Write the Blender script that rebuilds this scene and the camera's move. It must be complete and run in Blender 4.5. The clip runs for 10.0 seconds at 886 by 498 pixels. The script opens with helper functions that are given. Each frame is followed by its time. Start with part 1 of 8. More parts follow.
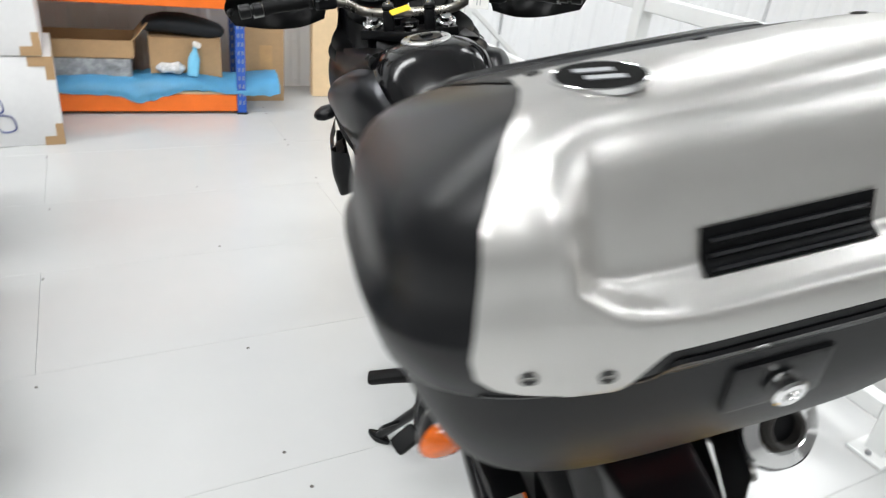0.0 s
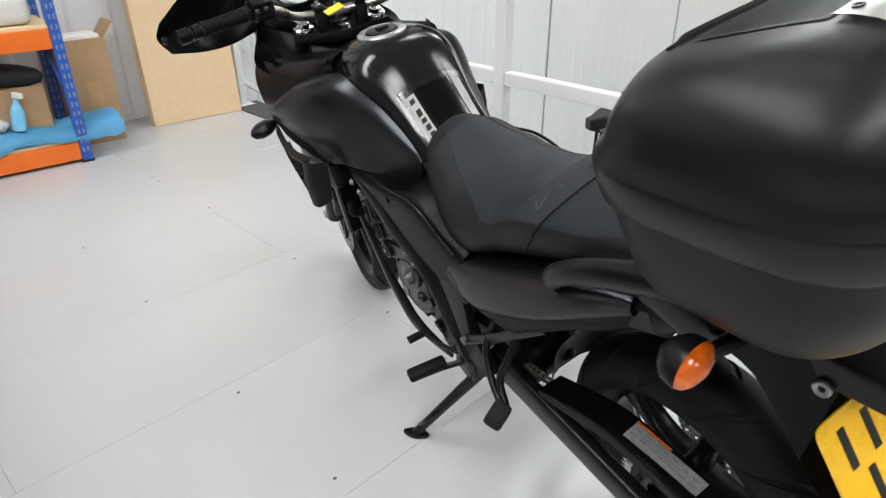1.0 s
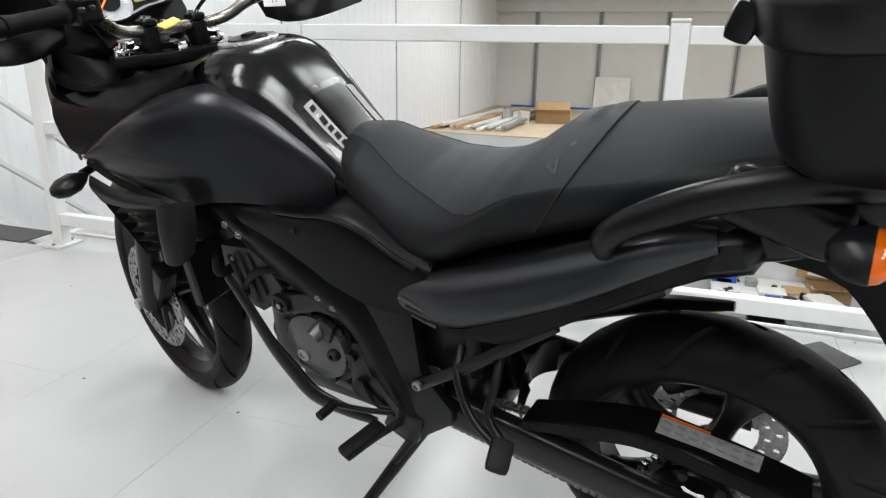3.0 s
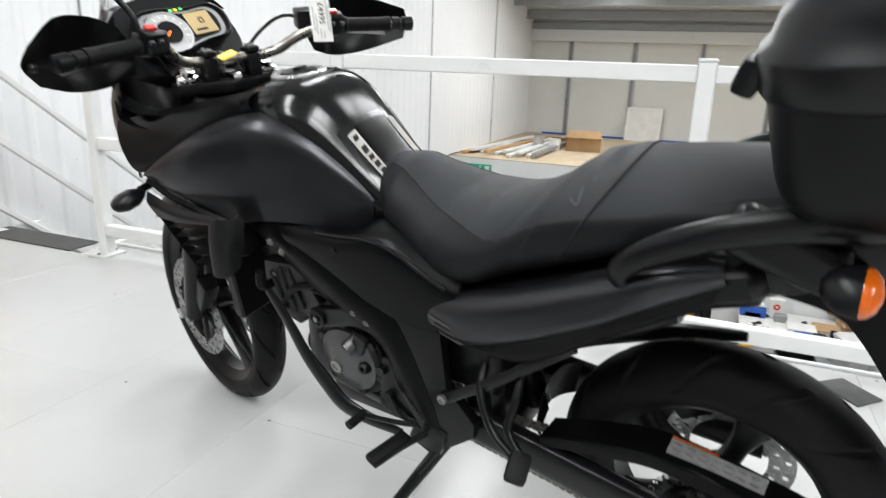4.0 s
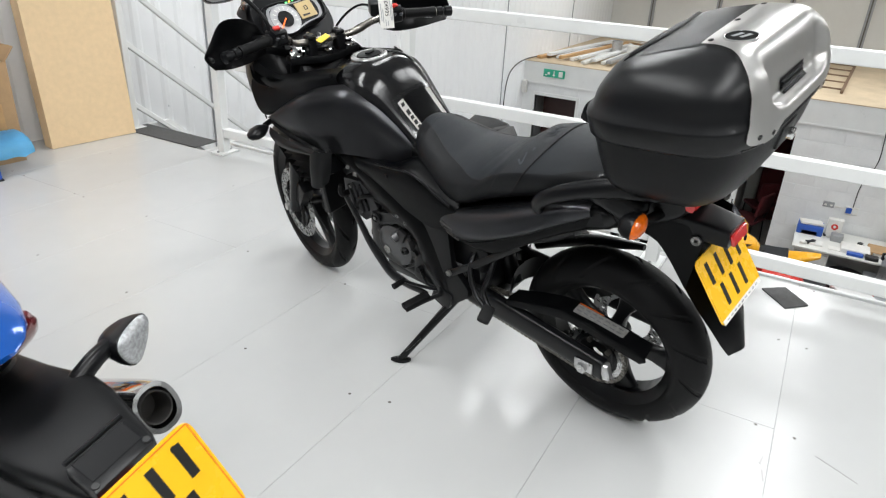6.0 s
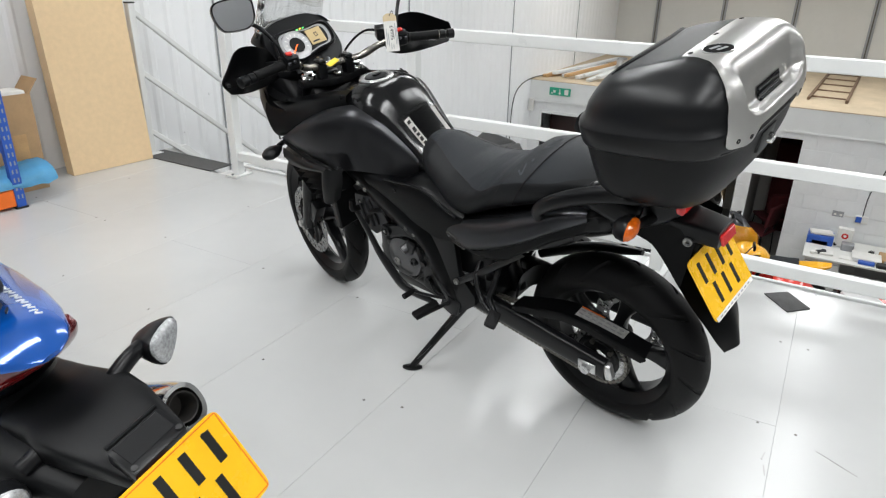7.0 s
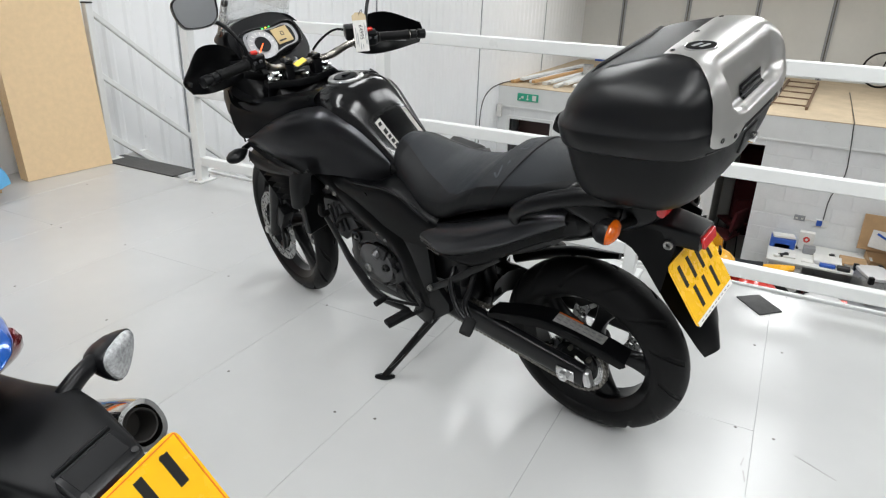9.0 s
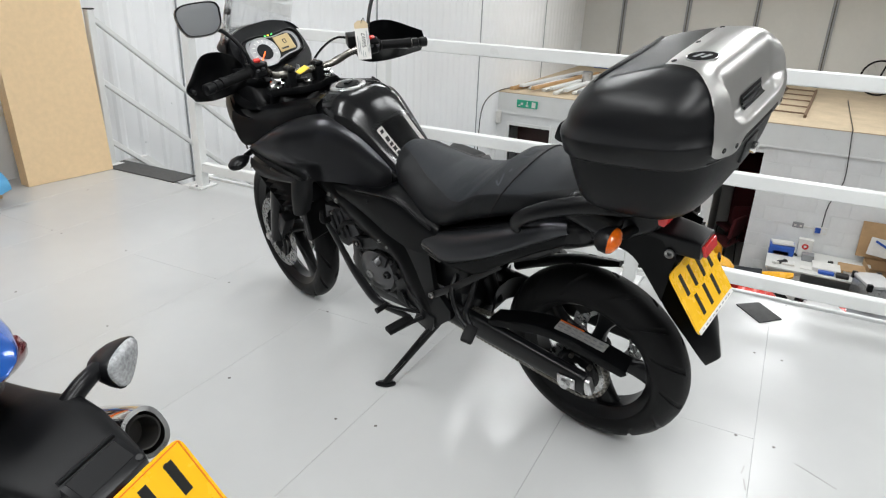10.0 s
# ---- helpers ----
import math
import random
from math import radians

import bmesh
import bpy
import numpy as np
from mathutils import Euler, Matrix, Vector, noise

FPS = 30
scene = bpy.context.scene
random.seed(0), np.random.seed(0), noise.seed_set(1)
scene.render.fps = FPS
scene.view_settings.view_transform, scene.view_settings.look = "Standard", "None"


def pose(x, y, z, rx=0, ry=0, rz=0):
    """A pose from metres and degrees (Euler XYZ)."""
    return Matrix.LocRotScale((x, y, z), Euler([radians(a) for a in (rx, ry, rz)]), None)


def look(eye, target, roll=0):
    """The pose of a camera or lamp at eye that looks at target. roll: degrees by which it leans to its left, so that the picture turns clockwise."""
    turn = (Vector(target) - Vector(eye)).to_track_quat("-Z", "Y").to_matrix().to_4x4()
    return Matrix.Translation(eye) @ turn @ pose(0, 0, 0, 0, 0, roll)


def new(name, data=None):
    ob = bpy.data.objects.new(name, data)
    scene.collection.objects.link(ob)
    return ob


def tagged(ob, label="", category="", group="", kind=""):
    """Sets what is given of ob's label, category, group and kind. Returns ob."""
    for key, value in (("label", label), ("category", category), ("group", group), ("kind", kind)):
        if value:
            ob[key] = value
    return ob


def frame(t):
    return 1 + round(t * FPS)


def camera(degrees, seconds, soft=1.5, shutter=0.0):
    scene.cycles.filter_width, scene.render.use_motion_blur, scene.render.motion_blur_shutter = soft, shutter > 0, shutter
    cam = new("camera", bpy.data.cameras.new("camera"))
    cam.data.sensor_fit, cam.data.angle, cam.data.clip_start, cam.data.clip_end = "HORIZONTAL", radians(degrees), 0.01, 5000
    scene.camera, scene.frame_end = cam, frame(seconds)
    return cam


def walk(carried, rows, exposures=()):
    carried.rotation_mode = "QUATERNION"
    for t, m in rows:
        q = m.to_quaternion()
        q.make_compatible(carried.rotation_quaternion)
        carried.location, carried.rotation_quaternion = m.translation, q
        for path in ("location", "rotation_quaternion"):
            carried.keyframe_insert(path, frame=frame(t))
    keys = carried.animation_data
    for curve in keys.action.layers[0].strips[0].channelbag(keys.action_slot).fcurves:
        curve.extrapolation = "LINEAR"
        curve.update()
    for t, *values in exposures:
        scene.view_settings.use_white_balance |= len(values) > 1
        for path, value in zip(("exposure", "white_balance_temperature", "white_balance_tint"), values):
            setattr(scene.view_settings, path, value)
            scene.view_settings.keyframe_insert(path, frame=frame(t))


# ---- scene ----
cam = camera(67.3, 10.0, 1.2, 0.4)
PATH = [
    (0, (-0.723, -0.406, 1.331), (0.146, 1.133, 0.395), 7.1),
    (0.5, (-0.997, -0.317, 1.339), (0.114, 1.067, 0.418), 2.1),
    (1, (-1.085, -0.176, 1.305), (0.183, 1.056, 0.37), 0.0),
    (1.5, (-1.194, -0.041, 1.306), (0.201, 1.027, 0.351), 0.2),
    (2, (-1.227, 0.139, 1.261), (0.377, 0.841, 0.295), 3.6),
    (2.5, (-1.17, 0.238, 1.129), (0.549, 0.893, 0.345), 1.4),
    (2.7, (-1.167, 0.261, 1.066), (0.603, 0.926, 0.414), -0.2),
    (3.8, (-1.272, 0.217, 1.002), (0.557, 0.826, 0.472), 2.8),
    (4, (-1.267, 0.229, 1.052), (0.523, 0.938, 0.513), 2.1),
    (4.5, (-1.357, 0.21, 1.24), (0.38, 0.921, 0.549), 5.8),
    (5, (-1.489, 0.113, 1.319), (0.082, 1.143, 0.632), 2.2),
    (5.5, (-1.686, -0.081, 1.351), (-0.083, 0.768, 0.51), 3.6),
    (6.8, (-1.929, -0.297, 1.396), (-0.342, 0.608, 0.583), 1.5),
    (7, (-1.922, -0.288, 1.386), (-0.323, 0.618, 0.597), 1.4),
    (7.5, (-1.897, -0.264, 1.355), (-0.273, 0.612, 0.584), 1.2),
    (8, (-1.876, -0.262, 1.357), (-0.242, 0.595, 0.585), 1.0),
    (8.5, (-1.869, -0.252, 1.36), (-0.226, 0.587, 0.589), 1.4),
    (9, (-1.878, -0.246, 1.357), (-0.227, 0.581, 0.588), 2.1),
    (9.5, (-1.88, -0.247, 1.363), (-0.226, 0.58, 0.6), 2.1),
    (10, (-1.885, -0.24, 1.364), (-0.227, 0.587, 0.611), 2.3),
]
walk(cam, [(t, look(eye, target, roll)) for t, eye, target, roll in PATH],
     [(0, 0.36), (0.5, 0.16), (1, 0.10), (2.5, 0.12), (4, 0.32), (5, 0.40), (5.5, 0.30), (7, 0.04), (10, 0.03)])

# ---- world, daylight through the rooflights, exposure ----
scene.view_settings.exposure = 0.0
world = bpy.data.worlds.new("daylight")
scene.world = world
world.use_nodes = True
_wn = world.node_tree.nodes
_sky = _wn.new("ShaderNodeTexSky")
_sky.sky_type = "NISHITA"
_sky.sun_disc = False
_sky.sun_elevation, _sky.sun_rotation = radians(35), radians(200)
world.node_tree.links.new(_sky.outputs[0], _wn["Background"].inputs[0])
_wn["Background"].inputs[1].default_value = 0.08


def area_lamp(name, where, sx, sy, power, colour=(1, 1, 1), tilt=0.0):
    lamp = bpy.data.lights.new(name, "AREA")
    lamp.shape, lamp.size, lamp.size_y, lamp.energy, lamp.color = "RECTANGLE", sx, sy, power, colour
    ob = new(name, lamp)
    ob.matrix_world = Matrix.Translation(where) @ pose(0, 0, 0, 0, tilt, 0)
    return ob


# the sloping roof: height at x
ROOF_SLOPE = 0.19


def roof_z(x):
    return 2.05 + (14.3 - x) * ROOF_SLOPE if x > 0.5 else 2.05 + 13.8 * ROOF_SLOPE - (0.5 - x) * ROOF_SLOPE


STRIP_Y = (-3.7, -0.7, 2.3)
STRIP_W = 0.62
STRIPS = ((-4.6, -0.6), (1.4, 5.8), (7.4, 11.8))
for _y in STRIP_Y:
    for _a, _b in STRIPS:
        _x = (_a + _b) / 2
        area_lamp("rooflight_lamp", (_x, _y, roof_z(_x) - 0.02), _b - _a, STRIP_W, 142 if _x < 0 else 99, (0.985, 1.0, 1.0), math.degrees(math.atan(ROOF_SLOPE if _x > 0.5 else -ROOF_SLOPE)))

# ---- helpers for meshes ----
from mathutils.bvhtree import BVHTree


def part(name, bm, material, parent=None, label="", smooth=True, angle=38):
    """One bmesh as one mesh object, under a thing or a part."""
    me = bpy.data.meshes.new(name)
    bmesh.ops.recalc_face_normals(bm, faces=bm.faces)
    bm.to_mesh(me)
    bm.free()
    if smooth:
        me.polygons.foreach_set("use_smooth", [True] * len(me.polygons))
        me.set_sharp_from_angle(angle=radians(angle))
    me.materials.append(material)
    ob = new(name, me)
    if parent:
        ob.parent = parent
    return tagged(ob, label) if label else ob


def thing(name, label, category, m=None, group="", kind=""):
    ob = new(name)
    ob.empty_display_size = 0.1
    if m is not None:
        ob.matrix_world = m
    return tagged(ob, label, category, group, kind)


def cr(pts, n):
    """n points evenly along a smooth curve through pts."""
    p = np.array(pts, float)
    if len(p) == 2:
        return [p[0] + (p[1] - p[0]) * k / (n - 1) for k in range(n)]
    q = np.vstack([2 * p[0] - p[1], p, 2 * p[-1] - p[-2]])
    out = []
    for i in range(1, len(q) - 2):
        a, b, c, d = q[i - 1], q[i], q[i + 1], q[i + 2]
        for k in range(12):
            u = k / 12
            out.append(0.5 * (2 * b + (c - a) * u + (2 * a - 5 * b + 4 * c - d) * u * u + (3 * b - a - 3 * c + d) * u ** 3))
    out = np.array(out + [p[-1]])
    s = np.concatenate([[0], np.cumsum(np.linalg.norm(np.diff(out, axis=0), axis=1))])
    t = np.linspace(0, s[-1], n)
    return [np.array([np.interp(v, s, out[:, k]) for k in range(out.shape[1])]) for v in t]


def loft(bm, rings, cap=True, closed=True):
    rows = [[bm.verts.new(Vector(p)) for p in ring] for ring in rings]
    n = len(rows[0])
    for a, b in zip(rows, rows[1:]):
        for i in range(n if closed else n - 1):
            j = (i + 1) % n
            bm.faces.new((a[i], a[j], b[j], b[i]))
    if cap and closed:
        bm.faces.new(rows[0][::-1])
        bm.faces.new(rows[-1])
    return bm


def skin(curves, n=22, m=10, thick=0.004, mirror=False, bm=None):
    """A smooth shell through curves that run side by side."""
    rows = [cr(c, n) for c in curves]
    cols = [cr([r[i] for r in rows], m) for i in range(n)]
    bm = bm or bmesh.new()
    sx = -1 if mirror else 1
    grid = [[bm.verts.new((sx * p[0], p[1], p[2])) for p in col] for col in cols]
    faces = []
    for i in range(n - 1):
        for j in range(m - 1):
            q = (grid[i][j], grid[i + 1][j], grid[i + 1][j + 1], grid[i][j + 1])
            faces.append(bm.faces.new(q[::-1] if mirror else q))
    if thick:
        bmesh.ops.solidify(bm, geom=faces, thickness=thick)
    return bm


def tube(pts, r, seg=10, n=None, bm=None, flat=1.0):
    """A round bar along pts; r is one radius or one for each point."""
    bm = bm or bmesh.new()
    k = len(pts)
    path = cr(pts, n or max(6, 5 * k)) if k > 2 else [np.array(p, float) for p in pts]
    rr = np.interp(np.linspace(0, 1, len(path)), np.linspace(0, 1, k), [r] * k if np.isscalar(r) else r)
    up = Vector((0.03, 0.05, 1))
    rings = []
    for i, p in enumerate(path):
        d = Vector(path[min(i + 1, len(path) - 1)] - path[max(i - 1, 0)]).normalized()
        if abs(d.dot(up)) > 0.97 * up.length:
            up = Vector((1, 0.1, 0))
        side = d.cross(up).normalized()
        up = side.cross(d).normalized()
        rings.append([Vector(p) + (side * math.cos(a) * flat + up * math.sin(a)) * float(rr[i]) for a in (2 * math.pi * j / seg for j in range(seg))])
    return loft(bm, rings)


def lathe(profile, centre=(0, 0, 0), axis=(1, 0, 0), seg=32, bm=None, closed=False, arc=2 * math.pi):
    """Turns (along, radius) pairs about an axis through centre."""
    bm = bm or bmesh.new()
    ax = Vector(axis).normalized()
    u = ax.orthogonal().normalized() if abs(ax.x) < 0.9 else Vector((0, 1, 0))
    u = (u - ax * u.dot(ax)).normalized()
    v = ax.cross(u)
    c = Vector(centre)
    full = abs(arc - 2 * math.pi) < 1e-6
    k = seg if full else seg + 1
    rings = [[bm.verts.new(c + ax * a + (u * math.cos(t) + v * math.sin(t)) * r) for a, r in profile] for t in (arc * i / seg for i in range(k))]
    m = len(profile)
    for i in range(seg):
        p, q = rings[i], rings[(i + 1) % k]
        for j in range(m if closed else m - 1):
            bm.faces.new((p[j], p[(j + 1) % m], q[(j + 1) % m], q[j]))
    bmesh.ops.remove_doubles(bm, verts=bm.verts, dist=1e-6)
    return bm


def box(x0, x1, y0, y1, z0, z1, bevel=0.0, seg=1, bm=None):
    bm = bm or bmesh.new()
    got = bmesh.ops.create_cube(bm, size=1)["verts"]
    for v in got:
        v.co = Vector(((x0, x1)[v.co.x > 0], (y0, y1)[v.co.y > 0], (z0, z1)[v.co.z > 0]))
    if bevel:
        edges = list({e for v in got for e in v.link_edges})
        bmesh.ops.bevel(bm, geom=edges, offset=bevel, segments=seg, affect="EDGES", profile=0.6)
    return bm


def obox(centre, size, m=None, bevel=0.0, seg=1, bm=None):
    """A bevelled box about a point, turned by m."""
    b2 = box(*(s * 0.5 * k for s in size for k in (-1, 1)), bevel, seg)
    b2.transform(Matrix.Translation(centre) @ (m or Matrix()))
    if bm is None:
        return b2
    me = bpy.data.meshes.new("tmp")
    b2.to_mesh(me)
    b2.free()
    bm.from_mesh(me)
    bpy.data.meshes.remove(me)
    return bm


def sup(cx, cy, hx, hy, e, n):
    """A rounded rectangle: n points of a superellipse."""
    out = []
    for i in range(n):
        a = 2 * math.pi * (i + 0.5) / n
        c, s = math.cos(a), math.sin(a)
        out.append((cx + hx * math.copysign(abs(c) ** (2 / e), c), cy + hy * math.copysign(abs(s) ** (2 / e), s)))
    return out


def plate2(outline, axis, at, thick, bevel=0.0, bm=None):
    """A flat plate: outline in the plane across axis, thick along it."""
    bm = bm or bmesh.new()
    def put(p, d):
        q = [p[0], p[1]]
        q.insert(axis, d)
        return bm.verts.new(q)
    a = [put(p, at) for p in outline]
    b = [put(p, at + thick) for p in outline]
    bm.faces.new(a)
    bm.faces.new(b[::-1])
    n = len(a)
    for i in range(n):
        bm.faces.new((a[i], b[i], b[(i + 1) % n], a[(i + 1) % n]))
    if bevel:
        bmesh.ops.recalc_face_normals(bm, faces=bm.faces)
        rim = [e for e in bm.edges if e.calc_face_angle(0) > 1.2 and abs((e.verts[0].co - e.verts[1].co)[axis]) < 1e-6]
        bmesh.ops.bevel(bm, geom=rim, offset=bevel, segments=2, affect="EDGES", profile=0.6)
    return bm


# ---- materials ----


def mat(name, colour, rough=0.5, metal=0.0, var=0.10, scale=6.0, grain=0.0, gscale=300.0, coat=0.0, spec=0.5, rvar=0.08, stretch=None, alpha_glow=None, trans=0.0):
    m = bpy.data.materials.new(name)
    m.use_nodes = True
    nt = m.node_tree
    b = nt.nodes["Principled BSDF"]
    b.inputs["Metallic"].default_value = metal
    b.inputs["Specular IOR Level"].default_value = spec
    b.inputs["Coat Weight"].default_value = coat
    b.inputs["Coat Roughness"].default_value = 0.04
    b.inputs["Transmission Weight"].default_value = trans
    co = nt.nodes.new("ShaderNodeTexCoord")
    mp = nt.nodes.new("ShaderNodeMapping")
    mp.inputs["Scale"].default_value = stretch or (1, 1, 1)
    nt.links.new(co.outputs["Object"], mp.inputs["Vector"])
    n1, n2 = nt.nodes.new("ShaderNodeTexNoise"), nt.nodes.new("ShaderNodeTexNoise")
    n1.inputs["Scale"].default_value, n2.inputs["Scale"].default_value = scale, scale * 9
    n1.inputs["Detail"].default_value = n2.inputs["Detail"].default_value = 5
    for nn in (n1, n2):
        nt.links.new(mp.outputs[0], nn.inputs["Vector"])
    add = nt.nodes.new("ShaderNodeMath")
    add.operation = "MULTIPLY_ADD"
    add.inputs[1].default_value = 0.4
    nt.links.new(n2.outputs["Fac"], add.inputs[0])
    nt.links.new(n1.outputs["Fac"], add.inputs[2])
    ramp = nt.nodes.new("ShaderNodeValToRGB")
    ramp.color_ramp.elements[0].position, ramp.color_ramp.elements[1].position = 0.45, 0.95
    lo = [c * (1 - var) for c in colour]
    hi = [min(1, c * (1 + var)) for c in colour]
    ramp.color_ramp.elements[0].color, ramp.color_ramp.elements[1].color = (*lo, 1), (*hi, 1)
    nt.links.new(add.outputs[0], ramp.inputs[0])
    nt.links.new(ramp.outputs[0], b.inputs["Base Color"])
    rr = nt.nodes.new("ShaderNodeMapRange")
    rr.inputs["From Min"].default_value, rr.inputs["From Max"].default_value = 0.45, 0.95
    rr.inputs["To Min"].default_value, rr.inputs["To Max"].default_value = max(0, rough - rvar), min(1, rough + rvar)
    nt.links.new(add.outputs[0], rr.inputs["Value"])
    nt.links.new(rr.outputs[0], b.inputs["Roughness"])
    if grain:
        n3 = nt.nodes.new("ShaderNodeTexNoise")
        n3.inputs["Scale"].default_value = gscale
        n3.inputs["Detail"].default_value = 3
        nt.links.new(mp.outputs[0], n3.inputs["Vector"])
        bump = nt.nodes.new("ShaderNodeBump")
        bump.inputs["Strength"].default_value = grain
        bump.inputs["Distance"].default_value = 0.002
        nt.links.new(n3.outputs["Fac"], bump.inputs["Height"])
        nt.links.new(bump.outputs[0], b.inputs["Normal"])
    if alpha_glow:
        b.inputs["Emission Color"].default_value = (*colour, 1)
        b.inputs["Emission Strength"].default_value = alpha_glow
    return m


FLOOR = mat("floor_paint", (0.49, 0.495, 0.49), 0.22, var=0.03, scale=0.9, rvar=0.03, spec=0.48, grain=0.02, gscale=9)
JOINT = mat("floor_joint", (0.50, 0.50, 0.50), 0.6)
SCREW = mat("screw_head", (0.10, 0.09, 0.08), 0.6, var=0.4)
SHEET = mat("wall_sheet", (0.83, 0.84, 0.85), 0.42, var=0.03, scale=0.8)
BLOCK = mat("painted_block", (0.74, 0.75, 0.75), 0.6, var=0.05, scale=3, grain=0.5, gscale=120)
WHITE = mat("white_paint", (0.71, 0.72, 0.71), 0.34, var=0.03, scale=5)
# for the added walls out of view, grey so that the sides stay dark
DIM = mat("unseen_wall_grey", (0.22, 0.22, 0.22), 0.7, var=0.1, scale=0.8)
ROOF = mat("roof_sheet", (0.55, 0.56, 0.57), 0.5, var=0.05, scale=0.8)
PANEL = mat("wall_panel", (0.66, 0.66, 0.63), 0.65, var=0.04, scale=1.2)
STEEL = mat("grey_steel", (0.33, 0.34, 0.35), 0.5, 0.5)
CHIP = mat("chipboard", (0.74, 0.55, 0.33), 0.72, var=0.05, scale=30, grain=0.3, gscale=200)
DECK = mat("deck_board", (0.52, 0.42, 0.29), 0.8, var=0.14, scale=3)
CARD = mat("cardboard", (0.42, 0.27, 0.14), 0.85, var=0.12, scale=7)
ORANGE = mat("orange_enamel", (0.80, 0.16, 0.015), 0.38, var=0.08, scale=9)
BLUE = mat("blue_enamel", (0.02, 0.09, 0.42), 0.38, var=0.1, scale=9)
TARP = mat("blue_sheet", (0.16, 0.50, 0.78), 0.35, var=0.1, scale=8)
DARK = mat("dark_void", (0.03, 0.028, 0.026), 0.8)
MATGREY = mat("rubber_mat", (0.07, 0.07, 0.07), 0.85, var=0.25, scale=30, grain=0.6, gscale=250)
CONC = mat("concrete", (0.42, 0.42, 0.41), 0.5, var=0.12, scale=1.5)
RED = mat("red_cloth", (0.07, 0.005, 0.008), 0.9, var=0.2, scale=30)
REDP = mat("red_paint", (0.60, 0.03, 0.02), 0.25, coat=0.6)
YELP = mat("yellow_paint", (0.85, 0.42, 0.01), 0.25, coat=0.6)
GREEN = mat("green_sign", (0.02, 0.36, 0.22), 0.4)
TIMBER = mat("timber", (0.48, 0.29, 0.13), 0.7, var=0.2, scale=12)

GRAIN = mat("grained_black_plastic", (0.0030, 0.0033, 0.0040), 0.34, var=0.05, scale=12, grain=0.09, gscale=900, rvar=0.006, spec=0.28)
SATIN = mat("satin_black_plastic", (0.0046, 0.0048, 0.0055), 0.30, var=0.05, scale=12, rvar=0.006, spec=0.21)
GREY = mat("metallic_grey_paint", (0.064, 0.065, 0.071), 0.30, 0.80, var=0.02, scale=20, coat=0.4, rvar=0.004)
SCOOP = mat("scoop_plastic", (0.0150, 0.0155, 0.0168), 0.38, var=0.06, scale=14, rvar=0.01, spec=0.32)
SHELL = mat("matt_grained_plastic", (0.0030, 0.0033, 0.0039), 0.42, var=0.05, scale=12, grain=0.09, gscale=900, rvar=0.006, spec=0.17)
BADGE = mat("badge_black", (0.004, 0.004, 0.004), 0.6, spec=0.05)
MATT = mat("matt_black_plastic", (0.0040, 0.0042, 0.0047), 0.40, var=0.06, scale=14, grain=0.08, gscale=700, rvar=0.01, spec=0.14)
TAILGREY = mat("polished_grey_paint", (0.078, 0.080, 0.088), 0.30, 0.80, var=0.02, scale=20, coat=0.4, rvar=0.004)
for paint in (GREY, TAILGREY):
    paint.node_tree.nodes["Principled BSDF"].inputs["Coat Roughness"].default_value = 0.20
BOLT = mat("dull_bolt", (0.26, 0.26, 0.25), 0.34, 0.9, var=0.15, scale=60)
GLOSS = mat("satin_black_paint", (0.0035, 0.0035, 0.004), 0.15, 0.0, var=0.04, coat=0.0, rvar=0.004, spec=0.40)
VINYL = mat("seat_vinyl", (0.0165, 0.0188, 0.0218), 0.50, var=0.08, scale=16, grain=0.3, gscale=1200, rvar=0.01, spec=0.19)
# side vinyl: its darker colour carries part of the shade below the crease
SHADED_SIDEVINYL = mat("shaded_seat_side_vinyl", (0.0088, 0.0094, 0.0104), 0.44, var=0.08, scale=16, grain=0.2, gscale=900, rvar=0.01, spec=0.17)
VINYL2 = mat("seat_band", (0.0215, 0.0235, 0.0265), 0.52, var=0.12, scale=25, grain=0.4, gscale=1500, rvar=0.01, spec=0.22)
RUBBER = mat("tyre_rubber", (0.0050, 0.0050, 0.0053), 0.50, spec=0.13, var=0.25, scale=14, grain=0.3, gscale=400)
BLKMET = mat("black_metal", (0.0042, 0.0044, 0.0050), 0.29, 0.0, var=0.08, scale=18, rvar=0.008, spec=0.24)
ENGINE = mat("engine_grey", (0.030, 0.030, 0.032), 0.40, 0.6, var=0.15, scale=25)
ALU = mat("bare_aluminium", (0.55, 0.55, 0.55), 0.32, 0.9, var=0.1, scale=30)
CHROME = mat("chrome", (0.72, 0.72, 0.72), 0.10, 1.0, var=0.05)
CASE = mat("brushed_silver", (0.82, 0.81, 0.79), 0.34, 0.9, var=0.02, scale=5, rvar=0.006)
AMBER = mat("amber_lens", (0.55, 0.10, 0.004), 0.12, var=0.25, scale=90, coat=0.6)
REDLENS = mat("red_lens", (0.55, 0.012, 0.012), 0.12, var=0.15, scale=60, coat=0.6)
CLEAR = mat("clear_lens", (0.36, 0.37, 0.38), 0.14, 0.3, var=0.35, scale=160, coat=0.6, grain=0.5, gscale=420)
PLATE = mat("yellow_plate", (0.90, 0.50, 0.010), 0.28, var=0.04, coat=0.4)
INK = mat("black_ink", (0.012, 0.012, 0.012), 0.4)
PAPER = mat("paper", (0.72, 0.71, 0.68), 0.7)
TAG = mat("manila_tag", (0.62, 0.50, 0.32), 0.8)
CHAIN = mat("chain_steel", (0.22, 0.21, 0.19), 0.4, 0.85, var=0.25, scale=80)
DISC = mat("brake_disc", (0.42, 0.42, 0.42), 0.28, 1.0, var=0.12, scale=40)
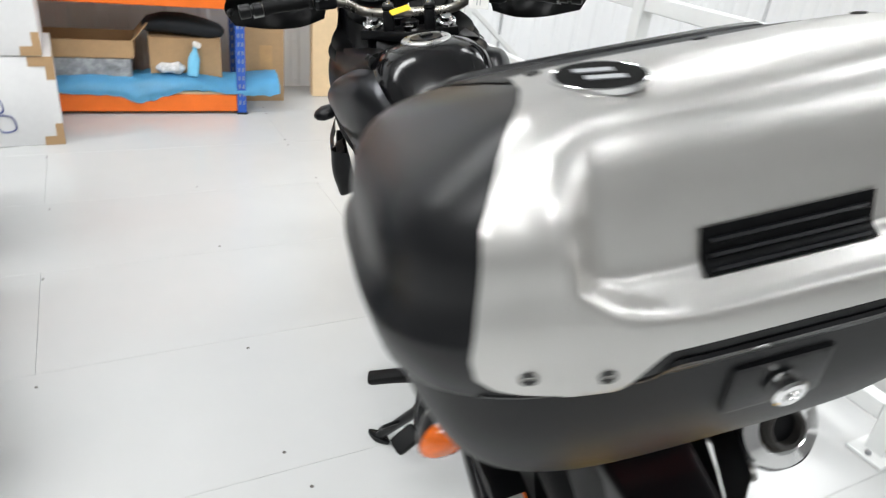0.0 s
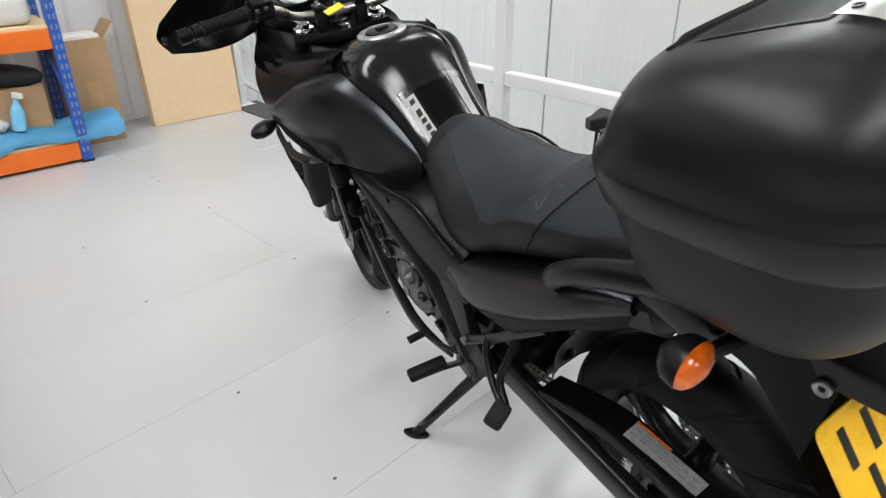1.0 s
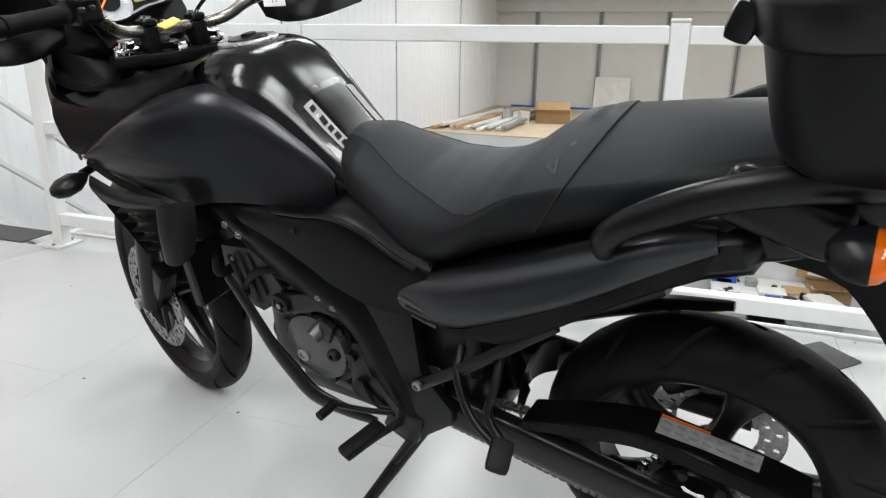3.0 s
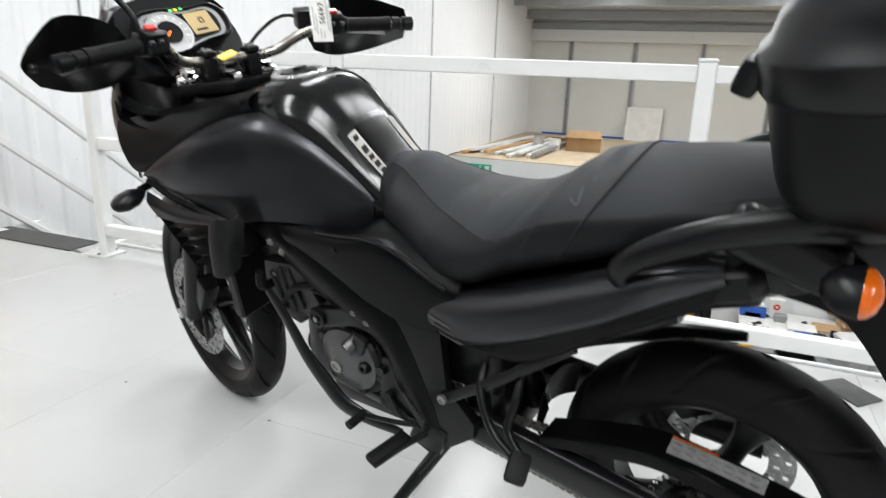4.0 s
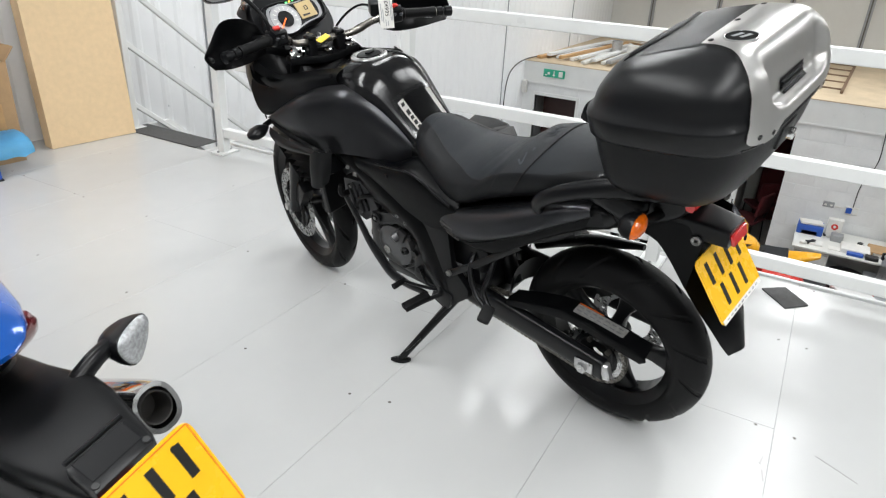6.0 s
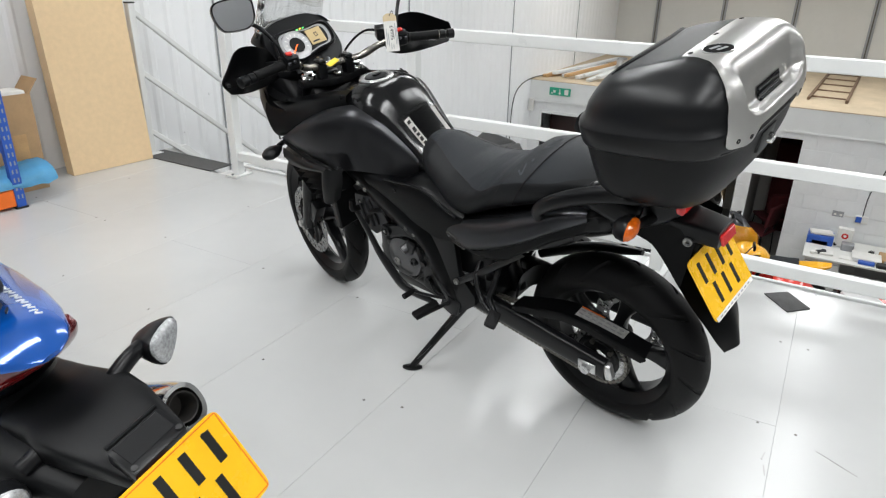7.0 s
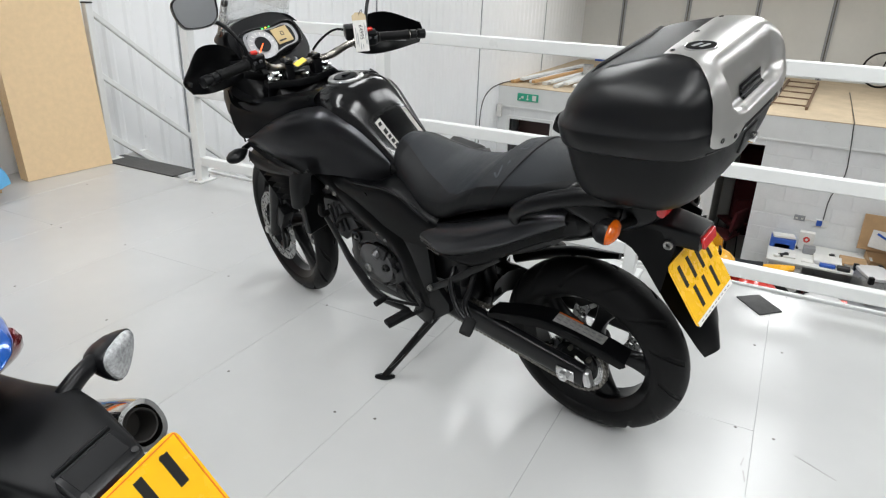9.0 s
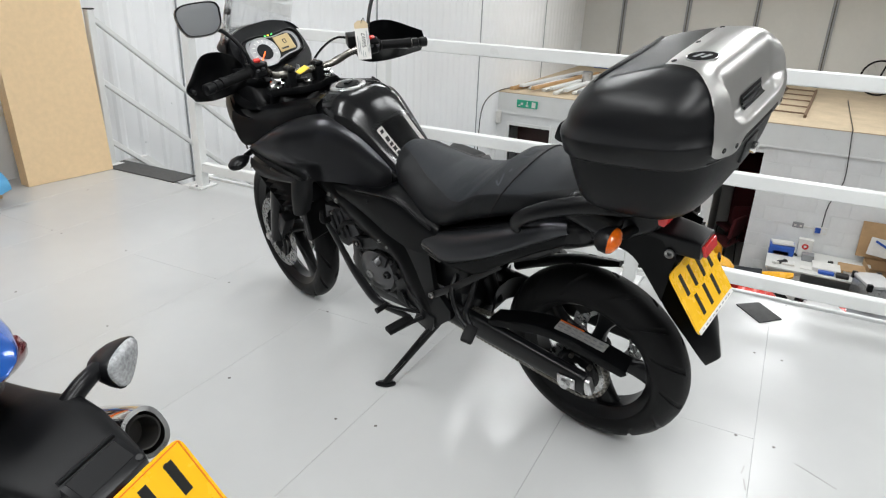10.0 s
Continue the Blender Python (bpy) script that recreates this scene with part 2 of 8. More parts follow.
MIRROR = mat("mirror_glass", (0.85, 0.86, 0.88), 0.02, 1.0, var=0.01, rvar=0.01)
CANDY = mat("blue_candy_paint", (0.003, 0.075, 0.36), 0.16, 0.35, var=0.1, coat=1.0)
GLASS = mat("clear_screen", (0.95, 0.96, 0.96), 0.02, var=0.01, rvar=0.0, trans=1.0)
GLASS.node_tree.nodes["Principled BSDF"].inputs["IOR"].default_value = 1.12
LCD = mat("lcd_screen", (0.36, 0.27, 0.13), 0.3, alpha_glow=0.3)
LAMPRED = mat("warning_light", (1.0, 0.12, 0.02), 0.3, alpha_glow=2.5)
LAMPGRN = mat("green_light", (0.1, 0.8, 0.2), 0.3, alpha_glow=1.5)
LAMPYEL = mat("yellow_light", (1.0, 0.6, 0.05), 0.3, alpha_glow=1.5)
BARMET = mat("titanium_bar", (0.34, 0.32, 0.29), 0.30, 0.95, var=0.06, scale=20)

# ---- the building: upper floor, rail, stairwell, hall below, far deck ----
N_WALL, EDGE, RAIL_X, FAR_X, BACK_X = 4.30, 1.40, 1.24, 9.16, 14.0
GROUND, DECK_Z = -3.05, -0.43
WEST, SOUTH = -5.2, -6.6


def structure(name, bm, material, label, category, smooth=False):
    return tagged(part(name, bm, material, None, "", smooth), label, category, kind="structure")


# floor: a slab with painted boards laid on it
bm = box(WEST, EDGE, SOUTH, 3.30, -0.32, -0.004)
box(WEST, 1.19, 3.30, N_WALL, -0.32, -0.004, bm=bm)
floor = structure("floor", bm, JOINT, "light grey painted board floor of the upper deck", "floor")
bm = box(EDGE, EDGE + 0.02, SOUTH, 3.30, -0.34, 0.012, 0.004)
part("edge_trim", bm, WHITE, floor, "white steel edge of the deck", smooth=False)

# stair with white banisters down the ribbed wall
stair = tagged(thing("staircase", "white steel stair going down beside the ribbed wall", "stairs"), kind="structure")
for k in range(14):
    zz = -0.218 * (k + 1)
    part("tread", box(1.40 + 0.25 * k, 1.68 + 0.25 * k, 3.36, 4.08, zz - 0.03, zz, 0.004), MATGREY, stair, smooth=False)
for yy in (3.32, 4.12):
    b = bmesh.new()
    for v in ((1.38, 0.0), (1.38, -0.3), (4.8, -3.05), (5.1, -3.05), (1.6, 0.0)):
        b.verts.new((v[0], yy - 0.02, v[1]))
    f = b.faces.new(b.verts)
    ext = bmesh.ops.extrude_face_region(b, geom=[f])
    bmesh.ops.translate(b, verts=[v for v in ext["geom"] if isinstance(v, bmesh.types.BMVert)], vec=(0, 0.04, 0))
    part("stringer", b, WHITE, stair, smooth=False)


def bar(a, b, w, bm=None):
    """A square steel bar from a to b."""
    d = Vector(b) - Vector(a)
    m = d.to_track_quat("Y", "Z").to_matrix().to_4x4()
    return obox((Vector(a) + Vector(b)) / 2, (w, d.length, w), m, 0.004, 1, bm)


def banister(y, ends):
    ob = tagged(thing("stair_banister", "white square-tube stair banister with three sloping bars", "banister"), kind="structure")
    part("post", box(1.24, 1.29, y - 0.025, y + 0.025, 0.0, 1.08, 0.004), WHITE, ob, smooth=False)
    part("cap", box(1.237, 1.293, y - 0.028, y + 0.028, 1.08, 1.09, 0.003), INK, ob, smooth=False)
    part("foot_plate", box(1.20, 1.33, y - 0.06, y + 0.06, 0.0, 0.01, 0.002), WHITE, ob, smooth=False)
    for z in (1.035, 0.615, 0.185):
        part("sloping_bar", bar((1.27, y, z), (1.27 + ends, y, z - 0.78 * ends), 0.034), WHITE, ob, smooth=False)
    part("lower_post", bar((1.27 + ends, y, 1.1 - 0.78 * ends), (1.27 + ends, y, -0.15 - 0.78 * ends), 0.05), WHITE, ob, smooth=False)
    return ob


banister(4.09, 3.4)
bm = box(1.185, 1.385, 3.37, 4.10, 0.0, 0.008, 0.002)
tagged(part("stair_mat", bm, MATGREY, None, "", False), "dark grey non-slip strip on the top step", "mat")

# guard rail along the edge
rail = tagged(thing("guard_rail", "white square-tube guard rail along the deck edge", "rail"), kind="structure")
POSTS = [3.15 - 1.435 * k for k in range(7)]
for y in POSTS:
    post = part("post", box(RAIL_X - 0.03, RAIL_X + 0.03, y - 0.03, y + 0.03, 0.0, 1.085, 0.004), WHITE, rail, smooth=False)
    part("cap", box(RAIL_X - 0.032, RAIL_X + 0.032, y - 0.032, y + 0.032, 1.085, 1.097, 0.003), WHITE, post, "white end cap", smooth=False)
    part("foot_plate", box(RAIL_X - 0.075, RAIL_X + 0.075, y - 0.055, y + 0.055, 0.0, 0.012, 0.002), WHITE, post, smooth=False)
    for sx in (-0.055, 0.055):
        part("bolt", lathe([(0.012, 0), (0.012, 0.009), (0.022, 0.009), (0.022, 0)], (RAIL_X + sx, y, 0), (0, 0, 1), 6), STEEL, post, smooth=False)
for a, b in zip(POSTS, POSTS[1:]):
    for z in (1.045, 0.595, 0.14):
        part("rail_bar", box(RAIL_X - 0.026, RAIL_X + 0.026, b + 0.031, a - 0.031, z - 0.03, z + 0.03, 0.004), WHITE, rail, smooth=False)

# ribbed wall
PITCH, DEPTH = 0.20, 0.011


def ribbed(x0, x1, z0, z1, y):
    prof, x = [], x0
    while x < x1:
        prof += [(x, 0), (x + 0.105, 0), (x + 0.130, -DEPTH), (x + 0.165, -DEPTH), (x + 0.190, 0)]
        x += PITCH
    b = bmesh.new()
    lo = [b.verts.new((px, y + py, z0)) for px, py in prof]
    hi = [b.verts.new((px, y + py, z1)) for px, py in prof]
    for i in range(len(prof) - 1):
        b.faces.new((lo[i], lo[i + 1], hi[i + 1], hi[i]))
    box(x0, x1, y + 0.02, y + 0.14, z0, z1, bm=b)
    return b


wall_north = structure("wall_north", ribbed(WEST, BACK_X + 0.1, GROUND, 6.0, N_WALL), SHEET, "white ribbed steel wall sheets", "wall")
for x in (-3.8, 2.2, 5.2, 8.24, 11.3):
    part("sheet_joint", box(x - 0.004, x + 0.004, N_WALL - DEPTH - 0.004, N_WALL, GROUND, 5.0), STEEL, wall_north, smooth=False)
for z in (-1.6, 0.05, 0.32, 1.55):
    b = bmesh.new()
    x = WEST + 0.05
    while x < BACK_X:
        lathe([(0, 0.0), (0, 0.011), (0.005, 0.009), (0.008, 0.0)], (x, N_WALL - DEPTH, z), (0, -1, 0), 6, b)
        x += 0.3
    tagged(part("fixing", b, SHEET, wall_north, smooth=False), kind="stuff")
# unseen walls added to close the room, grey to darken its sides
structure("unseen_wall_west", box(WEST - 0.15, WEST, SOUTH, N_WALL, GROUND, 6.0), DIM, "unseen grey wall added to close the room behind the deck", "wall")
structure("unseen_wall_south", box(WEST, BACK_X, SOUTH - 0.15, SOUTH, GROUND, 6.0), DIM, "unseen grey wall added to close the end of the hall", "wall")

# hall floor below
structure("hall_floor", box(EDGE - 4, BACK_X, SOUTH, N_WALL, GROUND - 0.2, GROUND), CONC, "grey concrete floor of the hall below", "floor")
structure("wall_under", box(-2.7, -2.6, SOUTH, N_WALL, GROUND, -0.32), BLOCK, "painted wall under the deck", "wall")

# block wall under the far deck, with three openings
OPENINGS = [(3.30, 4.05, -1.00), (0.70, 1.71, -0.90), (-0.09, 0.50, -0.90)]
bm = bmesh.new()
far = structure("wall_east", box(FAR_X, FAR_X + 0.10, 4.05, N_WALL, GROUND, DECK_Z - 0.36), BLOCK, "white painted block wall with open doorways", "wall")
spans = [(1.71, 3.30, -1.0), (0.50, 0.70, -0.9), (SOUTH, -0.09, -0.9)]
for k, (y0, y1, top) in enumerate(spans):
    part("pier", box(FAR_X + 0.004, FAR_X + 0.10, y0, y1, GROUND, DECK_Z - 0.36), BLOCK, far, smooth=False)
for y0, y1, top in OPENINGS:
    part("lintel", box(FAR_X + 0.004, FAR_X + 0.10, y0, y1, top, DECK_Z - 0.36), BLOCK, far, smooth=False)
fascia = structure("deck_fascia", box(FAR_X - 0.025, FAR_X + 0.1, SOUTH, N_WALL, DECK_Z - 0.36, DECK_Z - 0.012), WHITE, "white boarded edge of the far deck", "fascia")
part("cover_strip", box(FAR_X - 0.032, FAR_X - 0.026, SOUTH, N_WALL, DECK_Z - 0.375, DECK_Z - 0.345), WHITE, fascia, smooth=False)
structure("far_deck", box(FAR_X - 0.03, BACK_X, SOUTH, N_WALL, DECK_Z - 0.012, DECK_Z), DECK, "bare chipboard top of the far deck", "deck")

# rooms behind the openings
structure("room_wall_back", box(12.0, 12.1, SOUTH, N_WALL, GROUND, DECK_Z - 0.02), PANEL, "plain wall of the store room", "wall")
structure("room_wall_between", box(FAR_X + 0.1, 12.0, 0.55, 0.65, GROUND, DECK_Z - 0.02), PANEL, "plain wall between the store rooms", "wall")
structure("room_wall_by_door", box(FAR_X + 0.1, 12.0, 2.5, 2.6, GROUND, DECK_Z - 0.02), PANEL, "plain wall beside the lobby", "wall")
door_1 = tagged(thing("door_1", "dark red-brown door standing open in the lobby", "door"), kind="structure")
part("leaf", box(FAR_X + 0.42, FAR_X + 0.46, 3.36, 4.04, GROUND, -1.05, 0.004), mat("dark_wood_door", (0.035, 0.010, 0.008), 0.5, var=0.2), door_1, smooth=False)
for y0, y1, top in OPENINGS[:1]:
    fr = tagged(thing("door_frame", "white painted door frame in the block wall", "door frame"), kind="structure")
    part("jamb", box(FAR_X - 0.02, FAR_X + 0.1, y1, y1 + 0.055, GROUND, top + 0.055, 0.004), WHITE, fr, smooth=False)
    part("jamb", box(FAR_X - 0.02, FAR_X + 0.1, y0 - 0.055, y0, GROUND, top + 0.055, 0.004), WHITE, fr, smooth=False)
    part("head", box(FAR_X - 0.02, FAR_X + 0.1, y0, y1, top, top + 0.055, 0.004), WHITE, fr, smooth=False)

# panelled back wall over the far deck
back = structure("wall_back", box(BACK_X, BACK_X + 0.15, SOUTH, N_WALL, GROUND, 6.0), PANEL, "pale panelled wall with grey steel studs", "wall")
y = 3.40
while y > SOUTH:
    part("stud", box(BACK_X - 0.05, BACK_X - 0.001, y - 0.05, y + 0.05, DECK_Z, 1.60, 0.004), STEEL, back, smooth=False)
    part("stud_slot", box(BACK_X - 0.054, BACK_X - 0.0505, y - 0.012, y + 0.012, DECK_Z, 1.60), SCREW, back, smooth=False)
    y -= 1.37
beam = structure("eaves_beam", box(BACK_X - 0.16, BACK_X - 0.002, SOUTH, N_WALL, 1.60, 1.84, 0.006), WHITE, "white steel eaves beam", "beam")
part("gutter_gap", box(BACK_X - 0.12, BACK_X - 0.003, SOUTH, N_WALL, 1.842, 1.99), STEEL, beam, smooth=False)

# roof: two slopes of sheet with rooflight openings, purlins below
def roof_slab(x0, x1, y0, y1):
    b = bmesh.new()
    c = [(x0, y0), (x1, y0), (x1, y1), (x0, y1)]
    lo = [b.verts.new((x, y, roof_z(x))) for x, y in c]
    hi = [b.verts.new((x, y, roof_z(x) + 0.12)) for x, y in c]
    b.faces.new(lo)
    b.faces.new(hi[::-1])
    for i in range(4):
        b.faces.new((lo[i], hi[i], hi[(i + 1) % 4], lo[(i + 1) % 4]))
    return b


half = STRIP_W / 2
ceiling = structure("ceiling", roof_slab(0.5, BACK_X + 0.1, STRIP_Y[2] + half, N_WALL), ROOF, "white ribbed roof sheets with long rooflights", "ceiling")
bays = [(SOUTH, STRIP_Y[0] - half), (STRIP_Y[0] + half, STRIP_Y[1] - half), (STRIP_Y[1] + half, STRIP_Y[2] - half)]
for y0, y1 in bays:
    part("roof_sheet", roof_slab(0.5, BACK_X + 0.1, y0, y1), ROOF, ceiling, smooth=False)
for y0, y1 in bays + [(STRIP_Y[2] + half, N_WALL)]:
    part("roof_sheet", roof_slab(WEST, 0.5, y0, y1), ROOF, ceiling, smooth=False)
for y in STRIP_Y:
    for x0, x1 in ((WEST, STRIPS[0][0]), (STRIPS[0][1], 0.5), (0.5, STRIPS[1][0]), (STRIPS[1][1], STRIPS[2][0]), (STRIPS[2][1], BACK_X + 0.1)):
        part("roof_sheet", roof_slab(x0, x1, y - half, y + half), ROOF, ceiling, smooth=False)
for x in (-3.9, -2.4, -0.9, 0.5, 1.9, 3.4, 4.9, 6.4, 7.9, 9.4, 10.9, 12.4, 13.4):
    z = roof_z(x)
    part("purlin", box(x - 0.03, x + 0.03, SOUTH, N_WALL, z - 0.20, z - 0.03), STEEL if x > 9 else WHITE, ceiling, smooth=False)

# ---- the parked touring motorcycle, built upright, then leaned on its side stand ----
LEAN, HEADING = 13.0, 12.5
BIKE_M = pose(0, 0, 0, 0, 0, -HEADING) @ pose(0, 0, 0, 0, -LEAN, 0)
bike = thing("motorcycle", "dark grey and black adventure touring motorcycle on its side stand", "motorcycle", BIKE_M)

RA, FA = Vector((0, 0.1275, 0.3075)), Vector((0, 1.606, 0.3295))
STEER, STEER_AT = 12.0, Vector((0, 1.285, 1.0))
STEER_AX = Vector((0, -0.36, 0.93)).normalized()
STEER_M = Matrix.Translation(STEER_AT) @ Matrix.Rotation(radians(-STEER), 4, STEER_AX) @ Matrix.Translation(-STEER_AT)


def bp(name, b, material, parent=None, label="", steer=False, **kw):
    if steer:
        b.transform(STEER_M)
    return part(name, b, material, parent or bike, label, **kw)


def tyre(c, R, w, grooves):
    """A tyre with slanting tread grooves cut in."""
    b = bmesh.new()
    seg, m = 14 * 24, 34
    r = w / 2
    slim = w < 0.12
    rim_r = R - r * (1.42 if slim else 1.23)
    rings = []
    for i in range(seg):
        ring = []
        for j in range(m):
            u = -1 + 2 * j / (m - 1)
            t = 2 * math.pi * (i / seg - 1.3 * abs(u) ** 1.3 / grooves)
            a = u * 2.15
            x, h = r * math.sin(a) * (1.0 if abs(a) < 1.57 else 0.98), math.cos(a)
            rad = R - r + r * h * (1.0 if h > 0 else (0.75 if slim else 0.40))
            cut = 0.0
            if abs(u) < 0.62:
                for sgn, ph in ((1, 0.0), (-1, 0.5)):
                    if u * sgn > 0.05:
                        p = (i * grooves / seg + ph) % 1.0
                        if p < 0.10 and (0.10 < abs(u) < 0.58):
                            cut = 0.007
            rad -= cut
            ring.append((c.x + x, c.y + rad * math.cos(t), c.z + rad * math.sin(t)))
        rings.append(ring)
    rows = [[b.verts.new(p) for p in ring] for ring in rings]
    for i in range(seg):
        p, q = rows[i], rows[(i + 1) % seg]
        for j in range(m - 1):
            b.faces.new((p[j], p[j + 1], q[j + 1], q[j]))
    return b, rim_r


def disc_mesh(c, x, r0, r1, holes, thick=0.004):
    """A drilled brake disc."""
    b = bmesh.new()
    seg, rows = 108, 5
    grid = [[b.verts.new((x, c.y + (r0 + (r1 - r0) * j / rows) * math.cos(2 * math.pi * i / seg), c.z + (r0 + (r1 - r0) * j / rows) * math.sin(2 * math.pi * i / seg))) for j in range(rows + 1)] for i in range(seg)]
    faces = []
    for i in range(seg):
        for j in range(rows):
            if (j == 1 and i % 6 == 0) or (j == 3 and i % 6 == 3):
                continue
            p, q = grid[i], grid[(i + 1) % seg]
            faces.append(b.faces.new((p[j], p[j + 1], q[j + 1], q[j])))
    bmesh.ops.solidify(b, geom=faces, thickness=thick)
    return b


def wheel(name, c, R, w, spokes, steer, label, phase=0.0):
    b, rr = tyre(c, R, w, 14)
    if steer:
        b.transform(STEER_M)
    wh = part(name, lathe([(-0.03, 0.018), (-0.055, 0.022), (-0.055, 0.034), (-0.03, 0.042), (0.03, 0.042), (0.055, 0.034), (0.055, 0.022), (0.03, 0.018)], c, (1, 0, 0), 28, closed=True) if not steer else lathe([(-0.06, 0.012), (-0.06, 0.03), (0.06, 0.03), (0.06, 0.012)], c, (1, 0, 0), 28, closed=True), BLKMET, bike, label)
    if steer:
        wh.data.transform(STEER_M)
    part("tyre", b, RUBBER, wh, "black road tyre with slanting grooves", angle=30)
    hw = w * 0.40
    prof = [(-hw, rr + 0.018), (-hw - 0.004, rr + 0.010), (-hw + 0.004, rr - 0.004), (-hw * 0.5, rr - 0.026), (hw * 0.5, rr - 0.026), (hw - 0.004, rr - 0.004), (hw + 0.004, rr + 0.010), (hw, rr + 0.018), (hw - 0.01, rr + 0.012), (hw * 0.45, rr - 0.010), (-hw * 0.45, rr - 0.010), (-hw + 0.01, rr + 0.012)]
    b = lathe(prof, c, (1, 0, 0), 72, closed=True)
    if steer:
        b.transform(STEER_M)
    part("rim", b, BLKMET, wh)
    for k in range(spokes):
        a = phase + 2 * math.pi * k / spokes
        rings = []
        for u in np.linspace(0, 1, 7):
            rad = 0.032 + (rr - 0.020 - 0.032) * u
            wid = 0.030 - 0.012 * math.sin(u * math.pi) + 0.016 * u ** 3
            dep = 0.030 - 0.012 * u
            aa = a + 0.10 * u
            ring = []
            for p, q in sup(0, 0, wid, dep, 3.0, 12):
                d = Vector((0, math.cos(aa), math.sin(aa)))
                s = Vector((0, -math.sin(aa), math.cos(aa)))
                ring.append(c + d * rad + s * p + Vector((q, 0, 0)))
            rings.append(ring)
        b = loft(bmesh.new(), rings)
        if steer:
            b.transform(STEER_M)
        part("spoke", b, BLKMET, wh)
    return wh


rear_wheel = wheel("rear_wheel", RA, 0.305, 0.146, 5, False, "black cast rear wheel", 0.55)
front_wheel = wheel("front_wheel", FA, 0.3265, 0.098, 5, True, "black cast front wheel turned aside", 0.2)
bp("rear_disc", disc_mesh(RA, 0.095, 0.075, 0.125, 18), DISC, rear_wheel, "drilled steel brake disc")
for s in (-1, 1):
    b = disc_mesh(FA, s * 0.075, 0.105, 0.155, 18)
    bp("front_disc", b, DISC, front_wheel, "drilled steel brake disc", steer=True)
    b = bmesh.new()
    for k in range(6):
        a = 2 * math.pi * k / 6
        tube([FA + Vector((s * 0.066, 0.03 * math.cos(a), 0.03 * math.sin(a))), FA + Vector((s * 0.072, 0.112 * math.cos(a + 0.3), 0.112 * math.sin(a + 0.3)))], 0.008, 6, bm=b)
    lathe([(0.0, 0.022), (0.004 * s, 0.036), (0.010 * s, 0.036), (0.012 * s, 0.022)], FA + Vector((s * 0.060, 0, 0)), (1, 0, 0), 24, b)
    tagged(bp("disc_carrier", b, BLKMET, front_wheel, steer=True), kind="stuff")

# fork, calipers, mudguard
for s in (-1, 1):
    top, low = Vector((s * 0.10, 1.31, 1.035)), Vector((s * 0.098, FA.y - 0.035, FA.z))
    mid = low + (top - low) * 0.40
    leg = bp("fork_leg", tube([low, mid], 0.029, 16), BLKMET, None, "black lower fork leg", steer=True)
    bp("fork_tube", tube([mid, top], 0.0215, 16), BLKMET, leg, "dark fork tube", steer=True)
    bp("dust_seal", tube([mid - (top - low) * 0.02, mid + (top - low) * 0.012], 0.032, 16), RUBBER, leg, steer=True)
    d = (top - low).normalized()
    bp("fork_cap", lathe([(-0.01, 0.027), (0.006, 0.027), (0.008, 0.024), (0.009, 0.017), (0.020, 0.016), (0.021, 0.012), (0.021, 0)], top, d, 24), CHROME, leg, "chromed fork cap with adjuster", steer=True)
    cal = obox((s * 0.085, FA.y - 0.11, FA.z + 0.09), (0.05, 0.055, 0.11), pose(0, 0, 0, 35, 0, 0), 0.010, 2)
    obox((s * 0.09, FA.y - 0.075, FA.z + 0.045), (0.02, 0.04, 0.10), pose(0, 0, 0, 35, 0, 0), 0.006, 1, cal)
    bp("brake_caliper", cal, BLKMET, None, steer=True)
    bp("brake_hose", tube([(s * 0.09, FA.y - 0.12, FA.z + 0.14), (s * 0.10, FA.y - 0.14, FA.z + 0.26), (s * 0.07, FA.y - 0.13, FA.z + 0.42), (s * 0.05, 1.36, 0.90)], 0.005, 6), RUBBER, None, steer=True)
    bp("axle_nut", lathe([(0, 0.016), (0.03, 0.016), (0.032, 0.012), (0.032, 0)], (s * 0.10, FA.y, FA.z), (s, 0, 0), 12), ALU, front_wheel, steer=True)
rings = []
for k in range(15):
    a = radians(52 + 6.2 * k)
    r0 = 0.362
    ring = [(x, FA.y + (r0 - 0.055 * (abs(x) / 0.072) ** 3) * math.cos(a), FA.z + (r0 - 0.055 * (abs(x) / 0.072) ** 3) * math.sin(a)) for x in np.linspace(-0.072, 0.072, 11)]
    rings.append(ring)
b = loft(bmesh.new(), rings, closed=False)
bmesh.ops.solidify(b, geom=b.faces[:], thickness=0.004)
bp("front_mudguard", b, SATIN, None, "black front mudguard", steer=True)

# clamp, handlebar and controls
b = plate2([(-0.135, 1.29), (-0.125, 1.345), (-0.05, 1.335), (0.05, 1.335), (0.125, 1.345), (0.132, 1.29), (0.09, 1.280), (0.038, 1.246), (-0.038, 1.246), (-0.09, 1.280)], 2, 1.000, 0.026, 0.005)
clamp = bp("top_clamp", b, BLKMET, None, "black top yoke", steer=True)
bp("steering_nut", lathe([(0, 0.019), (0.012, 0.019), (0.016, 0.013), (0.016, 0)], (0, 1.265, 1.026), (0, 0, 1), 6), CHROME, clamp, steer=True)
bp("ignition_switch", lathe([(-0.06, 0.026), (0.012, 0.026), (0.016, 0.02), (0.016, 0)], (0, 1.325, 1.026), (0, 0, 1), 20), BLKMET, clamp, steer=True)
key = bp("ignition_key", obox((0.0, 1.325, 1.062), (0.004, 0.022, 0.045), None, 0.0015), ALU, clamp, steer=True)
bp("key_fob", obox((-0.022, 1.250, 1.082), (0.056, 0.022, 0.005), pose(0, 0, 0, 25, -10, 24), 0.0025), mat("yellow_fob", (0.85, 0.60, 0.02), 0.4), key, "yellow plastic key tag", steer=True)
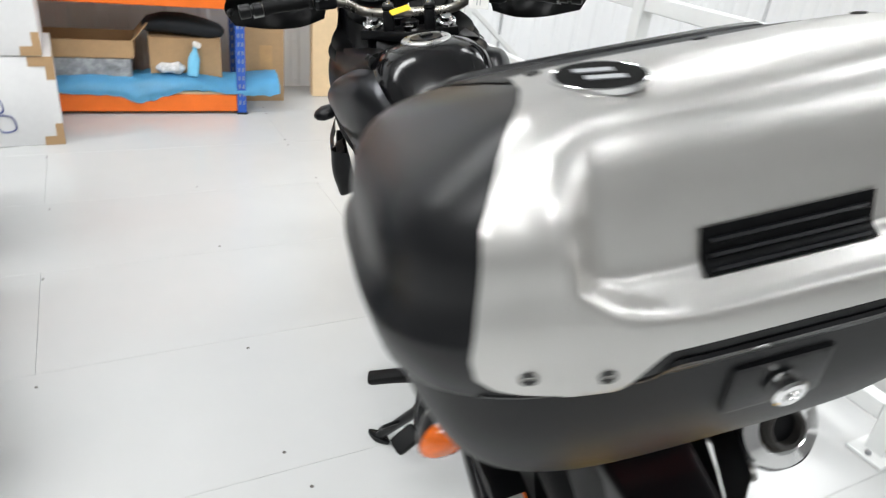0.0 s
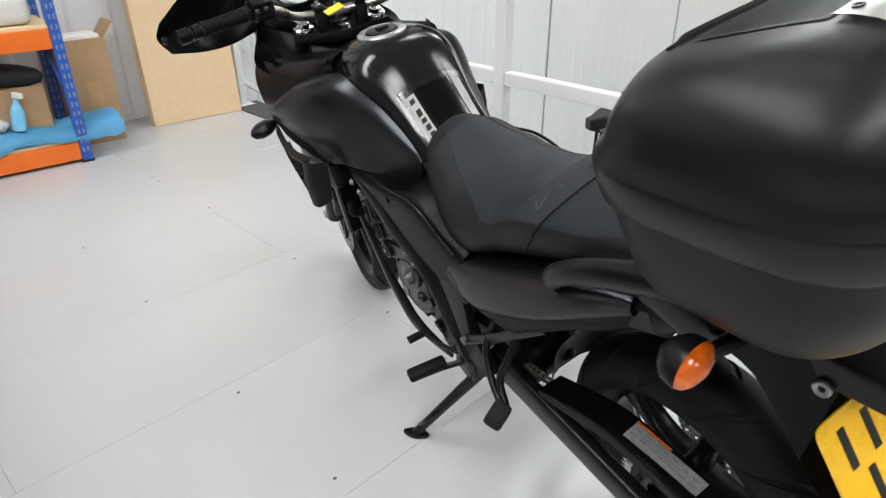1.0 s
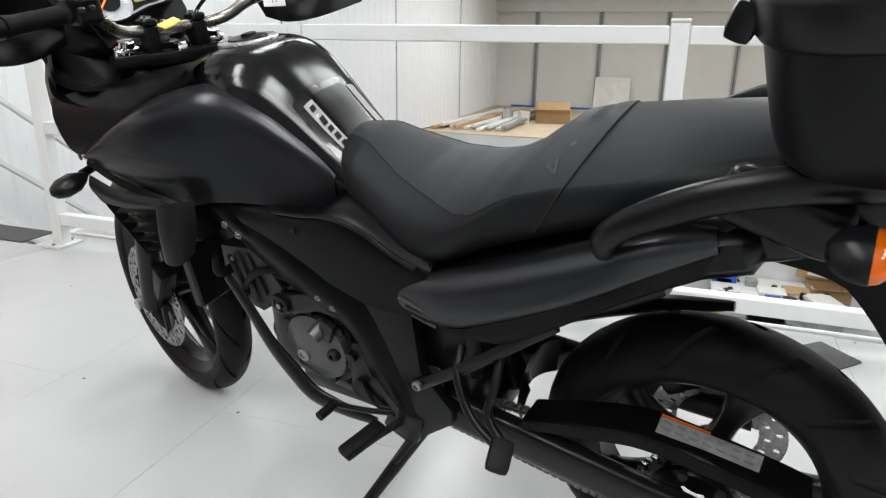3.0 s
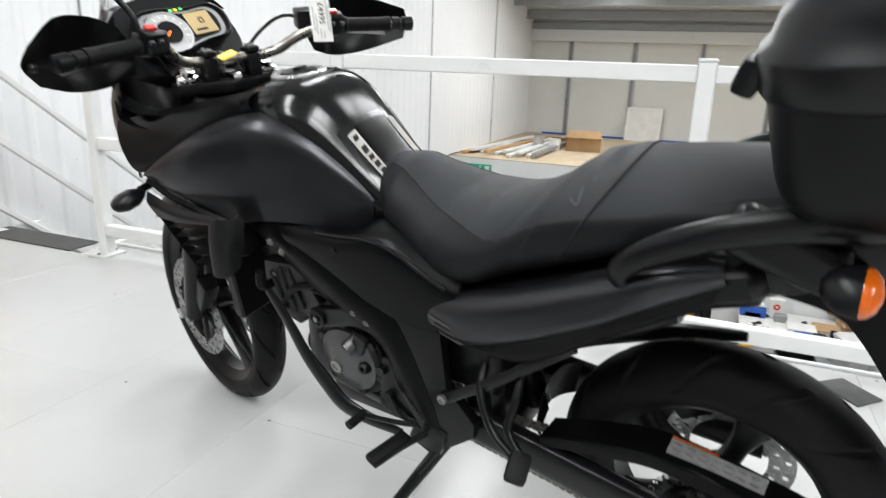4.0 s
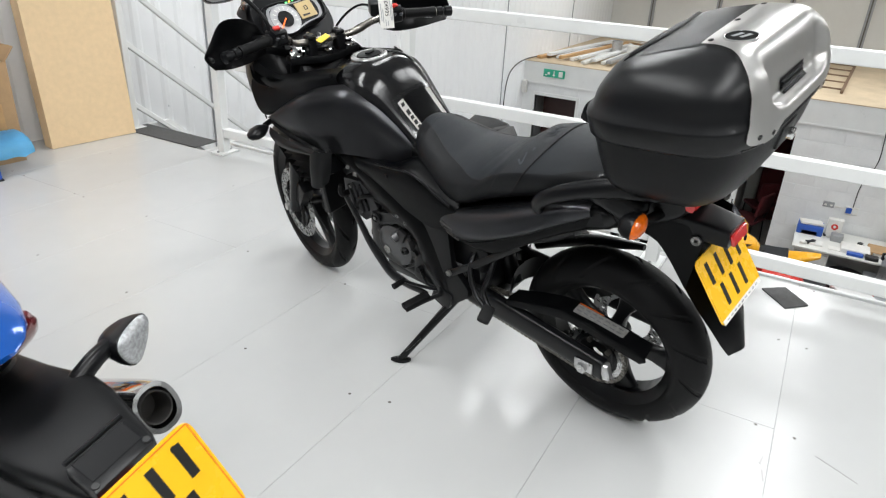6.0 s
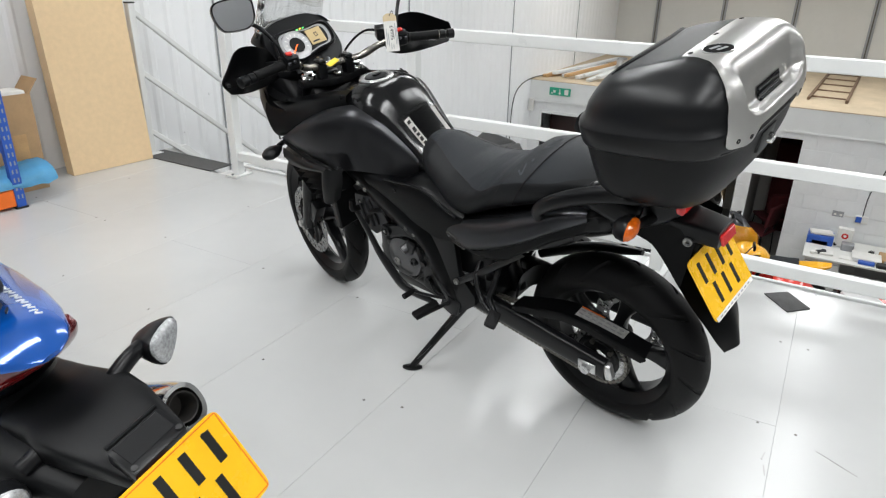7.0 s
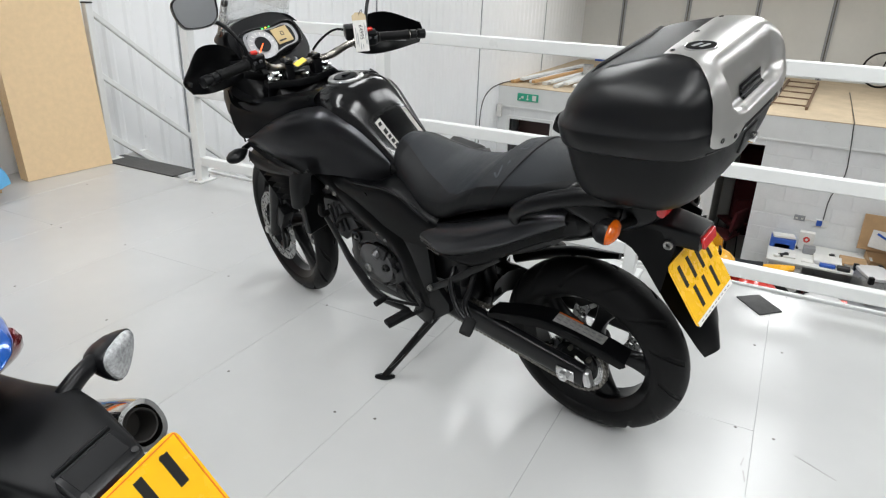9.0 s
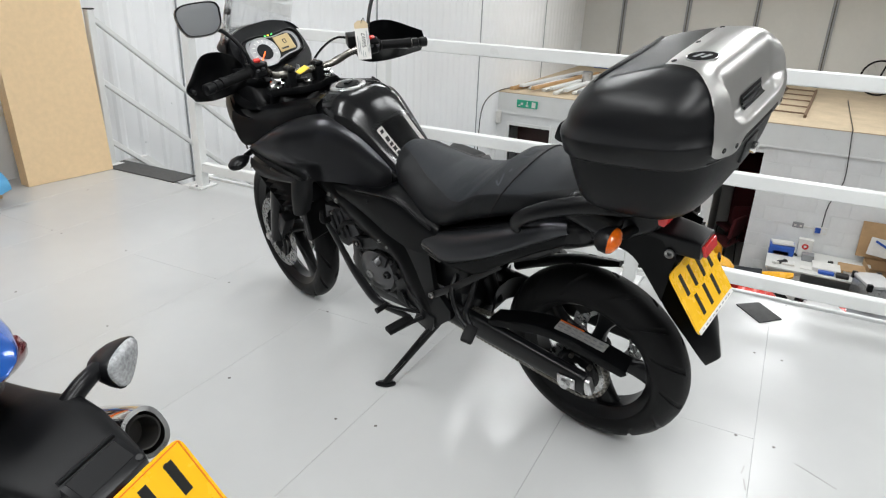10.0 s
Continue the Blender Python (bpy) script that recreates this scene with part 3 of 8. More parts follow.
for s in (-1, 1):
    b = obox((s * 0.055, 1.285, 1.050), (0.030, 0.040, 0.055), None, 0.006, 2)
    obox((s * 0.055, 1.285, 1.086), (0.030, 0.044, 0.016), None, 0.004, 1, b)
    bp("bar_riser", b, BLKMET, clamp, steer=True)
    for dy in (-0.013, 0.013):
        bp("riser_bolt", lathe([(0, 0.0055), (0.006, 0.0055), (0.006, 0)], (s * 0.055, 1.285 + dy, 1.093), (0, 0, 1), 10), CHROME, clamp, steer=True)
BARPTS = [(-0.362, 1.146, 1.119), (-0.30, 1.165, 1.125), (-0.22, 1.195, 1.125), (-0.165, 1.235, 1.108), (-0.125, 1.27, 1.080), (-0.07, 1.285, 1.070), (0.07, 1.285, 1.070), (0.125, 1.27, 1.080), (0.165, 1.235, 1.108), (0.22, 1.195, 1.125), (0.30, 1.165, 1.125), (0.385, 1.139, 1.118)]
handlebar = bp("handlebar", tube(BARPTS, 0.0125, 14, 60), BARMET, None, "silver tubular handlebar", steer=True)
for s in (-1, 1):
    e0, e1 = (Vector((-0.240, 1.184, 1.127)), Vector((-0.350, 1.150, 1.120))) if s < 0 else (Vector((0.256, 1.179, 1.126)), Vector((0.370, 1.143, 1.119)))
    dd = (e1 - e0).normalized()
    b = lathe([(0, 0.0125), (0, 0.020), (0.006, 0.020), (0.010, 0.0165)] + [(0.012 + 0.01 * k, 0.0168 if k % 2 else 0.0162) for k in range(10)] + [(0.116, 0.0185), (0.121, 0.0185), (0.121, 0.0125)], e0, dd, 20)
    bp("grip", b, RUBBER, handlebar, "ribbed black rubber grip", steer=True)
    b = lathe([(0, 0.012), (0.002, 0.0165), (0.022, 0.0165), (0.024, 0.013), (0.030, 0.013), (0.032, 0.0175), (0.056, 0.0175), (0.058, 0.014), (0.058, 0.0)], e1 + dd * 0.006, dd, 20)
    bp("bar_end_weight", b, BLKMET, handlebar, steer=True)
    b = obox(e0 - dd * 0.032, (0.058, 0.052, 0.050), pose(0, 0, 0, 0, 0, -s * 17), 0.012, 3)
    obox(e0 - dd * 0.030 + Vector((0, -0.012, 0.012)), (0.046, 0.03, 0.03), pose(0, 0, 0, 30, 0, -s * 17), 0.006, 2, b)
    sw = bp("switch_block", b, SATIN, handlebar, "black switch housing", steer=True)
    bp("switch_button", obox(e0 - dd * 0.030 + Vector((0, -0.012, 0.031)), (0.022, 0.014, 0.010), pose(0, 0, 0, 25, 0, 0), 0.002), REDP, sw, "red switch", steer=True)
    for k in range(2):
        bp("switch_button", obox(e0 - dd * (0.042 - 0.022 * k) + Vector((0, -0.030, 0.004)), (0.012, 0.008, 0.010), pose(0, 0, 0, 20, 0, 0), 0.002), GREY, sw, steer=True)
    bp("lever", tube([(s * 0.215, 1.225, 1.118), (s * 0.25, 1.235, 1.115), (s * 0.31, 1.213, 1.108), (s * 0.39, 1.185, 1.098)], [0.011, 0.010, 0.008, 0.009], 10, flat=0.7), ALU, handlebar, "silver brake lever", steer=True)
    hg = skin([[(s * 0.225, 1.27, 1.065), (s * 0.29, 1.275, 1.045), (s * 0.36, 1.240, 1.050), (s * 0.435, 1.165, 1.078)], [(s * 0.215, 1.285, 1.115), (s * 0.29, 1.300, 1.112), (s * 0.38, 1.262, 1.112), (s * 0.456, 1.170, 1.115)], [(s * 0.24, 1.275, 1.160), (s * 0.285, 1.288, 1.185), (s * 0.36, 1.255, 1.190), (s * 0.440, 1.160, 1.150)]], 20, 12, 0.005)
    guard = bp("hand_guard", hg, SATIN, handlebar, "black plastic hand guard", steer=True)
    bp("guard_bracket", tube([(s * 0.225, 1.19, 1.125), (s * 0.225, 1.25, 1.12), (s * 0.25, 1.293, 1.115)], 0.009, 8), BLKMET, guard, steer=True)
    bp("guard_bolt", obox((s * 0.440, 1.160, 1.112), (0.012, 0.03, 0.014), None, 0.003), BLKMET, guard, steer=True)
    # mirror
    mc = Vector((-0.352, 1.215, 1.304)) if s < 0 else Vector((0.368, 1.215, 1.330))
    mm = Matrix.Translation(mc) @ pose(0, 0, 0, -17, 0, s * 8)
    outl = [(-0.075, 0.028), (-0.066, 0.046), (-0.03, 0.053), (0.045, 0.050), (0.075, 0.034), (0.078, 0.0), (0.064, -0.036), (0.04, -0.052), (-0.035, -0.050), (-0.068, -0.022)]
    if s < 0:
        outl = [(-p, q) for p, q in outl]
    sm = [(p[0] * 0.87, p[1] * 0.92) for p in cr(outl + [outl[0]], 41)][:-1]
    rings = [[mm @ Vector((p * f, yy, q * f)) for p, q in sm] for yy, f in ((-0.004, 0.93), (-0.010, 1.0), (0.004, 1.02), (0.02, 0.90), (0.034, 0.6), (0.040, 0.2))]
    mir = bp("mirror", loft(bmesh.new(), rings), SATIN, handlebar, "rear-view mirror in a black housing", steer=True)
    b = bmesh.new()
    b.faces.new([b.verts.new(mm @ Vector((p * 0.925, -0.0055, q * 0.925))) for p, q in sm])
    bp("mirror_glass", b, MIRROR, mir, "mirror glass", steer=True, smooth=False)
    bp("mirror_stem", tube([mc + Vector((-s * 0.03, 0.03, -0.03)), mc + Vector((-s * 0.08, 0.025, -0.055)), (s * 0.235, 1.205, 1.19), (s * 0.228, 1.195, 1.14)], [0.008, 0.007, 0.006, 0.008], 10), BLKMET, mir, steer=True)
# cables
for pts, r in (([(0.22, 1.20, 1.125), (0.17, 1.32, 1.15), (0.10, 1.40, 1.06), (0.08, 1.36, 0.95)], 0.0045), ([(0.24, 1.20, 1.11), (0.16, 1.30, 1.09), (0.10, 1.36, 1.02), (0.09, 1.33, 0.92)], 0.004), ([(-0.22, 1.20, 1.12), (-0.16, 1.32, 1.10), (-0.10, 1.38, 1.02), (-0.07, 1.34, 0.92)], 0.0045)):
    bp("control_cable", tube(pts, r, 6), RUBBER, handlebar, steer=True)
b = obox((0.20, 1.255, 1.145), (0.05, 0.05, 0.045), pose(0, 0, 0, 10, 0, -20), 0.006, 2)
bp("brake_reservoir", b, SATIN, handlebar, "black brake fluid reservoir", steer=True)
# swing tag tied to the bar
TAG_M = Matrix.Translation((0.181, 1.160, 1.146)) @ pose(0, 0, 0, -14, 4, -12)
b = obox((0, 0, 0), (0.050, 0.0016, 0.105), None, 0.0006)
b.transform(TAG_M)
tagt = bp("price_tag", b, PAPER, handlebar, "buff and white card price tag", steer=True)
b = plate2([(-0.025, 0.052), (-0.025, 0.068), (-0.012, 0.078), (0.012, 0.078), (0.025, 0.068), (0.025, 0.052)], 1, -0.0009, 0.0018)
b.transform(TAG_M)
bp("tag_end", b, TAG, tagt, "buff card end with a punched hole", steer=True)
bp("tag_string", tube([TAG_M @ Vector((0, 0, 0.070)), TAG_M @ Vector((0.008, -0.012, 0.085)), (0.215, 1.19, 1.20)], 0.0012, 5), INK, tagt, steer=True)
_font = bpy.data.curves.new("price", "FONT")
_font.body, _font.size, _font.extrude, _font.align_x, _font.align_y = "\u00a34995", 0.020, 0.0003, "CENTER", "CENTER"
_tmp = bpy.data.objects.new("price", _font)
_mesh = bpy.data.meshes.new_from_object(_tmp)
bpy.data.objects.remove(_tmp)
b = bmesh.new()
b.from_mesh(_mesh)
b.transform(TAG_M @ Matrix.Translation((0.002, -0.0014, 0.012)) @ pose(0, 0, 0, 90, 0, 0) @ pose(0, 0, 0, 0, 0, -90))
bp("tag_price", b, INK, tagt, "printed price", steer=True, smooth=False)
b = bmesh.new()
for kx, kz, ln in ((-0.018, 0.0, 0.055), (-0.012, -0.012, 0.045), (0.016, 0.008, 0.070), (0.021, 0.0, 0.060), (-0.004, -0.034, 0.022), (0.004, -0.036, 0.016)):
    obox((kx, -0.0013, kz), (0.0022, 0.0006, ln), None, 0, 1, b)
b.transform(TAG_M)
bp("tag_writing", b, STEEL, tagt, "small grey print", steer=True, smooth=False)

# instrument pod, nose, screen
POD = Matrix.Translation((-0.002, 1.420, 1.136)) @ pose(0, 0, 0, 52, 0, 0) @ Matrix.Diagonal((1.0, 0.98, 1, 1))
outl = [tuple(p) for p in cr([(-0.125, 0.0), (-0.105, 0.052), (-0.05, 0.060), (0.03, 0.050), (0.10, 0.052), (0.125, 0.02), (0.11, -0.035), (0.04, -0.045), (-0.05, -0.062), (-0.11, -0.045), (-0.125, 0.0)], 49)][:-1]
rings = [[POD @ Vector((p * f, q * f, z)) for p, q in outl] for z, f in ((-0.05, 0.75), (-0.03, 1.0), (0.0, 1.06), (0.010, 1.04), (0.012, 0.98), (0.004, 0.95))]
pod = bp("instrument_pod", loft(bmesh.new(), rings), SATIN, None, "instrument cluster with a dial and an orange display")
b = loft(bmesh.new(), [[POD @ Vector((p, q, z)) for p, q in sup(0.012, 0.010, 0.160 * f, 0.122 * f, 2.8, 40)] for z, f in ((-0.085, 1.02), (-0.040, 1.0), (-0.030, 0.95), (-0.030, 0.6))])
bp("dash_panel", b, SATIN, pod, "black dash panel round the instruments", angle=50)
bp("bezel", loft(bmesh.new(), [[POD @ Vector((p * f, q * f, 0.0055)) for p, q in outl] for f in (0.90, 0.80)], cap=False), mat("silver_plastic", (0.30, 0.30, 0.31), 0.35, 0.4), pod, "silver-grey surround")
bp("dial", lathe([(0.006, 0), (0.006, 0.052), (0.009, 0.054), (0.009, 0.056), (0.004, 0.057)], POD @ Vector((-0.045, -0.004, 0)), POD.to_3x3() @ Vector((0, 0, 1)), 40), mat("dial_grey", (0.42, 0.42, 0.43), 0.25, coat=0.6), pod, "grey rev counter dial")
bp("dial_centre", lathe([(0.0095, 0), (0.0095, 0.030)], POD @ Vector((-0.045, -0.004, 0)), POD.to_3x3() @ Vector((0, 0, 1)), 30), SATIN, pod)
b = bmesh.new()
for k in range(11):
    a = radians(215 - 24 * k)
    obox(POD @ Vector((-0.045 + 0.042 * math.cos(a), -0.004 + 0.042 * math.sin(a), 0.0095)), (0.010, 0.002, 0.001), POD.to_3x3().to_4x4() @ pose(0, 0, 0, 0, 0, math.degrees(a)), 0, 1, b)
bp("dial_marks", b, PAPER, pod)
bp("needle", obox(POD @ Vector((-0.062, -0.018, 0.011)), (0.045, 0.003, 0.002), POD.to_3x3().to_4x4() @ pose(0, 0, 0, 0, 0, 40)), LAMPRED, pod, "red needle")
bp("display", obox(POD @ Vector((0.050, 0.006, 0.007)), (0.068, 0.062, 0.004), POD.to_3x3().to_4x4(), 0.001), LCD, pod, "amber liquid crystal display")
b = bmesh.new()
for sx, sy, w, h in ((0.052, 0.018, 0.012, 0.0025), (0.052, 0.004, 0.012, 0.0025), (0.0465, 0.011, 0.0025, 0.014), (0.0575, 0.011, 0.0025, 0.014), (0.04, -0.014, 0.03, 0.006)):
    obox(POD @ Vector((sx, sy, 0.0096)), (w, h, 0.001), POD.to_3x3().to_4x4(), 0, 1, b)
bp("display_digits", b, INK, pod)
for k, m_ in enumerate((LAMPGRN, LAMPYEL, LAMPGRN)):
    bp("tell_tale", obox(POD @ Vector((-0.01 + 0.014 * k, 0.050, 0.010)), (0.007, 0.004, 0.003), POD.to_3x3().to_4x4()), m_, pod)


def nose_row(z, hw, back, front, e=2.4, n=29):
    out = []
    for i in range(n):
        a = math.pi * i / (n - 1)
        c, s = math.cos(a), math.sin(a)
        out.append((-hw * math.copysign(abs(c) ** (2 / e), c), back + (front - back) * abs(s) ** (2 / e), z))
    return out


rows = [nose_row(1.130, 0.150, 1.485, 1.585, 1.7), nose_row(1.05, 0.172, 1.470, 1.66, 1.5), nose_row(0.985, 0.196, 1.455, 1.74, 1.4), nose_row(0.93, 0.206, 1.440, 1.78, 1.35), nose_row(0.885, 0.208, 1.420, 1.79, 1.35), nose_row(0.83, 0.192, 1.40, 1.74, 1.4), nose_row(0.77, 0.160, 1.40, 1.66, 1.5)]
b = loft(bmesh.new(), rows, closed=False)
bmesh.ops.solidify(b, geom=b.faces[:], thickness=0.005)
nose = bp("nose_fairing", b, SATIN, None, "black nose fairing")
rows = [nose_row(1.205 - 0.03 * (k / 3) ** 2, 0.13 + 0.012 * k, 1.50 - 0.01 * k, 1.565 + 0.022 * k, 2.2) for k in range(4)]
for k, r in enumerate(rows):
    rows[k] = [(x, y, z - 0.55 * (x * x)) for x, y, z in r]
b = loft(bmesh.new(), rows, closed=False)
bmesh.ops.solidify(b, geom=b.faces[:], thickness=0.004)
bp("screen_base", b, SATIN, nose, "black arched trim under the screen")
rows = []
for k in range(9):
    u = k / 8
    hw = 0.150 - 0.035 * u ** 2
    rows.append([(x, y - 0.0, z) for x, y, z in nose_row(1.17 + 0.27 * u, hw, 1.50 - 0.15 * u, 1.60 - 0.17 * u, 2.2)])
b = loft(bmesh.new(), rows, closed=False)
bmesh.ops.solidify(b, geom=b.faces[:], thickness=0.003)
screen = bp("windscreen", b, GLASS, None, "clear curved windscreen")
screen.visible_shadow = False
for sx, u in ((-0.118, 0.45), (0.118, 0.45), (-0.095, 0.85), (0.095, 0.85)):
    bp("screen_bolt", lathe([(-0.004, 0), (-0.004, 0.011), (0.006, 0.011), (0.010, 0.007), (0.010, 0)], (sx, 1.545 - 0.17 * u, 1.17 + 0.27 * u), (0, -0.8, 0.6), 14), RUBBER, screen)
for s in (-1, 1):
    b = skin([[(s * 0.15, 1.50, 1.12), (s * 0.172, 1.50, 1.03), (s * 0.185, 1.47, 0.95)], [(s * 0.10, 1.48, 1.10), (s * 0.12, 1.43, 1.01), (s * 0.13, 1.40, 0.945)], [(s * 0.06, 1.47, 1.07), (s * 0.07, 1.41, 1.0), (s * 0.09, 1.36, 0.93)]], 14, 10, 0.004)
    bp("inner_panel", b, SATIN, nose)
    b = skin([[(s * 0.205, 1.47, 0.965), (s * 0.175, 1.36, 0.985), (s * 0.135, 1.25, 1.005), (s * 0.110, 1.16, 1.020), (s * 0.100, 1.075, 1.033)], [(s * 0.222, 1.46, 0.935), (s * 0.200, 1.35, 0.968), (s * 0.165, 1.24, 0.994), (s * 0.143, 1.15, 1.014), (s * 0.136, 1.065, 1.026)], [(s * 0.232, 1.44, 0.900), (s * 0.217, 1.33, 0.942), (s * 0.188, 1.23, 0.975), (s * 0.163, 1.14, 0.998), (s * 0.150, 1.055, 1.012)], [(s * 0.234, 1.42, 0.868), (s * 0.228, 1.32, 0.889), (s * 0.208, 1.22, 0.945), (s * 0.176, 1.13, 0.981), (s * 0.142, 1.045, 0.997)], [(s * 0.225, 1.41, 0.850), (s * 0.215, 1.31, 0.870), (s * 0.195, 1.21, 0.925), (s * 0.162, 1.12, 0.965), (s * 0.128, 1.04, 0.983)]], 30, 18, 0.005)
    up = bp("upper_trim", b, SATIN, None, "satin black trim between tank and nose")
    bp("trim_screw", lathe([(0, 0.007), (0.003, 0.007), (0.003, 0)], (s * 0.146, 1.085, 1.021), (s, 0, 0.9), 12), BLKMET, up)

for s in (-1, 1):
    b = skin([[(s * 0.164, 1.55, 1.08), (s * 0.170, 1.50, 1.00), (s * 0.182, 1.46, 0.93), (s * 0.192, 1.42, 0.87)], [(s * 0.152, 1.48, 1.07), (s * 0.158, 1.44, 1.00), (s * 0.170, 1.40, 0.945), (s * 0.185, 1.36, 0.885)], [(s * 0.120, 1.44, 1.06), (s * 0.125, 1.40, 1.00), (s * 0.130, 1.36, 0.955), (s * 0.150, 1.30, 0.92)], [(s * 0.05, 1.42, 1.05), (s * 0.055, 1.385, 0.995), (s * 0.06, 1.33, 0.955), (s * 0.07, 1.27, 0.93)]], 16, 14, 0.004)
    bp("inner_cowl", b, SATIN, None, "black inner cowl beside the steering head")
for s in (-1, 1):
    # two stepped ledges inside the cowl
    for dz, dx in ((0.0, 0.0), (-0.026, 0.014)):
        edge = [(s * (0.168 + dx), 1.50, 1.030 + dz), (s * (0.205 + dx), 1.43, 1.000 + dz), (s * (0.200 + dx), 1.35, 0.985 + dz), (s * (0.160 + dx), 1.27, 0.985 + dz)]
        inner = [(s * (x_ * s - 0.055), y_ - 0.010, z_ - 0.012) for x_, y_, z_ in edge]
        bp("cowl_ledge", skin([edge, inner], 20, 6, 0.006), SATIN, nose, "stepped black ledge inside the cowl")
bp("headstock_cover", obox((0, 1.345, 0.915), (0.20, 0.14, 0.17), pose(0, 0, 0, -20, 0, 0), 0.03, 2), SATIN, None, "black cover round the steering head")
bp("airbox", obox((0, 1.03, 0.74), (0.26, 0.34, 0.14), None, 0.03, 2), SATIN, None, "black airbox under the tank")

# fuel tank cover: rounded sections, steep behind, with the pad on its back
secs = [(1.225, 0.080, 0.950, 0.86), (1.195, 0.118, 0.992, 0.84), (1.145, 0.142, 1.026, 0.82), (1.07, 0.157, 1.046, 0.80), (1.00, 0.153, 1.047, 0.79), (0.95, 0.140, 1.029, 0.78), (0.91, 0.125, 0.994, 0.77), (0.87, 0.114, 0.950, 0.76), (0.83, 0.107, 0.906, 0.75), (0.79, 0.103, 0.866, 0.74), (0.755, 0.100, 0.835, 0.74)]
rings = []
for yy, hw, zt, zb in cr(secs, 46):
    ring = []
    for p, q in sup(0, 0, 1, 1, 3.0, 48):
        w_ = hw * (1 - 0.05 * max(q, 0) ** 2)
        ring.append((p * w_, yy, (zt + zb) / 2 + q * (zt - zb) / 2))
    rings.append(ring)
b = loft(bmesh.new(), rings)
bmesh.ops.smooth_vert(b, verts=b.verts, factor=0.5, use_axis_x=True, use_axis_y=True, use_axis_z=True)
b.normal_update()
tank_tree = BVHTree.FromBMesh(b)
tank = bp("fuel_tank", b, GLOSS, None, "satin black fuel tank cover", angle=60)
cap_n = Vector((0, 0.02, 1)).normalized()
fc = bp("filler_cap", lathe([(-0.012, 0.061), (0.003, 0.061), (0.006, 0.057), (0.006, 0.045), (0.002, 0.042)], (0, 1.056, 1.045), cap_n, 48), ALU, tank, "round brushed filler cap ring")
bp("cap_lid", lathe([(0.001, 0.042), (0.008, 0.038), (0.010, 0.018), (0.010, 0)], (0, 1.056, 1.045), cap_n, 40), BLKMET, fc, "black filler lid")
bp("cap_key_cover", obox((0.0, 1.051, 1.057), (0.03, 0.018, 0.008), pose(0, 0, 0, 0, 0, 12), 0.003, 2), BLKMET, fc)
for k in range(6):
    a = 2 * math.pi * (k + 0.5) / 6
    bp("cap_screw", lathe([(0.006, 0.004), (0.0075, 0.004), (0.0075, 0)], (0.051 * math.cos(a), 1.056 + 0.051 * math.sin(a), 1.045), cap_n, 8), CHROME, fc)


def on_tank(x, y, lift):
    """The back of the tank cover at x and y."""
    hit, nrm, _, _ = tank_tree.ray_cast(Vector((x, y, 1.3)), Vector((0, 0, -1)))
    if nrm.z < 0:
        nrm = -nrm
    return hit + nrm * lift


def tank_patch(u0, u1, lift, n=9, m=22, top=0.872, low=0.772):
    """A thin sheet lying on the tank's back; u0 and u1 give x at both sides from top to bottom."""
    b = bmesh.new()
    rows = []
    for k in range(m):
        v = k / (m - 1)
        rows.append([on_tank(u0(v) + (u1(v) - u0(v)) * j / (n - 1), top + (low - top) * v, lift) for j in range(n)])
    loft(b, rows, closed=False)
    bmesh.ops.solidify(b, geom=b.faces[:], thickness=0.0012)
    return b


carbon = mat("carbon_pad", (0.013, 0.013, 0.014), 0.13, var=0.3, scale=160, coat=1.0)
pad = bp("tank_pad", tank_patch(lambda v: -0.086, lambda v: 0.086, 0.0016, 25, 24, 0.886, 0.765), carbon, tank, "glossy carbon-look tank pad")
decal = bp("pad_strip", tank_patch(lambda v: -0.073 + 0.006 * v, lambda v: -0.049 + 0.004 * v, 0.0036), PAPER, pad, "white decal strip with dark marks")
bp("pad_strip", tank_patch(lambda v: 0.052 - 0.002 * v, lambda v: 0.072 - 0.004 * v, 0.0036), PAPER, pad, "white decal strip")
bp("pad_shield", tank_patch(lambda v: -0.044 + 0.010 * v, lambda v: 0.046 - 0.006 * v, 0.0030, 15, 22, 0.876, 0.786), GLOSS, pad, "smooth black shield on the pad")
for k, (v0, v1) in enumerate(((0.06, 0.14), (0.24, 0.36), (0.40, 0.48), (0.52, 0.62), (0.66, 0.76), (0.80, 0.93))):
    b = bmesh.new()
    q = [on_tank(xx + 0.005 * vv, 0.872 - 0.100 * vv, 0.0050) for vv, xx in ((v0, -0.0545), (v0, -0.0665), (v1, -0.0685), (v1, -0.0565))]
    b.faces.new([b.verts.new(c) for c in q])
    bmesh.ops.solidify(b, geom=b.faces[:], thickness=0.0004)
    bp("decal_mark", b, INK, decal, smooth=False)
b = bmesh.new()
for k in range(5):
    q = on_tank(-0.010 + 0.009 * k, 0.780, 0.004)
    obox(q, (0.006, 0.003, 0.004), pose(0, 0, 0, -45, 0, 0), 0, 1, b)
bp("pad_print", b, PAPER, pad, "small pale print", smooth=False)

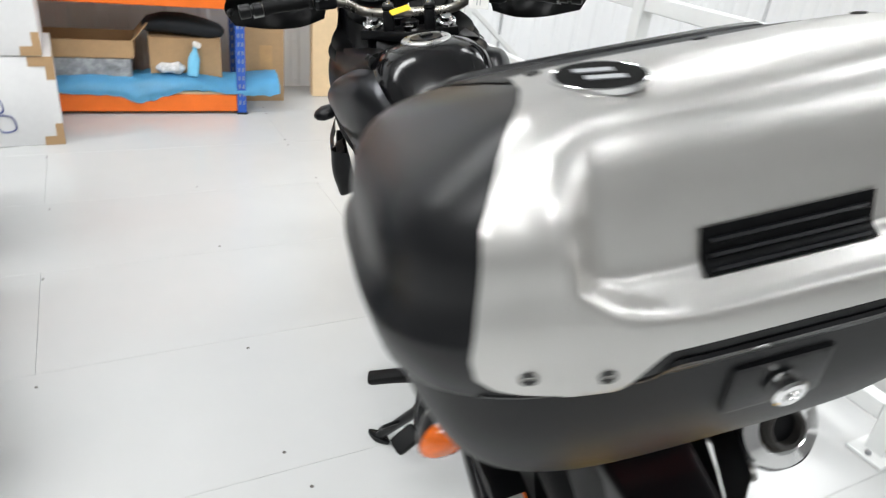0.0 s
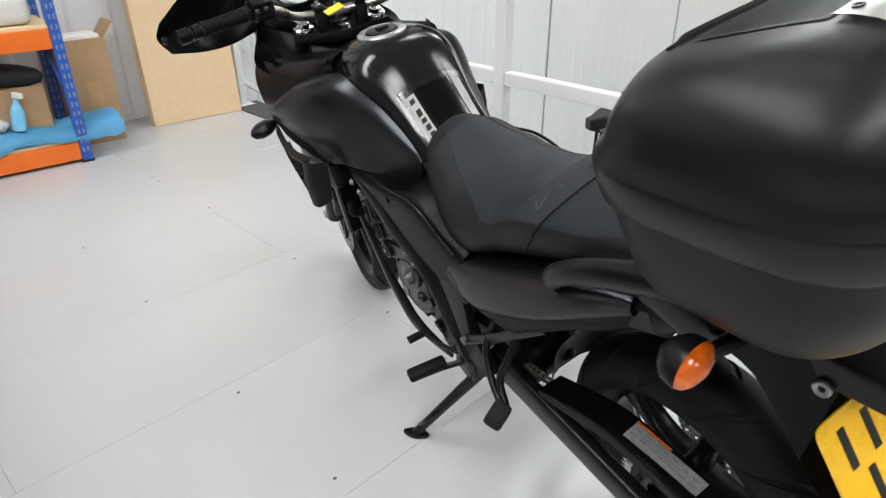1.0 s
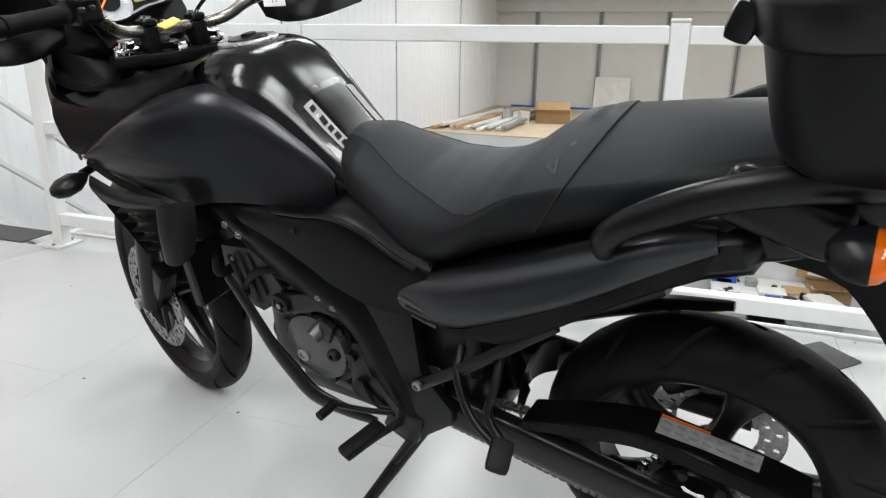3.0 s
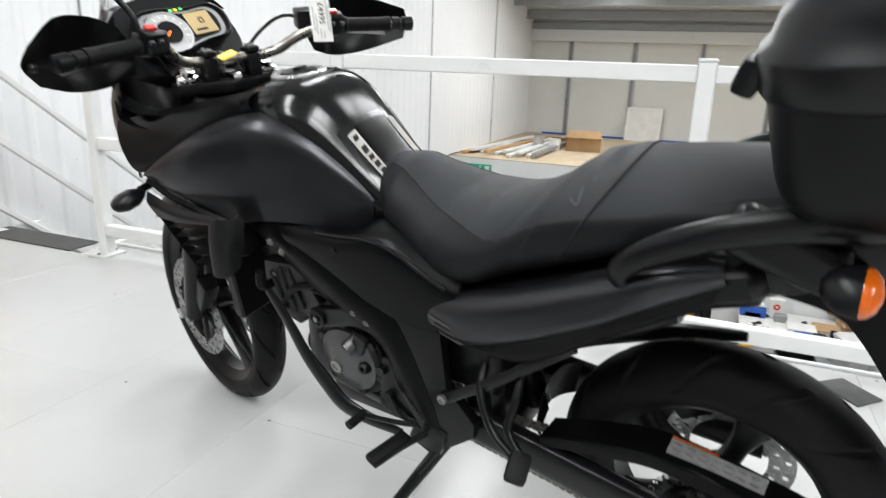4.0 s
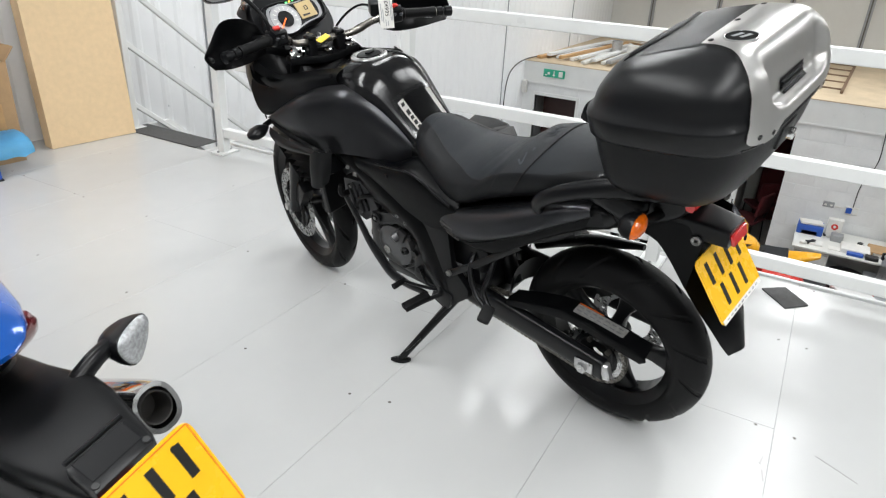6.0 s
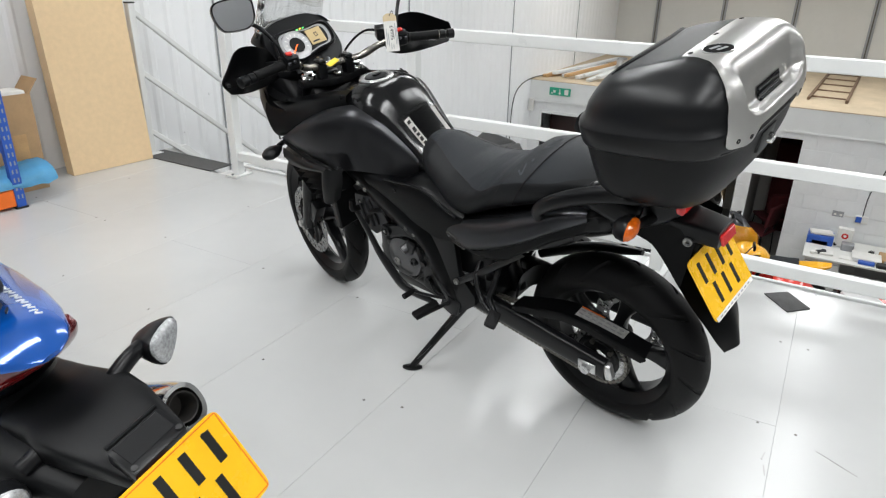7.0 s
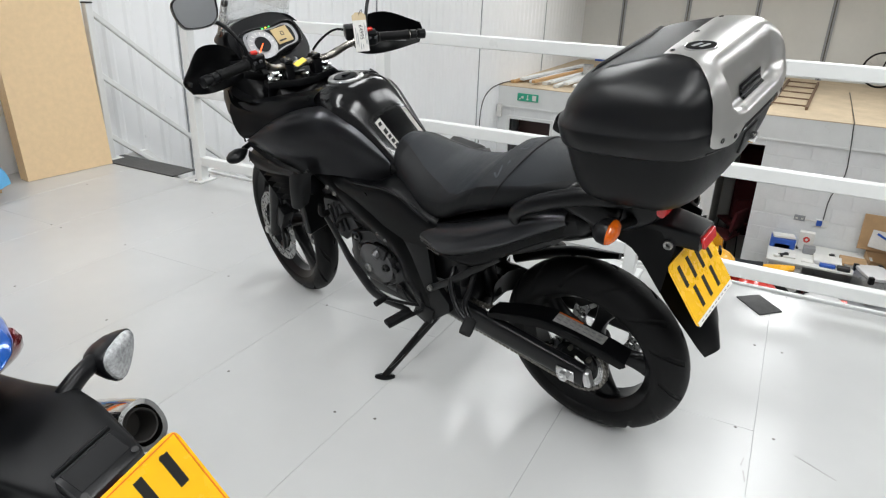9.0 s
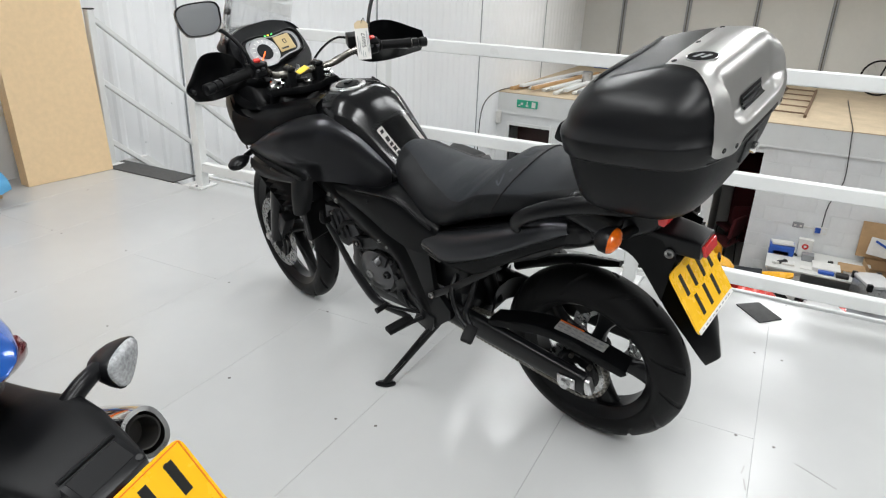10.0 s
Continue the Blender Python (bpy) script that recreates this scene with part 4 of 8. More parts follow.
# side panels of the tank: tip at the nose, rolled shoulder above, hollow for the knee behind
FAIR_TOP = [(0.238, 1.362, 0.860), (0.230, 1.300, 0.898), (0.217, 1.245, 0.931), (0.198, 1.180, 0.964), (0.168, 1.105, 0.990), (0.138, 1.030, 0.999), (0.120, 0.975, 0.984), (0.108, 0.925, 0.951), (0.101, 0.875, 0.906), (0.096, 0.832, 0.866), (0.091, 0.796, 0.832)]
FAIR_LOW = [(0.237, 1.364, 0.852), (0.235, 1.300, 0.830), (0.228, 1.235, 0.808), (0.218, 1.165, 0.788), (0.208, 1.108, 0.768), (0.198, 1.042, 0.778), (0.184, 0.985, 0.780), (0.164, 0.932, 0.774), (0.142, 0.888, 0.762), (0.122, 0.845, 0.752), (0.106, 0.808, 0.746)]
# how far the shoulder, the brow and the belly stand out beyond the line from edge to edge
OUT = [(0.004, 0.006, 0.006, 0.003), (0.012, 0.019, 0.018, 0.009), (0.019, 0.029, 0.027, 0.014), (0.026, 0.038, 0.034, 0.017), (0.032, 0.044, 0.037, 0.018), (0.034, 0.044, 0.034, 0.016), (0.030, 0.037, 0.025, 0.011), (0.025, 0.029, 0.018, 0.007), (0.020, 0.022, 0.013, 0.005), (0.015, 0.016, 0.010, 0.004), (0.010, 0.011, 0.007, 0.003)]
for s in (-1, 1):
    rows = [[(s * x, y, z) for x, y, z in FAIR_TOP]]
    for k, f in enumerate((0.10, 0.26, 0.52, 0.80)):
        row = []
        for (x0, y0, z0), (x1, y1, z1), o in zip(FAIR_TOP, FAIR_LOW, OUT):
            row.append((s * (x0 + (x1 - x0) * f + o[k]), y0 + (y1 - y0) * f, z0 + (z1 - z0) * f + 0.25 * o[k] * (1 - f)))
        rows.append(row)
    rows.append([(s * x, y, z) for x, y, z in FAIR_LOW])
    panel = bp("side_fairing", skin(rows, 60, 30, 0.005), GREY, None, "glossy dark metallic grey tank side panel", angle=70)
    bp("panel_screw", lathe([(0, 0.008), (0.003, 0.008), (0.004, 0.004), (0.003, 0)], (s * 0.214, 1.093, 0.781), (s, 0, -0.1), 12), BLKMET, panel)
    # black lip under the front half, ending in a fin
    lip = skin([[(s * 0.236, 1.362, 0.850), (s * 0.235, 1.30, 0.826), (s * 0.228, 1.235, 0.804), (s * 0.217, 1.165, 0.783), (s * 0.206, 1.112, 0.764)], [(s * 0.240, 1.366, 0.838), (s * 0.243, 1.30, 0.813), (s * 0.238, 1.235, 0.793), (s * 0.224, 1.160, 0.771), (s * 0.206, 1.108, 0.755)], [(s * 0.215, 1.360, 0.832), (s * 0.220, 1.30, 0.806), (s * 0.215, 1.235, 0.785), (s * 0.200, 1.160, 0.765), (s * 0.186, 1.108, 0.752)]], 24, 8, 0.004)
    bp("fairing_lip", lip, SATIN, panel, "satin black lip under the panel")
    bp("tip_screw", lathe([(0, 0.007), (0.003, 0.007), (0.003, 0)], (s * 0.236, 1.385, 0.853), (s, 0.2, 0), 12), BLKMET, panel)
    # front signal on the flank
    ind = bp("front_indicator", tube([(s * 0.17, 1.46, 0.80), (s * 0.215, 1.45, 0.797)], 0.010, 10), SATIN, None, "black stalk indicator")
    rings = [[(s * (0.225 + 0.075 * u), 1.445 + a * w * 1.0 - 0.01, 0.795 + c * w * 0.62 - 0.010 * u) for a, c in ((math.cos(q), math.sin(q)) for q in (2 * math.pi * k / 16 for k in range(16)))] for u, w in ((-0.15, 0.008), (0.0, 0.020), (0.3, 0.034), (0.65, 0.034), (0.9, 0.022), (1.0, 0.006))]
    bp("indicator_body", loft(bmesh.new(), rings), SATIN, ind)
    # radiator scoop: a shell with five slats
    sc = skin([[(s * 0.225, 1.40, 0.806), (s * 0.255, 1.25, 0.800), (s * 0.266, 1.10, 0.808)], [(s * 0.240, 1.39, 0.785), (s * 0.268, 1.245, 0.786), (s * 0.278, 1.10, 0.798)], [(s * 0.248, 1.345, 0.757), (s * 0.264, 1.24, 0.768), (s * 0.270, 1.12, 0.785)]], 16, 8, 0.010)
    scoop = bp("radiator_scoop", sc, SCOOP, None, "black slatted radiator scoop")
    b = skin([[(s * 0.262, 1.128, 0.795), (s * 0.268, 1.140, 0.735), (s * 0.264, 1.160, 0.672)], [(s * 0.276, 1.105, 0.800), (s * 0.284, 1.116, 0.735), (s * 0.278, 1.138, 0.662)], [(s * 0.270, 1.065, 0.806), (s * 0.277, 1.078, 0.735), (s * 0.270, 1.104, 0.662)], [(s * 0.235, 1.045, 0.800), (s * 0.235, 1.066, 0.735), (s * 0.235, 1.098, 0.672)]], 16, 12, 0.007)
    bp("scoop_cheek", b, SCOOP, scoop)
    for k in range(5):
        u = k / 4
        a, c = Vector((s * (0.254 - 0.004 * u), 1.302 - 0.058 * u, 0.742 - 0.082 * u)), Vector((s * (0.264 - 0.002 * u), 1.132 + 0.030 * u, 0.774 - 0.092 * u))
        bp("slat", skin([[a, (a + c) / 2 + Vector((s * 0.006, 0, 0.002)), c], [a + Vector((-s * 0.022, -0.004, 0.010)), (a + c) / 2 + Vector((-s * 0.020, 0, 0.014)), c + Vector((-s * 0.024, 0, 0.012))]], 10, 3, 0.004), SCOOP, scoop)
    b = skin([[(s * 0.246, 1.346, 0.760), (s * 0.253, 1.306, 0.732), (s * 0.250, 1.244, 0.650)], [(s * 0.222, 1.350, 0.760), (s * 0.226, 1.306, 0.725), (s * 0.222, 1.238, 0.644)]], 12, 4, 0.006)
    bp("scoop_front_edge", b, SCOOP, scoop)
    bp("panel_screw", lathe([(-0.004, 0.0085), (0.003, 0.0085), (0.005, 0.0065), (0.005, 0.004), (0.002, 0.004), (0.002, 0)], (s * 0.214, 1.090, 0.783), (s, 0.1, -0.1), 16), BLKMET, panel)
for s in (-1, 1):
    bp("scoop_inner", obox((s * 0.160, 1.225, 0.725), (0.10, 0.20, 0.14), pose(0, 0, 0, -12, 0, 0), 0.02, 2), SATIN, None, "dark duct behind the scoop")
bp("radiator", box(-0.17, 0.17, 1.235, 1.265, 0.46, 0.80, 0.006), BLKMET, None, "black radiator")

# engine
b = obox((0, 0.90, 0.42), (0.27, 0.34, 0.24), pose(0, 0, 0, 8, 0, 0), 0.05, 3)
engine = bp("engine", b, BLKMET, None, "grey V-twin engine with black cases")
bp("front_cylinder", obox((0.0, 1.05, 0.62), (0.24, 0.15, 0.26), pose(0, 0, 0, -48, 0, 0), 0.03, 2), BLKMET, engine)
bp("rear_cylinder", obox((0.0, 0.80, 0.64), (0.22, 0.15, 0.24), pose(0, 0, 0, 38, 0, 0), 0.03, 2), BLKMET, engine)
cv = lathe([(-0.03, 0.086), (0.006, 0.085), (0.020, 0.079), (0.024, 0.060), (0.028, 0.055), (0.030, 0.030), (0.030, 0)], (-0.142, 0.893, 0.444), (-1, 0, 0), 44)
cover = bp("generator_cover", cv, mat("cover_grey", (0.105, 0.105, 0.108), 0.38, 0.7, var=0.10, scale=30), engine, "round grey generator cover")
bp("cover_plug", lathe([(0.028, 0.016), (0.034, 0.016), (0.035, 0.012), (0.035, 0.008), (0.032, 0.008), (0.032, 0)], (-0.142, 0.924, 0.424), (-1, 0, 0), 18), BOLT, cover, "dull screw plug")
bp("cover_nut", lathe([(0.0, 0.017), (0.020, 0.016), (0.028, 0.012), (0.028, 0.006), (0.022, 0.006), (0.022, 0)], (-0.150, 0.839, 0.446), (-1, 0, 0), 16), BLKMET, cover)
for k in range(6):
    a = radians(25 + 58 * k)
    bp("cover_boss", lathe([(-0.02, 0.013), (0.014, 0.012), (0.016, 0.009), (0.016, 0)], (-0.142, 0.893 + 0.086 * math.cos(a), 0.444 + 0.086 * math.sin(a)), (-1, 0, 0), 12), ENGINE, cover)
bp("cover_lug", tube([(-0.150, 0.862, 0.505), (-0.185, 0.872, 0.492)], [0.020, 0.016], 14), cover.data.materials[0], cover)
b = plate2([(1.128, 0.645), (1.010, 0.655), (0.965, 0.565), (1.045, 0.490), (1.085, 0.500), (1.140, 0.555)], 0, -0.152, 0.06, 0.010)
head = bp("head_casting", b, mat("head_grey", (0.050, 0.050, 0.053), 0.45, 0.7, var=0.2, scale=40, grain=0.3, gscale=300), engine, "grey cylinder head casting")
for y0, z0, y1, z1 in ((1.105, 0.625, 1.075, 0.535), (1.075, 0.640, 1.045, 0.530), (1.045, 0.640, 1.012, 0.545)):
    bp("casting_rib", tube([(-0.153, y0, z0), (-0.158, y1, z1)], 0.006, 6), ENGINE, head)
bp("plug_cap", tube([(-0.14, 1.115, 0.585), (-0.185, 1.108, 0.600), (-0.190, 1.100, 0.640)], [0.011, 0.012, 0.008], 10), RUBBER, head)
b = plate2([(0.962, 0.572), (0.851, 0.602), (0.780, 0.580), (0.790, 0.560), (0.850, 0.568), (0.930, 0.535), (0.960, 0.545)], 0, -0.184, 0.014, 0.003)
hang = bp("engine_hanger", b, BLKMET, engine, "black engine hanger bracket", smooth=False)
bp("hanger_bush", lathe([(0, 0.022), (0.008, 0.022), (0.009, 0.016), (0.005, 0.014), (0.005, 0.008), (0.010, 0.007), (0.010, 0)], (-0.184, 0.938, 0.558), (-1, 0, 0), 20), BLKMET, hang)
bp("hanger_screw", lathe([(0, 0.006), (0.012, 0.006), (0.012, 0)], (-0.184, 0.938, 0.558), (-1, 0, 0), 8), BOLT, hang)
bp("sprocket_cover", obox((-0.14, 0.735, 0.40), (0.05, 0.15, 0.16), pose(0, 0, 0, 12, 0, 0), 0.02, 2), BLKMET, engine)
bp("head_cover", obox((-0.085, 1.075, 0.64), (0.05, 0.11, 0.15), pose(0, 0, 0, -48, 0, 0), 0.02, 2), ENGINE, engine)
bp("crank_ring", lathe([(-0.02, 0.092), (0.002, 0.098), (0.006, 0.095), (0.006, 0.086)], (-0.142, 0.893, 0.444), (-1, 0, 0), 40), BLKMET, engine, "dark grey case ring")
for k in range(5):
    bp("cylinder_fin", obox((0.0, 1.00 + 0.022 * k, 0.545 + 0.026 * k), (0.255, 0.16, 0.006), pose(0, 0, 0, -48, 0, 0), 0.002), ENGINE, engine)
for y0, z0, y1, z1 in ((0.80, 0.55, 0.98, 0.60), (0.95, 0.62, 1.10, 0.52), (0.74, 0.36, 0.70, 0.50)):
    bp("hose", tube([(-0.150, y0, z0), (-0.165, (y0 + y1) / 2, (z0 + z1) / 2 + 0.03), (-0.145, y1, z1)], 0.009, 8), RUBBER, engine)
bp("starter_cover", obox((-0.150, 0.905, 0.545), (0.022, 0.10, 0.035), pose(0, 0, 0, -20, 0, 0), 0.008, 2), ENGINE, engine)
bp("clutch_arm", obox((-0.165, 0.845, 0.505), (0.02, 0.035, 0.05), pose(0, 0, 0, 25, 0, 0), 0.006, 2), ENGINE, engine)
bp("speed_sensor", lathe([(0, 0.014), (0.03, 0.012), (0.03, 0)], (-0.145, 0.79, 0.455), (-1, 0, 0), 12), BLKMET, engine)
for dy, dz in ((0.035, 0.045), (-0.04, 0.03), (0.03, -0.05)):
    bp("head_bolt", lathe([(0, 0.006), (0.006, 0.006), (0.006, 0)], (-0.153, 1.055 + dy, 0.575 + dz), (-1, 0, 0), 8), BOLT, engine)
bp("exhaust_header", tube([(0.06, 1.13, 0.55), (0.07, 1.24, 0.45), (0.06, 1.18, 0.28), (0.05, 0.95, 0.20), (0.10, 0.74, 0.22), (0.145, 0.60, 0.36), (0.140, 0.50, 0.50), (0.132, 0.41, 0.574)], 0.022, 14), CHROME, engine, "steel exhaust header")
bp("oil_filter", lathe([(0, 0.036), (0.06, 0.036), (0.065, 0.030), (0.065, 0)], (-0.03, 1.08, 0.36), (0, 1, -0.2), 20), BLKMET, engine)
bp("sump", obox((0, 0.90, 0.27), (0.18, 0.30, 0.08), None, 0.03, 2), BLKMET, engine)

# frame
for s in (-1, 1):
    b = skin([[(s * 0.150, 1.20, 0.800), (s * 0.165, 1.00, 0.765), (s * 0.178, 0.86, 0.695), (s * 0.178, 0.735, 0.630), (s * 0.172, 0.650, 0.47), (s * 0.165, 0.600, 0.355)], [(s * 0.165, 1.17, 0.765), (s * 0.182, 1.00, 0.710), (s * 0.194, 0.855, 0.640), (s * 0.194, 0.750, 0.580), (s * 0.188, 0.695, 0.450), (s * 0.178, 0.640, 0.325)], [(s * 0.150, 1.12, 0.715), (s * 0.168, 0.985, 0.645), (s * 0.180, 0.865, 0.585), (s * 0.182, 0.768, 0.540), (s * 0.174, 0.738, 0.425), (s * 0.165, 0.672, 0.305)]], 30, 10, 0.03)
    pv = bp("pivot_plate", plate2([(0.735, 0.610), (0.612, 0.610), (0.612, 0.480), (0.552, 0.405), (0.556, 0.370), (0.640, 0.300), (0.672, 0.305), (0.732, 0.410)], 0, s * 0.165 - 0.012, 0.024, 0.004), SATIN, None, "broad black frame plate at the swinging arm pivot")
    bp("pivot_bolt", lathe([(0, 0.008), (0.004, 0.008), (0.006, 0.006), (0.006, 0)], (s * 0.178, 0.655, 0.318), (s, 0, 0), 12), BOLT, pv)
    fr = bp("frame_spar", b, BLKMET, None, "black aluminium frame spar")
    for yy, zz in ((1.035, 0.728), (1.003, 0.710), (0.819, 0.608), (0.786, 0.592)):
        bp("frame_bolt", lathe([(0, 0.0085), (0.003, 0.0085), (0.003, 0.0055), (0.007, 0.005), (0.007, 0.0028), (0.003, 0.0028), (0.003, 0)], (s * 0.190, yy, zz), (s, 0, 0), 14), BOLT, fr)
    b = skin([[(s * 0.120, 1.02, 0.780), (s * 0.120, 0.93, 0.772), (s * 0.110, 0.85, 0.765), (s * 0.105, 0.77, 0.800), (s * 0.120, 0.69, 0.790), (s * 0.125, 0.60, 0.755), (s * 0.130, 0.555, 0.735)], [(s * 0.168, 1.02, 0.774), (s * 0.160, 0.93, 0.775), (s * 0.150, 0.85, 0.770), (s * 0.152, 0.77, 0.795), (s * 0.162, 0.69, 0.780), (s * 0.168, 0.60, 0.740), (s * 0.170, 0.555, 0.722)], [(s * 0.180, 1.01, 0.762), (s * 0.182, 0.92, 0.765), (s * 0.183, 0.84, 0.768), (s * 0.184, 0.76, 0.778), (s * 0.186, 0.685, 0.762), (s * 0.188, 0.61, 0.724), (s * 0.186, 0.560, 0.704)], [(s * 0.184, 1.00, 0.745), (s * 0.188, 0.90, 0.735), (s * 0.190, 0.82, 0.725), (s * 0.192, 0.74, 0.715), (s * 0.193, 0.68, 0.700), (s * 0.192, 0.62, 0.680), (s * 0.188, 0.575, 0.668)], [(s * 0.172, 0.99, 0.715), (s * 0.180, 0.89, 0.680), (s * 0.186, 0.80, 0.648), (s * 0.190, 0.72, 0.625), (s * 0.190, 0.67, 0.615), (s * 0.188, 0.62, 0.618), (s * 0.184, 0.58, 0.630)]], 34, 22, 0.005)
    sc_ = bp("side_cover", b, GRAIN, None, "black side cover below the seat")
    bp("cover_piping", tube([(s * 0.181, 0.90, 0.772), (s * 0.184, 0.83, 0.778), (s * 0.186, 0.755, 0.786), (s * 0.188, 0.685, 0.772), (s * 0.190, 0.63, 0.743), (s * 0.190, 0.578, 0.720)], 0.0038, 8, 40), SATIN, sc_)
    bp("cover_fastener", lathe([(0, 0.007), (0.004, 0.007), (0.004, 0)], (s * 0.189, 0.846, 0.746), (s, 0, 0.1), 10), BLKMET, sc_)
    bp("lower_rail", tube([(s * 0.165, 1.115, 0.575), (s * 0.170, 1.062, 0.500), (s * 0.172, 1.022, 0.425), (s * 0.172, 0.970, 0.360), (s * 0.172, 0.925, 0.315), (s * 0.170, 0.850, 0.298), (s * 0.165, 0.760, 0.290)], [0.014, 0.017, 0.020, 0.026, 0.026, 0.019, 0.012], 12, 40, flat=0.5), BLKMET, None, "flat black engine bar")
    bp("hanger_bar", tube([(s * 0.185, 0.625, 0.448), (s * 0.180, 0.50, 0.535), (s * 0.165, 0.34, 0.655)], 0.0115, 10, flat=0.6), BLKMET, None, "straight footrest hanger bar")
    bp("hanger_bolt", lathe([(0, 0.010), (0.008, 0.010), (0.010, 0.008), (0.010, 0.005), (0.006, 0.005), (0.006, 0)], (s * 0.192, 0.609, 0.465), (s, 0, 0), 14), BOLT, None)
    bp("footrest_bracket", obox((s * 0.175, 0.66, 0.33), (0.02, 0.06, 0.07), pose(0, 0, 0, 20, 0, 0), 0.008, 2), BLKMET, None)
    pg = bp("rider_footrest", obox((s * 0.262, 0.712, 0.345), (0.100, 0.036, 0.020), pose(0, 0, 0, 0, s * 2, s * 14), 0.008, 2), RUBBER, None, "rubber-topped folding footrest")
    bp("footrest_arm", tube([(s * 0.18, 0.675, 0.338), (s * 0.235, 0.700, 0.334), (s * 0.305, 0.720, 0.332)], 0.008, 8), BLKMET, pg)
bp("gear_lever", tube([(-0.17, 0.70, 0.34), (-0.185, 0.77, 0.335), (-0.19, 0.848, 0.326)], 0.006, 8), BLKMET, None, "black gear lever")
bp("gear_pedal", tube([(-0.185, 0.848, 0.326), (-0.235, 0.853, 0.326)], 0.011, 10), RUBBER, None, "rubber gear pedal tip")
# loops of the pillion footrest and centre stand, left of the wheel
for s in (-1, 1):
    bp("pillion_hanger", tube([(s * 0.15, 0.53, 0.55), (s * 0.19, 0.52, 0.51), (s * 0.215, 0.485, 0.455), (s * 0.235, 0.43, 0.43)], 0.0085, 10), BLKMET, None, "black tubular pillion hanger")
    bp("pillion_hanger", tube([(s * 0.15, 0.45, 0.56), (s * 0.19, 0.445, 0.515), (s * 0.215, 0.45, 0.47), (s * 0.235, 0.41, 0.43)], 0.0085, 10), BLKMET, None, "black tubular pillion hanger")
    bp("pillion_footrest", obox((s * 0.262, 0.405, 0.438), (0.058, 0.040, 0.026), pose(0, 0, 0, 25, s * 25, 10), 0.010, 2), RUBBER, None, "folded rubber pillion footrest")
# side stand
foot = BIKE_M.inverted() @ Vector((-0.150, 0.834, 0.012))
top = Vector((-0.135, 0.640, 0.315))
st = bp("side_stand", tube([top, top + (foot - top) * 0.5, foot], [0.017, 0.014, 0.012], 10), BLKMET, None, "black side stand lowered to the floor")
b = plate2([tuple(q) for q in sup(0, 0, 0.017, 0.037, 1.5, 20)], 2, -0.006, 0.013, 0.004)
b.transform(BIKE_M.inverted() @ Matrix.Translation((-0.150, 0.834, 0.008)) @ pose(0, 0, 0, 0, 0, 30))
bp("stand_foot", b, BLKMET, st)
bp("stand_tang", tube([top + (foot - top) * 0.62, top + (foot - top) * 0.66 + Vector((-0.04, -0.012, 0.01)), top + (foot - top) * 0.80 + Vector((-0.03, 0.0, 0.005))], 0.005, 6), BLKMET, st)
bp("stand_spring", tube([top + Vector((-0.02, 0, 0.0)), top + (foot - top) * 0.3 + Vector((-0.022, 0.005, 0))], 0.007, 8), BLKMET, st)

# swinging arm, chain, guard
for s in (-1, 1):
    rings = []
    for u in np.linspace(0, 1, 12):
        yy = 0.60 - 0.530 * u
        zc = 0.365 - 0.052 * u
        hh = 0.042 - 0.006 * u
        rings.append([(s * (0.125 + 0.022 * u) + p, yy, zc + q) for p, q in sup(0, 0, 0.020, hh, 3.5, 16)])
    arm = bp("swinging_arm", loft(bmesh.new(), rings), BLKMET, None, "black box-section swinging arm")
    bp("arm_end", obox((s * 0.148, 0.063, 0.312), (0.030, 0.026, 0.056), pose(0, 0, 0, -14, 0, 0), 0.006, 1), ALU, arm, "polished arm end plate")
    bp("adjuster_plate", obox((s * 0.169, 0.126, 0.314), (0.006, 0.060, 0.038), None, 0.002), ALU, arm, "bright axle adjuster plate")
    bp("axle_nut", lathe([(0, 0.017), (0.014, 0.017), (0.016, 0.013), (0.016, 0.007), (0.020, 0.007), (0.020, 0)], (s * 0.172, 0.126, 0.314), (s, 0, 0), 6), ALU, arm)
bp("arm_bridge", box(-0.10, 0.10, 0.505, 0.565, 0.31, 0.37, 0.02, 2), BLKMET, None)
SPC = Vector((-0.098, RA.y, RA.z))
b = bmesh.new()
n = 42
ring0, ring1 = [], []
for k in range(n * 4):
    r = 0.100 if (k % 4) in (0, 1) else 0.091
    a = 2 * math.pi * k / (n * 4)
    ring0.append((r * math.cos(a) + SPC.y, r * math.sin(a) + SPC.z))
inner = [(0.074 * math.cos(2 * math.pi * k / (n * 4)) + SPC.y, 0.074 * math.sin(2 * math.pi * k / (n * 4)) + SPC.z) for k in range(n * 4)]
loft(b, [[(x, y, z) for y, z in rr] for x, rr in ((-0.101, ring0), (-0.095, ring0), (-0.095, inner), (-0.101, inner), (-0.101, ring0))], cap=False)
spr = bp("rear_sprocket", b, DISC, rear_wheel, "toothed steel rear sprocket", smooth=False)
bp("sprocket_carrier", lathe([(-0.03, 0.03), (-0.03, 0.078), (-0.004, 0.078), (-0.002, 0.060), (0.004, 0.055), (0.004, 0.03)], SPC, (-1, 0, 0), 36), BLKMET, spr)
for k in range(5):
    a = 2 * math.pi * k / 5
    bp("sprocket_nut", lathe([(0.0, 0.009), (0.012, 0.009), (0.012, 0)], SPC + Vector((0, 0.055 * math.cos(a), 0.055 * math.sin(a))), (-1, 0, 0), 6), CHAIN, spr)
